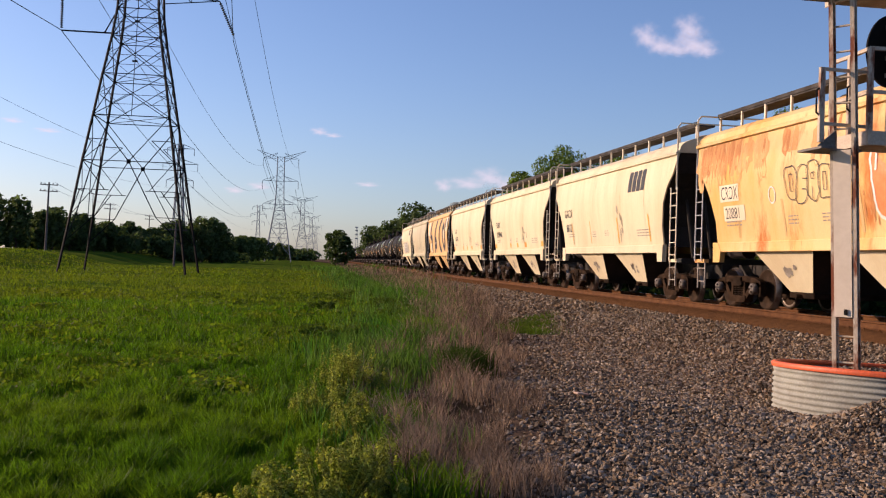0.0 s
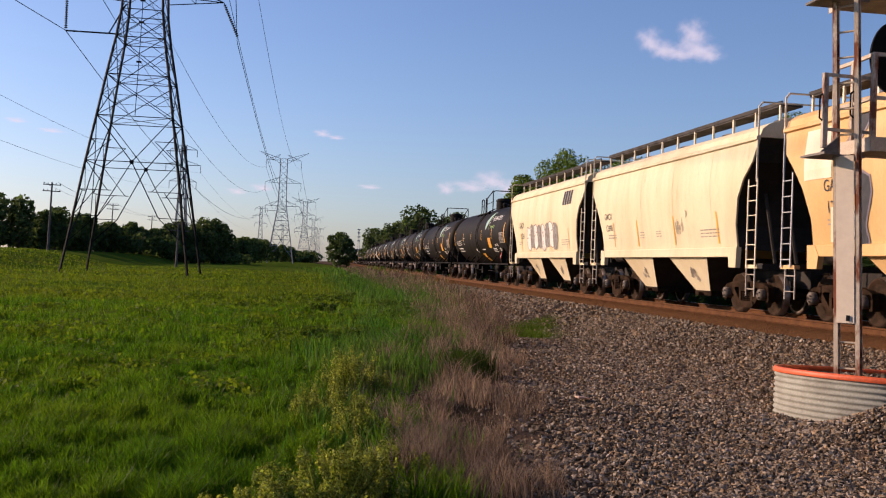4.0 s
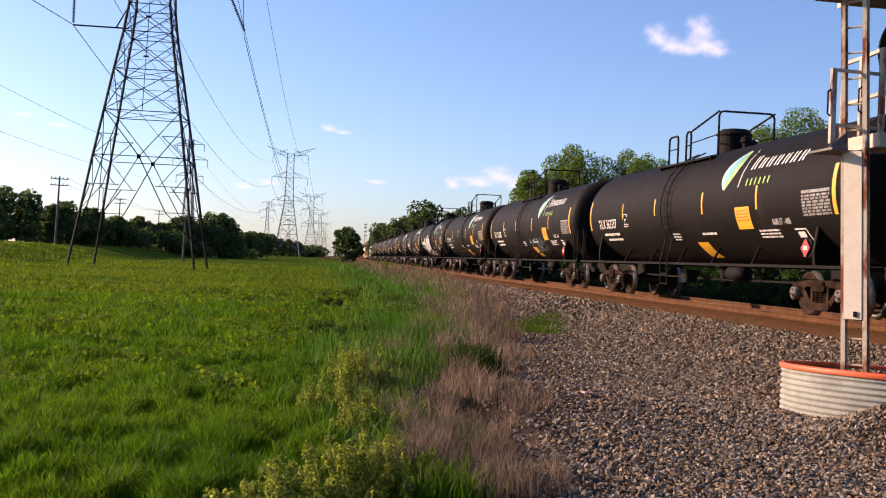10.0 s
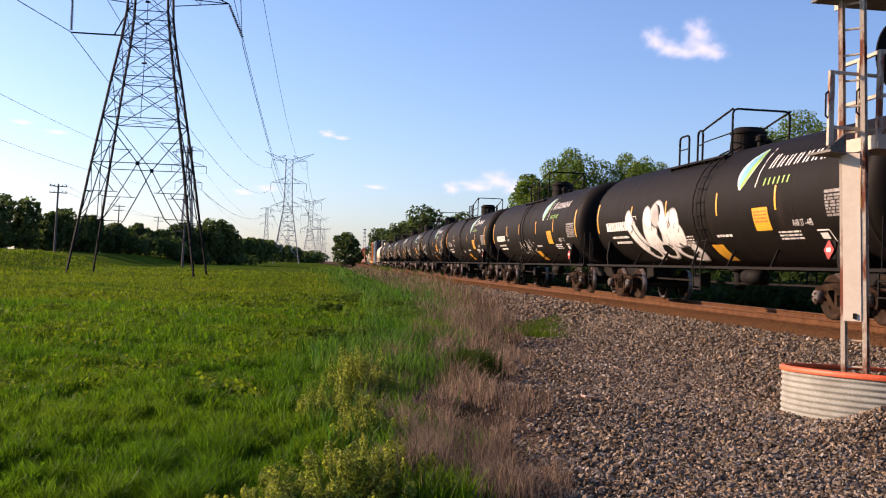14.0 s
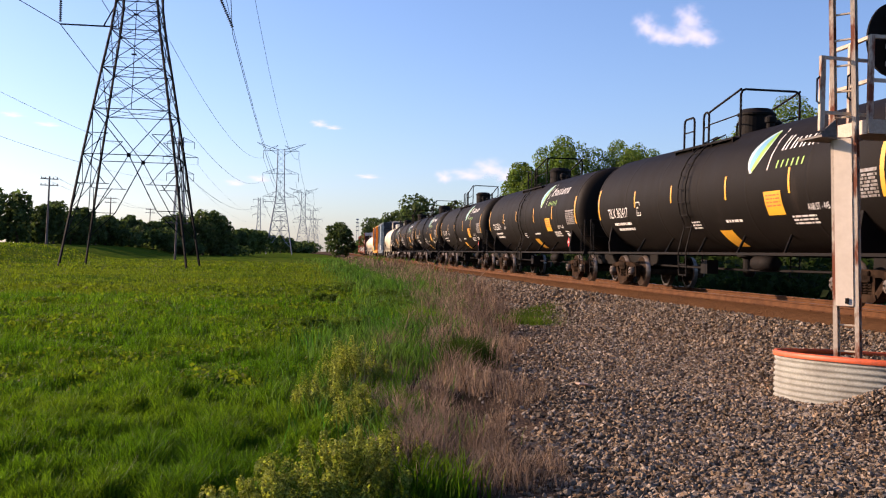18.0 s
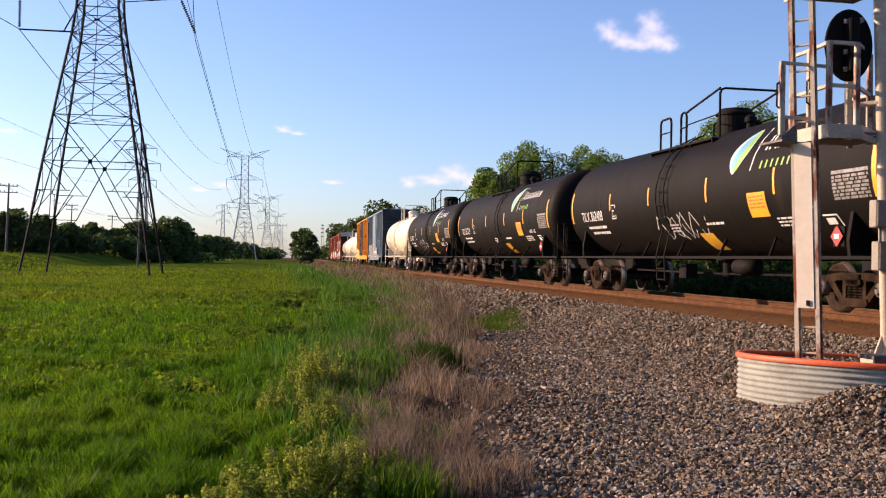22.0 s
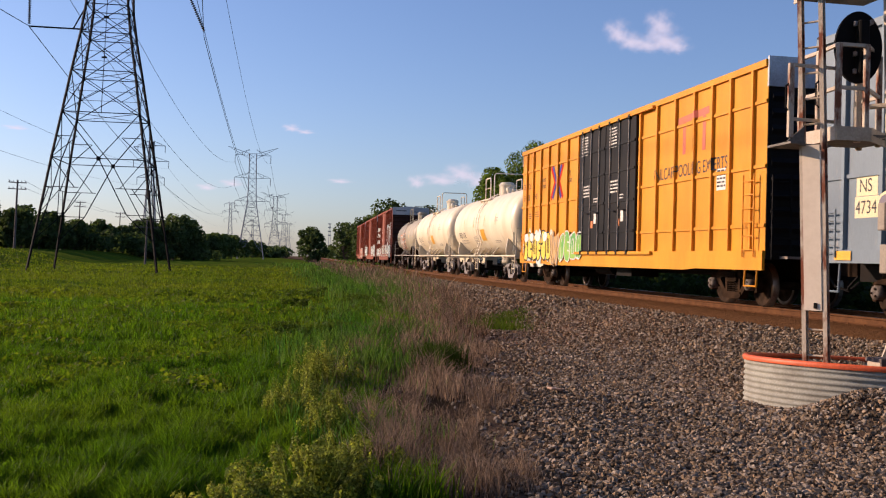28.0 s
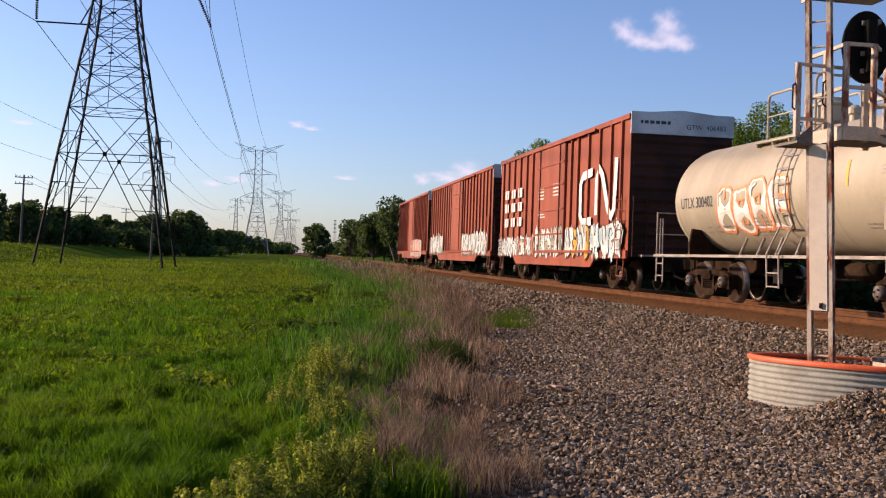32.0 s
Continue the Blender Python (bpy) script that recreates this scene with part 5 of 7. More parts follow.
    part("air_reservoir", bm, paint if paint != "white_tank" else "grey_tank", car, soft=True)
    bm = B()
    pipe(bm, [(-0.35, -half + 2.5, 0.66), (-0.35, 0.0, 0.62), (-0.35, half - 2.5, 0.66)], 0.03)
    box(bm, -0.95, -0.65, 0.6, 1.0, 0.5, 0.85)
    pipe(bm, [(-1.25, 3.2, 0.8), (-1.25, 3.2, 1.1)], 0.02)
    pipe(bm, [(-1.25, 0.2, 0.8), (-1.25, 0.2, 1.1)], 0.02)
    part("brake_rigging", bm, "black_iron", car)
    bm = B()
    lathe(bm, [(0.45, 0.10), (0.55, 0.16), (0.9, 0.16), (0.95, 0.3), (zc - radius + 0.04, 0.3)], "z", 16, Matrix.Translation((0, 0.2, 0)))
    part("outlet_valve", bm, paint, car)


def tank_top(car, radius, zc, paint, rail_paint, dome_y, dome_r, hoops, cross_y, sloped):
    """Manway housing and valves on the crown, a deck on each flank, and bent tube hoops with rounded shoulders."""
    top, low = zc + radius, zc + radius - 0.26
    bm = B()
    lathe(bm, [(top - 0.12, dome_r), (top + 0.42, dome_r), (top + 0.42, dome_r + 0.04), (top + 0.47, dome_r + 0.04), (top + 0.49, dome_r), (top + 0.54, dome_r * 0.9)], "z", 28, Matrix.Translation((0, dome_y, 0)))
    dome = part("manway_housing", bm, paint, car)
    bm = B()
    lathe(bm, [(top + 0.54, dome_r * 0.88), (top + 0.58, dome_r * 0.82), (top + 0.60, dome_r * 0.5)], "z", 24, Matrix.Translation((0, dome_y, 0)))
    part("lid", bm, paint, dome)
    bm = B()
    box(bm, -0.1, 0.1, dome_y + dome_r - 0.04, dome_y + dome_r + 0.12, top + 0.30, top + 0.50, bevel=0.01)
    part("hinge", bm, paint, dome)
    for k, d in enumerate((-0.75, -1.05)):
        bm = B()
        lathe(bm, [(top - 0.06, 0.10), (top + 0.10, 0.10), (top + 0.13, 0.14), (top + 0.18 + 0.06 * k, 0.14), (top + 0.24 + 0.06 * k, 0.06)], "z", 14, Matrix.Translation((0.15 * (1 - 2 * k), dome_y + d, 0)))
        part("safety_valve", bm, paint, car)

    def bend(p, q, high, name="hoop_rail", r=0.028):
        p, q = Vector(p), Vector(q)
        e = (q - p).normalized() * 0.12
        up = lambda v, z: Vector((v.x, v.y, z))
        bm = B()
        pipe(bm, [up(p, low), up(p, high - 0.12), up(p + e * 0.3, high - 0.035), up(p + e, high), up(q - e, high), up(q - e * 0.3, high - 0.035), up(q, high - 0.12), up(q, low)], r, 8)
        part(name, bm, rail_paint, car)

    back, front = cross_y - 0.15, max(y for _, y, _ in hoops) + 0.1
    for s in (-1, 1):
        bm = B()
        box(bm, s * 0.82 - 0.2, s * 0.82 + 0.2, back, front, low - 0.02, low + 0.02)
        deck = part("top_platform", bm, rail_paint, car)
        for y in np.linspace(back + 0.06, front - 0.06, 4):
            bm = B()
            box(bm, min(s * 0.6, s * 1.0), max(s * 0.6, s * 1.0), float(y) - 0.02, float(y) + 0.02, low - 0.09, low - 0.02)
            part("bracket", bm, rail_paint, deck)
        for y0, y1, h in hoops:
            bend((s * 0.76, y0, 0), (s * 0.76, y1, 0), top + h)
            bm = B()
            rod(bm, (s * 0.76, y0, top + h * 0.4), (s * 0.76, y1, top + h * 0.4), 0.018, 6)
            part("middle_rail", bm, rail_paint, car)
        if sloped:
            y0 = hoops[-1][0]
            bm = B()
            pipe(bm, [(s * 0.76, y0, top + hoops[-1][2] - 0.02), (s * 0.76, y0 - 0.25, top + hoops[-1][2] + 0.03), (s * 0.76, cross_y + 0.1, top + 0.93), (s * 0.76, cross_y, top + 0.95)], 0.028, 8)
            part("crash_rail", bm, rail_paint, car)
            bm = B()
            rod(bm, (s * 0.76, y0, top + 0.3), (s * 0.76, cross_y, top + 0.35), 0.018, 6)
            part("middle_rail", bm, rail_paint, car)
    bend((-0.76, cross_y, 0), (0.76, cross_y, 0), top + 0.95, "cross_rail")


def make_black_tank(ladder_y):
    car = thing("tank_car", "black railway tank car with yellow reflective stripes and white lettering", "tank car", "black tank cars")
    R, zc, half, reach = 1.52, 2.52, 8.57, 9.02
    bm = B()
    tank_shell(bm, half, R, zc)
    part("tank_shell", bm, "black", car, soft=True)
    tank_frame(car, half, reach, R, zc, "black_iron", 0.95, "black_iron", ladder_y)
    tank_top(car, R, zc, "black_iron", "black_iron", 0.0, 0.43, [(2.06, 2.74, 0.62), (1.12, 1.45, 0.64)], -0.72, True)
    for e in (-1, 1):
        make_truck(car, e * 6.65)
    put = round_side(R, zc)
    for u, v0, v1, w in ((-7.88, -0.48, 0.48, 0.11), (-4.51, -0.20, 0.26, 0.08), (-1.71, -0.20, 0.26, 0.08), (1.62, -0.28, 0.26, 0.08), (4.61, -0.28, 0.24, 0.08), (7.86, -0.52, 0.46, 0.13)):
        bm = B()
        quad(bm, put, u - w / 2, u + w / 2, v0, v1, 6)
        part("reflective_stripe", bm, "yellow_mark", car)
    rng = random.Random(3)
    bm = B()
    quad(bm, put, 3.50, 4.24, -0.72, -0.20, 6)
    part("notice_sticker", bm, "yellow_mark", car, "square yellow sticker")
    bm = B()
    bars(bm, lambda u, v: put(u, v) + Vector((-0.004, 0, 0)), 3.57, -0.27, 0.60, 0.30, 4, 0.4, rng)
    part("fine_print", bm, "pink_mark", car)
    bm = B()
    quad(bm, put, 0.72, 1.38, -1.62, -1.03, 6, -0.05)
    part("notice_sticker", bm, "yellow_mark", car, "yellow panel low on the tank")
    # data panel
    bm = B()
    quad(bm, put, 6.62, 7.70, -0.06, 0.0, 2)
    for r in range(7):
        bars(bm, put, 6.62, -0.09 - r * 0.063, 1.08, 0.05, 1, 0.9, rng)
    part("data_panel", bm, "cap", car, "pale panel of small print")["kind"] = "stuff"
    bm = B()
    words(bm, put, "AAR ST - 445", 5.2, -0.66, 0.2, 0.72)
    bars(bm, put, 4.45, -0.76, 0.95, 0.24, 3, 0.5, rng)
    bars(bm, put, 1.3, -0.76, 0.85, 0.08, 1, 0.8, rng)
    bars(bm, put, -0.7, -0.74, 0.5, 0.25, 3, 0.5, rng)
    bars(bm, put, -6.6, -0.62, 1.5, 0.10, 1, 0.8, rng)
    bars(bm, put, -6.4, -0.80, 1.4, 0.10, 1, 0.8, rng)
    part("stencilled_lettering", bm, "white_mark", car)["kind"] = "stuff"
    bm = B()
    stroke(bm, put, [(-4.42, -0.44), (-4.12, -0.44), (-4.12, -0.06), (-4.42, -0.06), (-4.42, -0.44)], 0.03)
    stroke(bm, put, [(-4.20, -0.22), (-4.34, -0.22), (-4.34, -0.37), (-4.20, -0.37)], 0.03)
    part("stencilled_symbol", bm, "white_mark", car)
    # emblem: a leaf of nested colours, a thin slash and two bars in place of the name
    for layer, (col, w, shift) in enumerate((("cyan_mark", 0.72, 0.0), ("green_mark", 0.52, 0.06), ("blue_mark", 0.30, -0.04))):
        bm = B()
        last = None
        for i in range(19):
            f = i / 18
            k = w * math.sin(math.pi * min(1, (i + 0.2) / 18.4)) ** 0.75
            u = 2.86 + shift + 0.10 * f + 0.30 * f * f
            off = Vector((-0.003 * layer, 0, 0))
            v = 0.24 + 0.03 * layer + (1.08 - 0.07 * layer) * f
            now = (bm.verts.new(put(u - k / 2, v) + off), bm.verts.new(put(u + k / 2, v) + off))
            if last:
                bm.faces.new((last[0], last[1], now[1], now[0]))
            last = now
        part("emblem_leaf", bm, col, car)
    bm = B()
    stroke(bm, put, [(3.62, 0.26), (3.66, 0.6), (3.68, 0.95), (3.68, 1.30)], 0.04)
    part("emblem_slash", bm, "white_mark", car)
    bm = B()
    for k in range(7):
        for d in (0.0, 0.14):
            quad(bm, put, 4.02 + k * 0.36 + d, 4.02 + k * 0.36 + d + 0.06, 0.66, 0.66 + (0.36 if k == 0 else 0.27), 4, 0.07)
    part("name_mark", bm, "white_mark", car, "white name shown as bars")["kind"] = "stuff"
    bm = B()
    for k in range(6):
        quad(bm, put, 4.0 + k * 0.21, 4.0 + k * 0.21 + 0.06, 0.27, 0.43, 2, 0.03)
    part("name_mark", bm, "green_mark", car, "green name shown as bars")["kind"] = "stuff"
    # red diamond placard in its holder
    bm = B()
    box(bm, -1.30, -1.27, -6.70, -6.36, 1.20, 1.56)
    holder = part("placard_holder", bm, "black_iron", car)
    bm = B()
    prism(bm, [(-6.53, 1.19), (-6.34, 1.38), (-6.53, 1.57), (-6.72, 1.38)], "x", -1.345, -1.335)
    part("placard", bm, "red_mark", holder, "red diamond warning placard")
    bm = B()
    quad(bm, flat_side(-1.35), 6.45, 6.61, 1.34, 1.42)
    part("placard_number", bm, "white_mark", holder)
    bm = B()
    stroke(bm, put, [(6.05, -0.78), (6.5, -0.78), (6.55, -1.05)], 0.035)
    quad(bm, put, 6.12, 6.4, -0.98, -0.84, 2)
    part("stencilled_symbol", bm, "white_mark", car)
    return car


NUMBERS = ["TILX 362405", "TILX 362297", "TILX 362324", "TILX 362337", "TILX 362400", "TILX 362295", "", "", "TILX 362346", "TILX 362417", "TILX 362311", "TILX 362389", "TILX 362408", "TILX 362312", "TILX 362317"]


def number_tank(car, text, seed):
    put = round_side(1.52, 2.52)
    bm = B()
    if text:
        words(bm, put, text, -6.98, -0.46, 0.42, 0.80)
    else:
        bars(bm, put, -6.98, -0.18, 2.0, 0.27, 1, 1.0, random.Random(seed))
    part("car_number", bm, "white_mark", car)


CARS = []  # (wagon, its place along the track at the start)
plain = {True: make_black_tank(-0.85), False: make_black_tank(0.55)}
for j in range(15):
    kind = j in (0, 1, 2, 5, 6, 13, 14)
    car = plain[kind] if j in (0, 3) else copy_thing(plain[kind], pose(0, 0, 0))
    CARS.append((car, 111.5 + 18.556 * j))
for j in range(15):
    number_tank(CARS[j][0], NUMBERS[j], j)
put_tank = round_side(1.52, 2.52, 0.012)
fat_letters(CARS[6][0], put_tank, [
    [(-4.75, -0.20), (-4.25, -0.75), (-3.75, -1.20), (-3.40, -1.15), (-3.30, -0.60), (-3.15, -0.15)],
    [(-2.55, -0.10), (-2.95, -0.55), (-2.75, -1.10), (-2.25, -1.15), (-1.95, -0.60), (-2.20, -0.05), (-2.55, -0.10)],
    [(-1.15, -0.30), (-1.55, -0.45), (-1.60, -1.00), (-1.15, -1.25), (-0.45, -1.28)], [(-1.50, -0.75), (-1.0, -0.70)]],
    [(0.72, "cap"), (0.62, "white_mark")], "large white painted graffiti")
fat_letters(CARS[6][0], round_side(1.52, 2.52, 0.022), [[(-4.55, -0.30), (-4.0, -0.85), (-3.6, -1.05)], [(-2.50, -0.45), (-2.45, -0.75)], [(-1.3, -0.95), (-0.6, -1.22)]], [(0.05, "black_mark")], "thin dark lines in the white graffiti")
CARS[6][0]["label"] = "black railway tank car with large white graffiti"
for j, u in ((4, 0.6), (12, -1.5), (14, -3.5), (7, -2.0)):
    bm = B()
    rng = random.Random(j)
    for k in range(3):
        x, z = u + k * 0.7, -0.9 + rng.uniform(-0.1, 0.2)
        stroke(bm, put_tank, [(x + 0.18 * s, z + 0.35 * math.sin(s * 1.4 + k)) for s in range(9)], 0.03)
    part("graffiti", bm, "cyan_mark" if j == 4 else "white_mark", CARS[j][0], "thin scrawled graffiti")


def make_light_tank(label, paint, half, reach, R, zc, number, stripes, ladder_y, dome_y, sticker=True, white=True, truck_y=None):
    car = thing("tank_car", label, "tank car")
    bm = B()
    tank_shell(bm, half, R, zc)
    part("tank_shell", bm, paint, car, soft=True)
    rail = "white_tank" if white else "grey_tank"
    tank_frame(car, half, reach, R, zc, "white_tank" if white else "truck_side", 1.0, rail if white else "hopper_iron", ladder_y)
    tank_top(car, R, zc, paint, "white_tank" if white else "grey_tank", dome_y, 0.36, [(dome_y + 0.15, dome_y + 1.25, 0.80)], dome_y - 0.65, False)
    for e in (-1, 1):
        make_truck(car, e * (truck_y or reach - 2.35), "cap" if white else "truck_side")
    put = round_side(R, zc)
    for u in stripes:
        bm = B()
        quad(bm, put, u - 0.04, u + 0.04, -0.1, 0.38, 6)
        part("reflective_stripe", bm, "yellow_mark", car)
    bm = B()
    words(bm, put, number, -half + (1.78 if white else 0.85), -0.58 if white else -0.22, 0.42 if white else 0.36, 0.72 if white else 0.85)
    part("car_number", bm, "dark_mark", car)
    rng = random.Random(int(half * 100))
    bm = B()
    bars(bm, put, -half + 1.9, -0.70, 1.7, 0.26, 2, 0.35, rng)
    bars(bm, put, ladder_y * -1 - 1.75, -0.55, 0.9, 0.5, 6, 0.4, rng)
    bars(bm, put, 2.6, -0.8, 1.1, 0.16, 2, 0.4, rng)
    bars(bm, put, 3.3, 0.2, 0.6, 0.2, 3, 0.35, rng)
    part("stencilled_lettering", bm, "hopper_iron", car)["kind"] = "stuff"
    if sticker:
        bm = B()
        quad(bm, put, 0.12, 1.0, -0.78, -0.24, 5)
        part("notice_sticker", bm, "yellow_mark", car, "square yellow sticker")
    return car


w0 = make_light_tank("short cream-white railway tank car with top rails", "white_tank", 6.9, 7.25, 1.48, 2.50, "SHQX 11115", (-3.94, -1.12, 1.29, 3.77), -0.5, 0.8, False)
w1 = make_light_tank("cream-white railway tank car with a yellow sticker", "white_tank", 6.9, 7.25, 1.48, 2.50, "SHQX 11130", (-3.71, -1.31, 1.1, 3.4), -0.1, 0.8)
w2 = make_light_tank("weathered white railway tank car with yellow sticker", "white_tank", 6.9, 7.25, 1.48, 2.50, "SHQX 11092", (-3.7, -1.25, 1.05, 3.4), 0.0, 0.8)
g0 = make_light_tank("dull beige railway tank car with orange graffiti", "grey_tank", 5.75, 6.25, 1.36, 2.42, "UTLX 300402", (2.3, 4.9), -0.3, 0.5, False, False)
sprayed(g0, round_side(1.36, 2.42, 0.012), -2.95, 0.2, -0.98, 0.30, ["white_mark"], "orange_mark", 9, label="white and orange bubble graffiti", heavy=1.3)
CARS += [(w0, 387.7), (w1, 442.45), (w2, 457.5), (g0, 471.6)]


# ---- covered hopper wagons: bulging sides whose ends follow the slope sheets ----
HOP_Z = [1.45, 2.0, 2.6, 3.0, 3.35, 3.87]
HOP_W = [1.45, 1.52, 1.60, 1.625, 1.605, 1.53]
HOP_Y = [4.87, 4.87, 5.09, 5.40, 5.78, 5.95]


def bulge(z):
    return float(np.interp(z, HOP_Z, HOP_W))


def hop_end(z):
    return float(np.interp(z, HOP_Z, HOP_Y))


def hop_side(lift=0.008):
    return lambda u, v: Vector((-bulge(v) - lift, -u, v))


def make_hopper(label, paint, marks, patches="yellow_mark"):
    car = thing("hopper_car", label, "hopper car", "covered hopper cars")
    L, top = 5.95, 3.87
    zs = [1.45, 1.7, 2.0, 2.3, 2.6, 2.8, 3.0, 3.18, 3.35, 3.48, 3.6, 3.74, 3.87]
    rng = random.Random(len(label) + len(marks[1][0]) * 7 + int(marks[1][0]))
    for s in (-1, 1):
        bm = B()
        grid = []
        for inner in (0.0, 0.04):
            rows = []
            for z in zs:
                e, w = hop_end(z), bulge(z) - inner
                rows.append([bm.verts.new((s * w, e * f, z)) for f in np.linspace(-1, 1, 9)])
            grid.append(rows)
        for k, rows in enumerate(grid):
            for a, b in zip(rows, rows[1:]):
                for i in range(8):
                    bm.faces.new((a[i], a[i + 1], b[i + 1], b[i]))
        for a, b, c, d in zip(grid[0], grid[0][1:], grid[1], grid[1][1:]):
            for i in (0, 8):
                bm.faces.new([bm.verts.new(v.co) for v in (a[i], b[i], d[i], c[i])])
        part("side_sheet", bm, paint, car, soft=True)
        for y in (-3.6, -1.2, 1.2, 3.6):
            bm = B()
            quad(bm, lambda u, v, s=s: Vector((s * (bulge(v) + 0.005), u, v)), y - 0.02, y + 0.02, 1.5, 3.8, 10)
            part("seam", bm, paint, car)
        bm = B()
        prism(bm, [(s * 1.53, top - 0.07), (s * 1.60, top - 0.05), (s * 1.60, top + 0.02), (s * 1.50, top + 0.06)], "y", -L, L)
        part("top_chord", bm, paint, car)
        bm = B()
        box(bm, s * 1.47 - 0.05, s * 1.47 + 0.05, -4.95, 4.95, 1.28, 1.50, bevel=0.012)
        part("side_sill", bm, paint, car)
        for e in (-1, 1):
            bm = B()
            prism(bm, [(e * 4.55, 1.3), (e * 4.60, 1.04), (e * 4.95, 1.04), (e * 4.98, 1.5), (e * 4.7, 1.5)], "x", s * 1.47 - 0.06, s * 1.47 + 0.06)
            part("jacking_pad", bm, paint, car)
            bm = B()
            box(bm, s * 1.47 - 0.06, s * 1.47 + 0.06, min(e * 5.45, e * 6.02), max(e * 5.45, e * 6.02), 1.03, 1.11)
            part("sill_step", bm, paint, car)
            bm = ladder_bm(s * 1.56, e * 5.96 - 0.02, e * 5.56, 1.06, 2.98, 6, 0.013)
            rod(bm, (s * 1.56, e * 5.94, 2.9), (s * 1.56, e * 5.94, top), 0.022, 6)
            part("ladder", bm, "roof_metal" if paint != "cream" else "white_tank", car)
            bm = ladder_bm(s * 1.5, e * 5.86, e * 5.46, 0.42, 1.05, 2, 0.014)
            part("step", bm, "hopper_iron", car)
            bm = B()
            for x in (0.5, 1.0):
                rod(bm, (s * x, e * 5.8, 1.15), (s * x, e * 5.25, 2.7), 0.04, 6)
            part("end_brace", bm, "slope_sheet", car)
    # slope sheets close the ends; near-black paint puts shade under the roof ledge
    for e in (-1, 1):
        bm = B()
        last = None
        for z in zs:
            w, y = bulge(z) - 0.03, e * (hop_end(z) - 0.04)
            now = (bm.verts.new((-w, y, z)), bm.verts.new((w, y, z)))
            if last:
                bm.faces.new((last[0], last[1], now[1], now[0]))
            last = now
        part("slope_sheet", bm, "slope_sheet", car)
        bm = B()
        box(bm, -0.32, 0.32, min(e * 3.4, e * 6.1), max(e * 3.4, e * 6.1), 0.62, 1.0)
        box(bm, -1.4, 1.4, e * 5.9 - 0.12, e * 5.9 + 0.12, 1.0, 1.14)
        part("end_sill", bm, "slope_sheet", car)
        bm = B()
        pipe(bm, [(-1.56, e * 5.95, top - 0.1), (-1.56, e * 5.95, top + 0.66), (-1.48, e * 5.95, top + 0.76), (1.48, e * 5.95, top + 0.76), (1.56, e * 5.95, top + 0.66), (1.56, e * 5.95, top - 0.1)], 0.02)
        part("end_grab_rail", bm, "white_tank", car)
        make_coupler(car, e * 6.0, e)
        make_truck(car, e * 4.55)
    bm = B()
    pts = []
    for i in range(13):
        w = math.pi * i / 12
        pts.append((-math.cos(w) * 1.53, top + 0.50 * math.sin(w) ** 0.75))
    prism(bm, pts, "y", -L - 0.02, L + 0.02)
    part("roof", bm, paint, car)
    # roof walk on posts
    for s in (-1, 1):
        for y in np.linspace(-L + 0.1, L - 0.1, 11):
            bm = B()
            box(bm, s * 1.02 - 0.022, s * 1.02 + 0.022, float(y) - 0.028, float(y) + 0.028, top + 0.34, top + 0.80)
            part("walkway_post", bm, "white_tank", car)
        bm = B()
        box(bm, s * 0.80 - 0.24, s * 0.80 + 0.24, -L, L, top + 0.70, top + 0.74)
        box(bm, s * 1.04 - 0.02, s * 1.04 + 0.02, -L, L, top + 0.74, top + 0.82)
        part("roof_walk", bm, "walk_grate", car)
    for y in np.linspace(-L + 1.6, L - 1.6, 4):
        bm = B()
        lathe(bm, [(top + 0.45, 0.34), (top + 0.60, 0.34), (top + 0.64, 0.38), (top + 0.68, 0.3)], "z", 16, Matrix.Translation((0, float(y), 0)))
        part("loading_hatch", bm, "hopper_iron", car)
    # discharge bays: sloping cream side plates; slope sheets fore and aft carry painted shade
    for e in (-1, 1):
        c = e * 1.85
        bm = B()
        up = [(-1.42, c - 1.25), (1.42, c - 1.25), (1.42, c + 1.25), (-1.42, c + 1.25)]
        lo = [(-0.95, c - 0.46), (0.95, c - 0.46), (0.95, c + 0.46), (-0.95, c + 0.46)]
        a = [bm.verts.new((x, y, 1.30)) for x, y in up]
        b = [bm.verts.new((x, y, 0.45)) for x, y in lo]
        for i in range(4):
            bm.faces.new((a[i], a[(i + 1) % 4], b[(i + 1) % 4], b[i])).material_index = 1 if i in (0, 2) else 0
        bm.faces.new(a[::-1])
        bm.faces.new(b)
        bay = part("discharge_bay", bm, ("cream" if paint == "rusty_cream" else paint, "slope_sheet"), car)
        bm = B()
        box(bm, -0.95, 0.95, c - 0.50, c + 0.50, 0.32, 0.45, bevel=0.015)
        rod(bm, (-1.08, c, 0.37), (1.08, c, 0.37), 0.04, 8)
        part("gate", bm, "grime", bay)
        bm = B()
        f = lambda u, v, c=c: Vector((-1.42 + (1.30 - v) * 0.553 - 0.010, c - u, v))
        for k in range(7):
            blob(bm, f, rng.uniform(-0.22, 0.22), rng.uniform(0.72, 0.98), rng.uniform(0.04, 0.1), rng.uniform(0.04, 0.1), 9, 0.3, 0.4, rng)
        part("grease_stain", bm, "hopper_iron", bay)
    bm = B()
    rod(bm, (-0.6, 5.0, 1.35), (-0.6, 5.8, 1.35), 0.2, 14)
    part("air_reservoir", bm, "slope_sheet", car)
    put = hop_side()
    bm = B()
    bars(bm, put, -4.25, 1.98, 0.75, 0.16, 2, 0.4, rng)
    bars(bm, put, 2.9, 1.95, 1.1, 0.24, 3, 0.35, rng)
    bars(bm, put, -1.4, 2.0, 0.4, 0.22, 3, 0.35, rng)
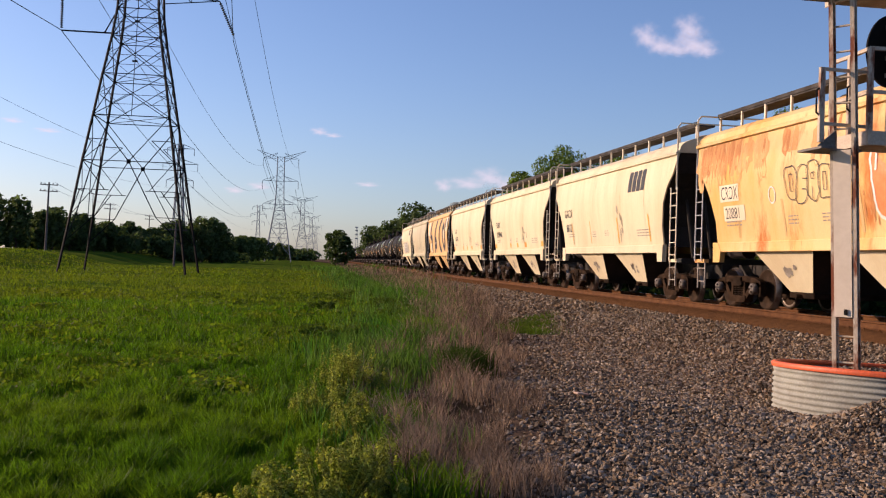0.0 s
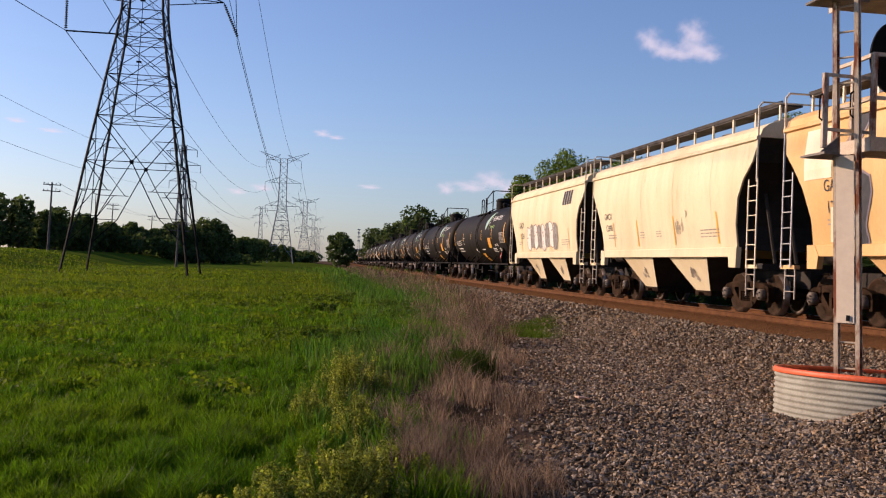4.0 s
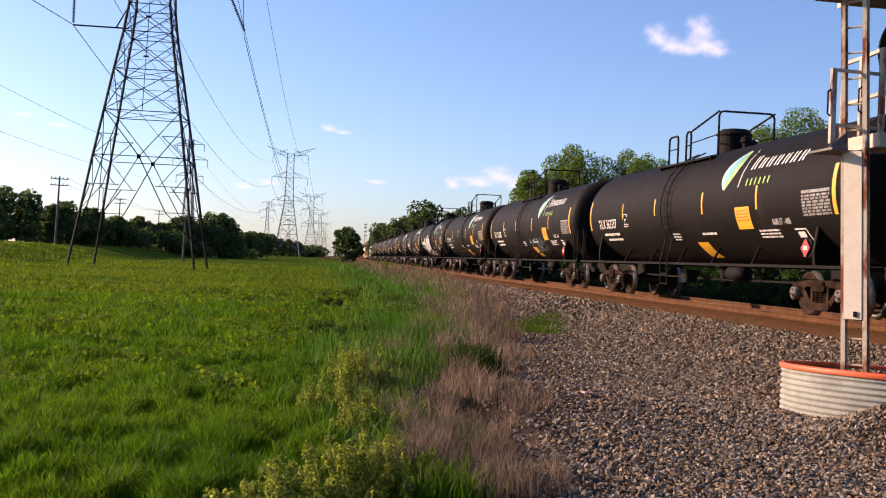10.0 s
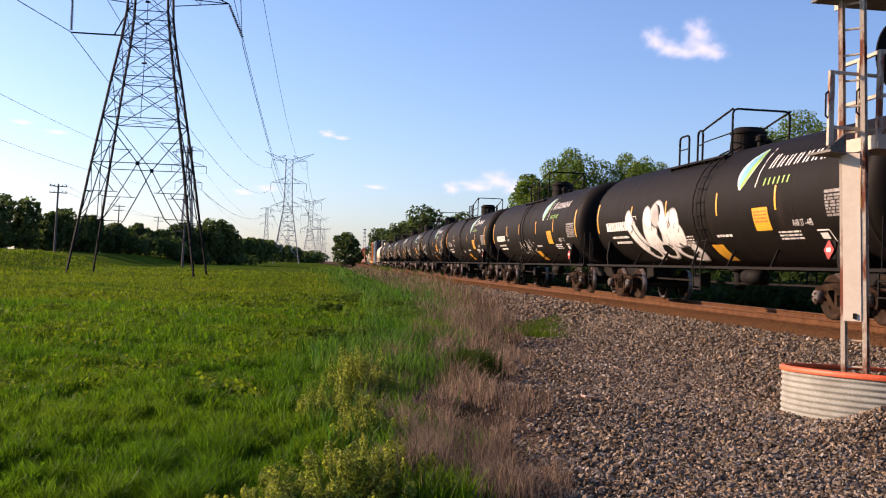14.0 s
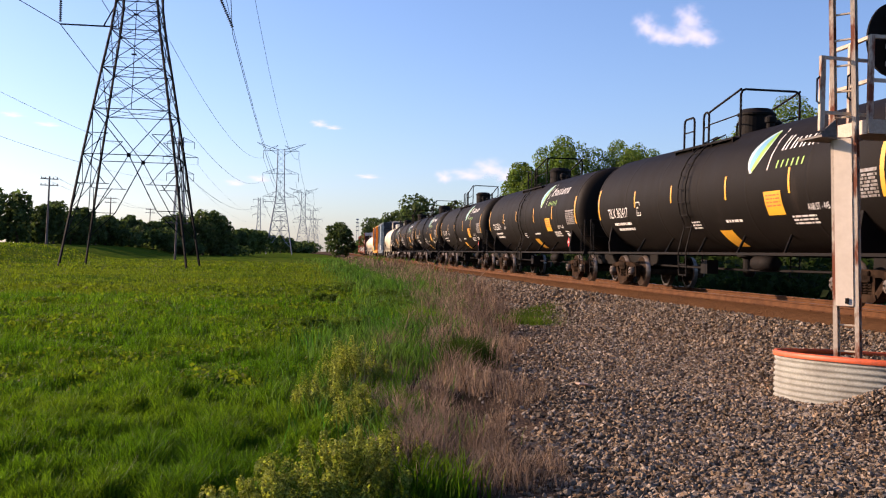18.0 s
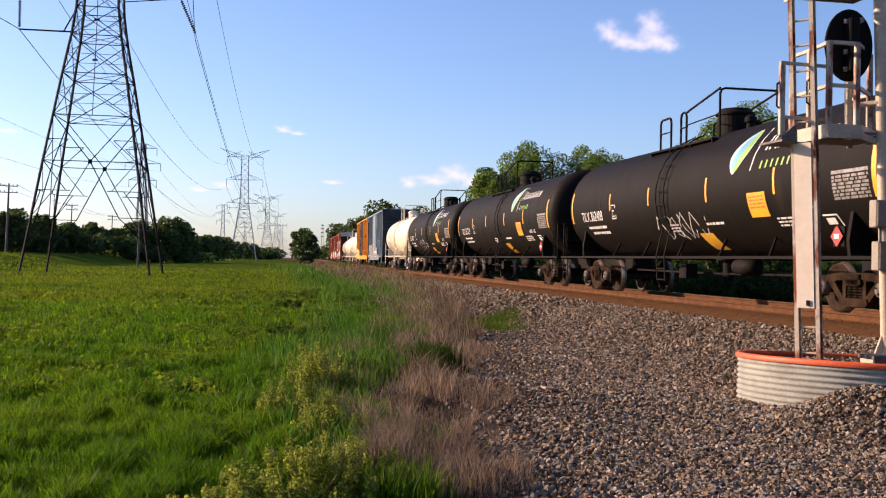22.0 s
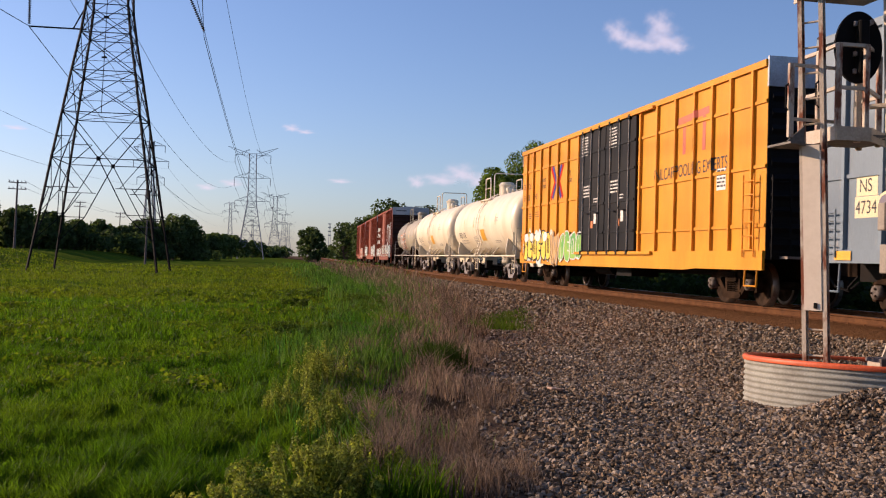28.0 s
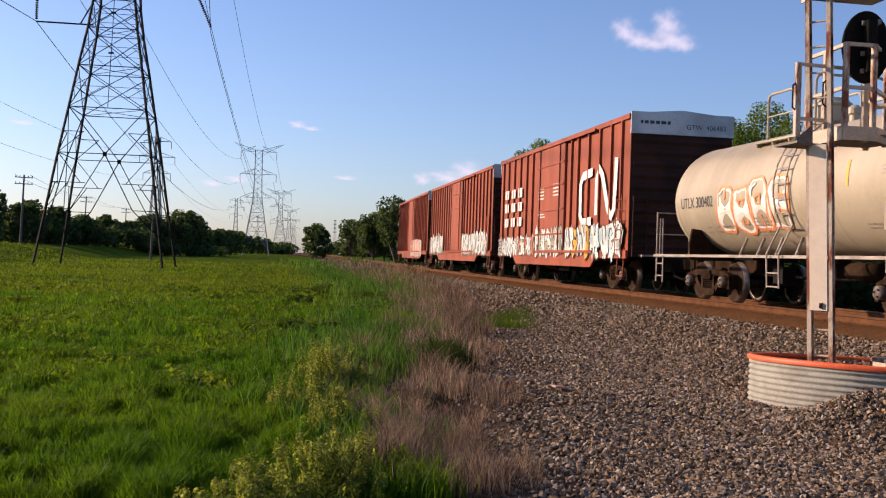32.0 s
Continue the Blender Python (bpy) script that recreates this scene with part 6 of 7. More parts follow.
    bars(bm, put, -0.1, 2.0, 0.4, 0.2, 3, 0.35, rng)
    part("stencilled_lettering", bm, "hopper_iron", car)["kind"] = "stuff"
    if patches == "orange_patch":
        for u, w in ((-4.80, 0.38), (-1.40, 0.26), (0.02, 0.28), (1.55, 0.34), (4.45, 0.38)):
            bm = B()
            quad(bm, put, u, u + w, 1.60, 1.80, 2)
            part("reflective_patch", bm, patches, car)
    else:
        for u in (-3.7, -1.6, 1.2, 3.9):
            bm = B()
            quad(bm, put, u, u + 0.08, 1.6, 2.35, 4, -0.06)
            part("reflective_stripe", bm, patches if rng.random() < 0.7 else "tan_cream", car)
    bm = B()
    for k in range(11):
        u, v = 1.5 + rng.gauss(0, 0.22), 2.1 + rng.gauss(0, 0.16)
        blob(bm, put, u, v, rng.uniform(0.02, 0.09), rng.uniform(0.04, 0.16), 8, 0.0, 0.5, rng)
    part("rust_stain", bm, "grey_tank" if paint == "cream" else "rust_streak", car)
    for text, u, v, size, narrow in marks:
        bm = B()
        words(bm, hop_side(0.011), text, u, v, size, narrow)
        part("car_number", bm, "dark_mark", car)
    return car


def slant_bars(car, u, v, h):
    """A company name shown as heavy leaning bars."""
    put = hop_side(0.011)
    for k in range(4):
        bm = B()
        x = u + k * h * 0.62
        quad(bm, put, x, x + h * 0.48, v, v + h, 4, h * 0.15)
        part("name_bar", bm, "dark_mark", car, "heavy slanted bar of a dark company name")


h0 = make_hopper("rust-stained cream covered hopper car with black graffiti", "rusty_cream", [("CRDX", -4.43, 2.47, 0.42, 0.72), ("20881", -4.28, 2.03, 0.36, 0.85)], "tan_cream")
for u0, u1, v0, v1 in ((-4.5, -3.55, 2.42, 2.80), (-4.36, -3.3, 1.98, 2.32)):
    bm = B()
    quad(bm, hop_side(0.009), u0, u1, v0, v1, 3)
    part("number_patch", bm, "white_tank", h0, "fresh pale patch behind the number")
rng = random.Random(15)
for col, count, lift, wide, tall in (("rust_wash", 34, 0.004, (0.20, 0.60), (0.2, 0.60)), ("rust_streak", 30, 0.006, (0.08, 0.30), (0.12, 0.50))):
    bm = B()
    for k in range(count):
        u = rng.choice((rng.uniform(-5.6, -2.4), rng.uniform(-5.6, -3.6), rng.uniform(-5.5, 5.3)))
        h = rng.uniform(*tall)
        blob(bm, hop_side(lift), u, 3.80 - h * rng.uniform(0.8, 1.0), rng.uniform(*wide) * 0.5, h, 17, rng.uniform(-0.1, 0.1), 0.3, rng)
    for v in bm.verts:
        if v.co.z > 3.84:
            v.co.z = 3.84
    part("rust_stain", bm, col, h0, "orange rust running down from the roof edge")["kind"] = "stuff"
sprayed(h0, hop_side(0.012), -1.38, 0.30, 2.2, 3.0, [], "dark_mark", 2, label="black outlined graffiti")
sprayed(h0, hop_side(0.012), 1.67, 4.3, 1.7, 3.3, ["orange_mark"], "white_mark", 12, label="orange sprayed graffiti")
bm = B()
stroke(bm, hop_side(0.012), [(-2.0 + 0.14 * math.cos(a), 2.45 + 0.17 * math.sin(a)) for a in np.linspace(0, 6.3, 14)], 0.03)
part("stencilled_symbol", bm, "white_mark", h0)
h1 = make_hopper("cream covered hopper car with dark slanted name", "cream", [("GACX", -4.5, 2.55, 0.40, 0.8), ("8612", -4.42, 2.05, 0.40, 0.85)])
slant_bars(h1, 2.3, 3.05, 0.58)
h2 = make_hopper("cream covered hopper car with dark numbers", "cream", [("FURX", -4.22, 2.56, 0.37, 1.0), ("808946", -4.15, 2.10, 0.37, 1.08)], "orange_patch")
h3 = make_hopper("cream covered hopper car with faint streaks", "cream", [("FURX", -4.08, 2.60, 0.34, 1.0), ("808942", -4.05, 2.14, 0.34, 1.08)], "orange_patch")
h4 = make_hopper("tan covered hopper car with huge dark graffiti", "tan_cream", [("GACX", -4.3, 2.5, 0.32, 0.9), ("12312", -4.25, 2.1, 0.32, 0.9)])
slant_bars(h4, 4.15, 3.12, 0.58)
pale = hop_side(0.012)
bm = B()
for u0, u1, v0, v1, lean in ((-5.0, -4.0, 2.75, 3.72, 0.0), (-1.75, -0.95, 1.75, 2.45, 0.25), (3.35, 4.0, 2.45, 3.25, 0.05), (-4.2, -3.3, 1.55, 2.2, 0.1), (4.55, 5.1, 2.9, 3.76, 0.1)):
    quad(bm, pale, u0, u1, v0, v1, 5, lean)
part("graffiti", bm, "white_tank", h4, "pale fill of the huge graffiti")["kind"] = "stuff"
fat_letters(h4, hop_side(0.016), [
    [(-3.05, 3.70), (-3.45, 3.10), (-3.60, 2.60), (-2.90, 2.58), (-3.15, 1.90), (-3.10, 1.55)],
    [(-0.10, 3.74), (-0.75, 3.10), (-1.35, 2.30), (-1.60, 1.60)], [(-1.25, 2.42), (-0.65, 2.40), (-0.65, 1.98), (-1.40, 1.95)],
    [(2.25, 3.74), (1.45, 3.20), (1.05, 2.40), (1.15, 1.90), (1.75, 1.62)],
    [(3.40, 3.35), (2.95, 2.90), (2.90, 2.15), (3.40, 1.80), (3.90, 2.15), (3.95, 2.95), (3.40, 3.35)]],
    [(0.40, "violet_grey"), (0.30, "dark_mark")], "huge dark graffiti letters")
h5 = make_hopper("cream covered hopper car with light dust", "cream", [("GACX", -4.5, 2.45, 0.28, 0.9), ("12340", -4.45, 2.1, 0.28, 0.9)])
h6 = make_hopper("cream covered hopper car with grey graffiti", "cream", [("GACX", -3.9, 2.55, 0.34, 0.9), ("12263", -3.85, 2.1, 0.34, 0.9)])
slant_bars(h6, 3.2, 3.2, 0.5)
sprayed(h6, hop_side(0.012), -2.55, 2.4, 1.6, 2.65, ["white_mark", "cap"], "hopper_iron", 21, label="grey and white bubble graffiti")
CARS += [(h, y) for h, y in zip((h0, h1, h2, h3, h4, h5, h6), (17.75, 30.9, 43.75, 57.2, 70.1, 83.15, 95.95))]


# ---- boxcars ----
def make_boxcar(label, paint, half, posts, door, beams, roof_z=5.02, end_paint="box_end", sill_mid=0.70, trucks=None, door_paint=None, split_door=True, end_band=True, sill_end=0.95):
    car = thing("boxcar", label, "boxcar")
    W = 1.50
    bm = B()
    box(bm, -W, W, -half, half, 1.05, roof_z)
    part("body", bm, paint, car)
    bm = B()
    pts = [(-W + 0.03, roof_z), (-W + 0.03, roof_z + 0.02), (0, roof_z + 0.15), (W - 0.03, roof_z + 0.02), (W - 0.03, roof_z)]
    prism(bm, pts, "y", -half - 0.02, half + 0.02)
    roof = part("roof", bm, "roof_metal", car, "ribbed galvanised roof")
    bm = B()
    for y in np.linspace(-half + 0.6, half - 0.6, int(half * 1.1)):
        prism(bm, [(-W + 0.06, roof_z + 0.02), (0, roof_z + 0.15), (W - 0.06, roof_z + 0.02), (W - 0.06, roof_z + 0.04), (0, roof_z + 0.18), (-W + 0.06, roof_z + 0.04)], "y", float(y) - 0.05, float(y) + 0.05)
    part("roof_rib", bm, "roof_metal", roof)
    for s in (-1, 1):
        x0, x1 = sorted((s * W, s * (W + 0.06)))
        bm = B()
        box(bm, x0, x1, -half, half, roof_z - 0.14, roof_z)
        part("top_chord", bm, paint, car)
        bm = B()
        prism(bm, [(-half, 1.18), (-half, sill_end), (-half * 0.66, sill_end), (-half * 0.60, sill_mid), (half * 0.60, sill_mid), (half * 0.66, sill_end), (half, sill_end), (half, 1.18)], "x", x0, x1)
        part("side_sill", bm, paint, car)
        mesh = None
        for y in posts:
            if mesh is None:
                bm = B()
                prism(bm, [(0.0, -0.05), (s * 0.075, -0.045), (s * 0.075, 0.045), (0.0, 0.05)], "z", 1.18, roof_z - 0.14)
                ob = part("side_post", bm, paint, car, "", pose(s * W, y, 0))
                mesh = ob.data
            else:
                part("side_post", mesh, None, car, "", pose(s * W, y, 0))
        for z in beams:
            edges = sorted([-half, *door, half])
            for a, b in ((edges[0], edges[1]), (edges[2], edges[3])):
                bm = B()
                x0b, x1b = sorted((s * W, s * (W + 0.035)))
                box(bm, x0b, x1b, a, b, z - 0.035, z + 0.035)
                part("side_rail", bm, paint, car)
        # doors with their locking bars
        d0, d1 = door
        leaves = [(d0, (d0 + d1) / 2), ((d0 + d1) / 2, d1)] if split_door else [(d0, d1)]
        for a, b in leaves:
            bm = B()
            xa, xb = sorted((s * W, s * (W + 0.085)))
            box(bm, xa, xb, a + 0.03, b - 0.03, 1.20, roof_z - 0.18, bevel=0.015)
            leaf = part("door", bm, door_paint or paint, car)
            bm = B()
            xo = s * (W + 0.11)
            for f in (0.2, 0.5, 0.8) if split_door else (0.15, 0.85):
                y = a + (b - a) * f
                rod(bm, (xo, y, 1.18), (xo, y, roof_z - 0.2), 0.022, 6)
            part("locking_bar", bm, "hopper_iron" if door_paint else paint, leaf)
            bm = B()
            for z in (1.75, 2.6, 3.45, 4.2):
                box(bm, min(s * (W + 0.085), xo), max(s * (W + 0.085), xo), a + 0.06, b - 0.06, z - 0.03, z + 0.03)
            part("door_rib", bm, door_paint or paint, leaf)
        xa, xb = sorted((s * (W + 0.06), s * (W + 0.14)))
        for z0, z1 in ((1.10, 1.18), (roof_z - 0.17, roof_z - 0.10)):
            bm = B()
            box(bm, xa, xb, d0 - (d1 - d0) * (0.9 if not split_door else 0.25), d1 + 0.2, z0, z1)
            part("door_track", bm, paint, car)
        for e in (-1, 1):
            bm = ladder_bm(s * (W + 0.10), e * (half - 0.55) - 0.24, e * (half - 0.55) + 0.24, 1.05, 2.75 if e < 0 else 1.9, 6, 0.016)
            part("ladder", bm, paint, car)
            bm = B()
            y = e * (half - 0.55)
            pipe(bm, [(s * W, y - 0.26, 1.0), (s * (W + 0.02), y - 0.26, 0.45), (s * (W + 0.02), y + 0.26, 0.45), (s * W, y + 0.26, 1.0)], 0.02)
            part("step", bm, paint, car)
    for e in (-1, 1):
        bm = B()
        y0, y1 = sorted((e * half, e * (half + 0.012)))
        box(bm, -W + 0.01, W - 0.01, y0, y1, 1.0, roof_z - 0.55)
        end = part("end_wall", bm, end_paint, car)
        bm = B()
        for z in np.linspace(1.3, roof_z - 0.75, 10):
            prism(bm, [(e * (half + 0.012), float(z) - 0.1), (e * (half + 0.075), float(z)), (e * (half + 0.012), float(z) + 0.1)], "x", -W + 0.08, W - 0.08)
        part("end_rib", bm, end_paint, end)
        bm = B()
        y0, y1 = sorted((e * half, e * (half + 0.06)))
        box(bm, -W - 0.02, W + 0.02, y0, y1, roof_z - 0.55, roof_z + 0.06)
        part("end_cap", bm, "roof_metal" if end_band else end_paint, car)
        bm = ladder_bm(0, -0.2, 0.2, 1.0, 2.7, 6, 0.016)
        ob = part("end_ladder", bm, end_paint, car, "", pose(-1.2, e * (half + 0.1), 0, 0, 0, 90))
        bm = B()
        box(bm, -0.35, 0.35, min(e * (half - 3), e * (half + 0.35)), max(e * (half - 3), e * (half + 0.35)), 0.62, 1.02)
        part("draft_sill", bm, "black_iron", car)
        make_coupler(car, e * (half + 0.2), e)
        make_truck(car, e * (trucks or half - 2.2))
        bm = B()
        box(bm, -1.2, 1.2, e * (half + 0.2) - 0.15, e * (half + 0.2) + 0.15, 1.02, 1.07)
        part("crossover_board", bm, "hopper_iron", car)
    bm = B()
    box(bm, -0.35, 0.35, -half + 2, half - 2, 0.62, 0.85)
    box(bm, -1.2, -0.4, -1.4, -0.2, 0.5, 1.0)
    rod(bm, (-0.9, 0.6, 0.72), (-0.9, 2.0, 0.72), 0.22, 14)
    part("centre_sill", bm, "black_iron", car)
    return car


# The black end paint stands in for shade on this car's end walls.
yb = make_boxcar("tall bright yellow boxcar with black double doors", "yellow_box", 9.55,
                 [-9.0, -8.0, -7.1, -6.15, -5.05, -3.9, -2.75, 2.55, 3.7, 4.8, 5.9, 6.9, 7.9, 8.8], (-2.55, 2.35), (1.69, 2.89, 4.2), 5.03, "door_black", 0.74, 7.3, "door_black", sill_end=0.78)
py = flat_side(-1.505)
on_posts = lambda u, v: Vector((-1.505 - (0.077 if any(abs(-u - q) < 0.06 for q in (-3.9, -5.05, -6.15, -7.1, -8.0, -9.0)) else 0.0), -u, v))
rng = random.Random(8)
for d in (-1, 1):
    side = flat_side(-1.598)
    for z in (1.16, 4.86):
        for f in (0.45, 1.2, 2.0):
            bm = B()
            y = -0.1 + d * f
            box(bm, -1.655, -1.60, y - 0.07, y + 0.07, z - 0.06, z + 0.06, bevel=0.01)
            part("bar_keeper", bm, "door_black", yb)
    for f in (0.75, 1.55):
        bm = B()
        y = -0.1 + d * f
        pipe(bm, [(-1.62, y - 0.28, 2.32), (-1.66, y - 0.24, 2.32), (-1.66, y + 0.24, 2.40), (-1.62, y + 0.28, 2.40)], 0.022)
        part("lock_handle", bm, "door_black", yb)
    for col, u0, v0, w, h, label in (("white_mark", 0.35 + d * 1.15, 2.02, 0.20, 0.30, "small white door notice"), ("orange_mark", 0.08 + d * 1.15, 1.90, 0.18, 0.20, "small orange door notice")):
        bm = B()
        quad(bm, side, u0, u0 + w, v0, v0 + h)
        part("notice_sticker", bm, col, yb, label)
    bm = B()
    bars(bm, side, 0.2 + d * 1.05, 2.78, 0.42, 0.26, 3, 0.35, rng)
    part("stencilled_lettering", bm, "white_mark", yb)["kind"] = "stuff"
bm = B()
for k, (a, b) in enumerate(((-2.2, 4.55), (-2.0, 3.4), (0.35, 4.55), (0.5, 3.3))):
    bars(bm, flat_side(-1.598), a + 0.1, 4.72 if k % 2 == 0 else 3.2, 0.62, 0.62 if k % 2 == 0 else 0.4, 7 if k % 2 == 0 else 4, 0.4, rng)
part("stencilled_lettering", bm, "white_mark", yb)["kind"] = "stuff"
bm = B()
for p in ([(5.12, 4.32), (6.85, 4.40)], [(5.5, 3.5), (5.5, 4.3)], [(6.05, 3.5), (6.05, 4.3)], [(6.6, 3.5), (6.6, 4.3)]):
    stroke(bm, on_posts, [(p[0][0] + (p[1][0] - p[0][0]) * f / 24, p[0][1] + (p[1][1] - p[0][1]) * f / 24) for f in range(25)], 0.17)
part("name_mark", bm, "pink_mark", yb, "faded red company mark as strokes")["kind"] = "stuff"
bm = B()
words(bm, on_posts, "RAILCAR POOLING EXPERTS", 3.62, 2.98, 0.42, 0.78)
part("painted_slogan", bm, "dark_mark", yb, "dark painted slogan")
for layer, (col, out) in enumerate((("emblem_red", 0.20), ("emblem_blue", 0.0))):
    bm = B()
    for d in (-1, 1):
        pts = [(d * (0.50 + out - 0.45 * f / 6), 0.56 - (0.56 - (0.02 if out else 0.0)) * f / 6) for f in range(7)] + [(d * (0.05 + out + 0.45 * f / 6), -0.56 * f / 6) for f in range(1, 7)]
        stroke(bm, lambda u, v, layer=layer: on_posts(u, v) + Vector((-0.003 * layer, 0, 0)), [(-5.0 + x, 3.58 + z) for x, z in pts], 0.17)
    part("painted_emblem", bm, col, yb, "crossed blue and red chevrons")
for text, u, v, size in (("TB", -9.40, 3.55, 0.30), ("OX", -8.72, 3.55, 0.30), ("63", -9.40, 3.13, 0.30), ("20", -8.72, 3.13, 0.30), ("43", -7.75, 3.13, 0.30), ("next", -6.84, 3.70, 0.26), ("load", -6.80, 3.46, 0.26), ("any", -3.75, 3.74, 0.26), ("road", -3.75, 3.48, 0.26)):
    bm = B()
    words(bm, py, text, u, v, size, 0.9)
    part("painted_text", bm, "dark_mark", yb)
bm = B()
bars(bm, py, -8.6, 2.62, 0.6, 0.24, 3, 0.3, rng)
bars(bm, py, -7.7, 2.66, 0.5, 0.24, 3, 0.3, rng)
part("stencilled_lettering", bm, "dark_mark", yb)["kind"] = "stuff"
bm = B()
quad(bm, py, 7.30, 7.75, 2.52, 3.0)
part("data_panel", bm, "white_mark", yb)
bm = B()
bars(bm, flat_side(-1.508), 7.33, 2.97, 0.4, 0.42, 5, 0.5, rng)
part("fine_print", bm, "dark_mark", yb)
bm = B()
for k in range(10):
    blob(bm, flat_side(-1.585), -8.6 + k * 0.36, 1.4 + rng.uniform(-0.1, 0.1), rng.uniform(0.3, 0.45), rng.uniform(0.45, 0.66), 15, 0.1, 0.2, rng)
part("graffiti_cloud", bm, "cyan_mark", yb)["kind"] = "stuff"
sprayed(yb, flat_side(-1.59), -8.87, -5.35, 0.88, 1.92, ["lemon_mark"], "black_mark", 31, label="yellow bubble graffiti with black outlines", heavy=1.4)
bm = B()
for u, r in ((-8.5, 0.3), (-7.75, 0.28), (-6.95, 0.36), (-6.0, 0.26)):
    blob(bm, flat_side(-1.606), u, 1.72, r, 0.16, 14, 0.1, 0.15, rng)
part("graffiti_shine", bm, "white_mark", yb)["kind"] = "stuff"
tag_letters(yb, flat_side(-1.59), -5.3, -4.4, 0.72, 1.85, ["tan_cream"], "hopper_iron", 33, "tan and brown graffiti", "tan_cream")
sprayed(yb, flat_side(-1.59), -4.35, -1.9, 0.84, 1.88, ["lime_mark"], "white_mark", 32, label="green graffiti with white outlines")
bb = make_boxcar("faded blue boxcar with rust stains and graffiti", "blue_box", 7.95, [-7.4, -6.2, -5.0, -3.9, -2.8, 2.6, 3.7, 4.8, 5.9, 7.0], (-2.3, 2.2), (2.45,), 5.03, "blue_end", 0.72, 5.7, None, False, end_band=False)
pb = flat_side(-1.505)
for u0, u1, v0, v1 in ((-6.68, -6.08, 2.09, 2.45), (-6.72, -5.99, 1.72, 2.08), (-5.82, -5.42, 1.72, 2.08)):
    bm = B()
    quad(bm, pb, u0, u1, v0, v1)
    part("number_panel", bm, "cream_line", bb, "pale cream number panel")
for text, u, v in (("NS", -6.60, 2.16), ("4734", -6.70, 1.79), ("34", -5.80, 1.79)):
    bm = B()
    words(bm, flat_side(-1.508), text, u, v, 0.32, 0.95)
    part("car_number", bm, "dark_mark", bb)
fat_letters(bb, flat_side(-1.59), [
    [(-5.75, 1.90), (-5.25, 1.98), (-4.85, 1.88)], [(-5.35, 1.85), (-5.45, 1.30), (-5.30, 0.90)],
    [(-4.05, 1.98), (-4.55, 1.85), (-4.60, 1.35), (-4.50, 0.92), (-3.95, 0.95)], [(-4.50, 1.42), (-4.05, 1.45)],
    [(-3.60, 0.90), (-3.40, 1.60), (-3.05, 2.0), (-2.85, 1.50), (-2.75, 0.90)], [(-3.35, 1.32), (-2.95, 1.34)],
    [(-2.30, 0.90), (-2.35, 1.50), (-2.15, 2.0), (-1.80, 1.40), (-1.45, 2.02), (-1.25, 1.50), (-1.30, 0.92)],
    [(-0.25, 1.98), (-0.80, 1.95), (-0.85, 1.55), (-0.30, 1.35), (-0.35, 0.98), (-0.90, 0.92)]],
    [(0.44, "cream_line"), (0.34, "violet_grey"), (0.10, "cap")], "grey and violet graffiti with cream outlines")
bm = B()
for u, v, a, b in ((-6.6, 3.9, 0.12, 0.35), (-5.5, 3.6, 0.2, 0.6), (-4.4, 4.1, 0.15, 0.3), (-4.2, 2.62, 0.3, 0.06), (3.2, 3.8, 0.15, 0.5), (6.2, 3.4, 0.2, 0.4)):
    blob(bm, pb, u, v, a, b, 15, 0.0, 0.35, rng)
part("rust_stain", bm, "rust_haze", bb, "pale rust stains on the side panels")["kind"] = "stuff"
tag_letters(bb, flat_side(-1.60), 0.2, 3.6, 0.9, 1.9, ["white_mark", "cyan_mark"], "black_mark", 42, "pale block graffiti")
for u in (-7.2, -4.4, -2.0, 2.2):
    bm = B()
    quad(bm, flat_side(-1.58), u, u + 0.5, 1.0, 1.16)
    part("reflective_stripe", bm, "yellow_mark", bb)
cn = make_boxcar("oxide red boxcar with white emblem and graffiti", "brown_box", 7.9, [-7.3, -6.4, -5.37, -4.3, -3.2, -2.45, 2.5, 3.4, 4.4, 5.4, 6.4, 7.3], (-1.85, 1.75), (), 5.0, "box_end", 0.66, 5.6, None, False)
pc = flat_side(-1.568)
bm = B()
stroke(bm, pc, [(4.78, 3.60), (3.85, 3.52), (3.62, 3.3), (3.62, 2.30), (3.85, 2.05), (4.75, 2.08)], 0.27)
stroke(bm, pc, [(5.2, 2.25), (5.2, 3.35), (5.45, 3.65), (5.75, 3.40), (6.3, 2.40), (6.6, 2.15), (6.85, 2.4), (6.95, 3.85)], 0.27)
part("painted_emblem", bm, "white_mark", cn, "large white ribbon-like emblem")
for r, v in enumerate((3.65, 3.1, 2.5)):
    for k in range(3):
        bm = B()
        quad(bm, pc, -6.8 + k * 1.1, -6.8 + k * 1.1 + 0.62, v - 0.36, v, 1, 0.0)
        part("name_bar", bm, "white_mark", cn, "white bar of a painted name")
bm = B()
bars(bm, flat_side(-1.59), -1.4, 3.45, 0.7, 0.5, 4, 0.4, rng)
bars(bm, flat_side(-1.59), 0.5, 3.5, 0.8, 0.5, 4, 0.4, rng)
bars(bm, flat_side(-1.59), -1.4, 2.6, 0.9, 0.3, 3, 0.4, rng)
part("stencilled_lettering", bm, "white_mark", cn)
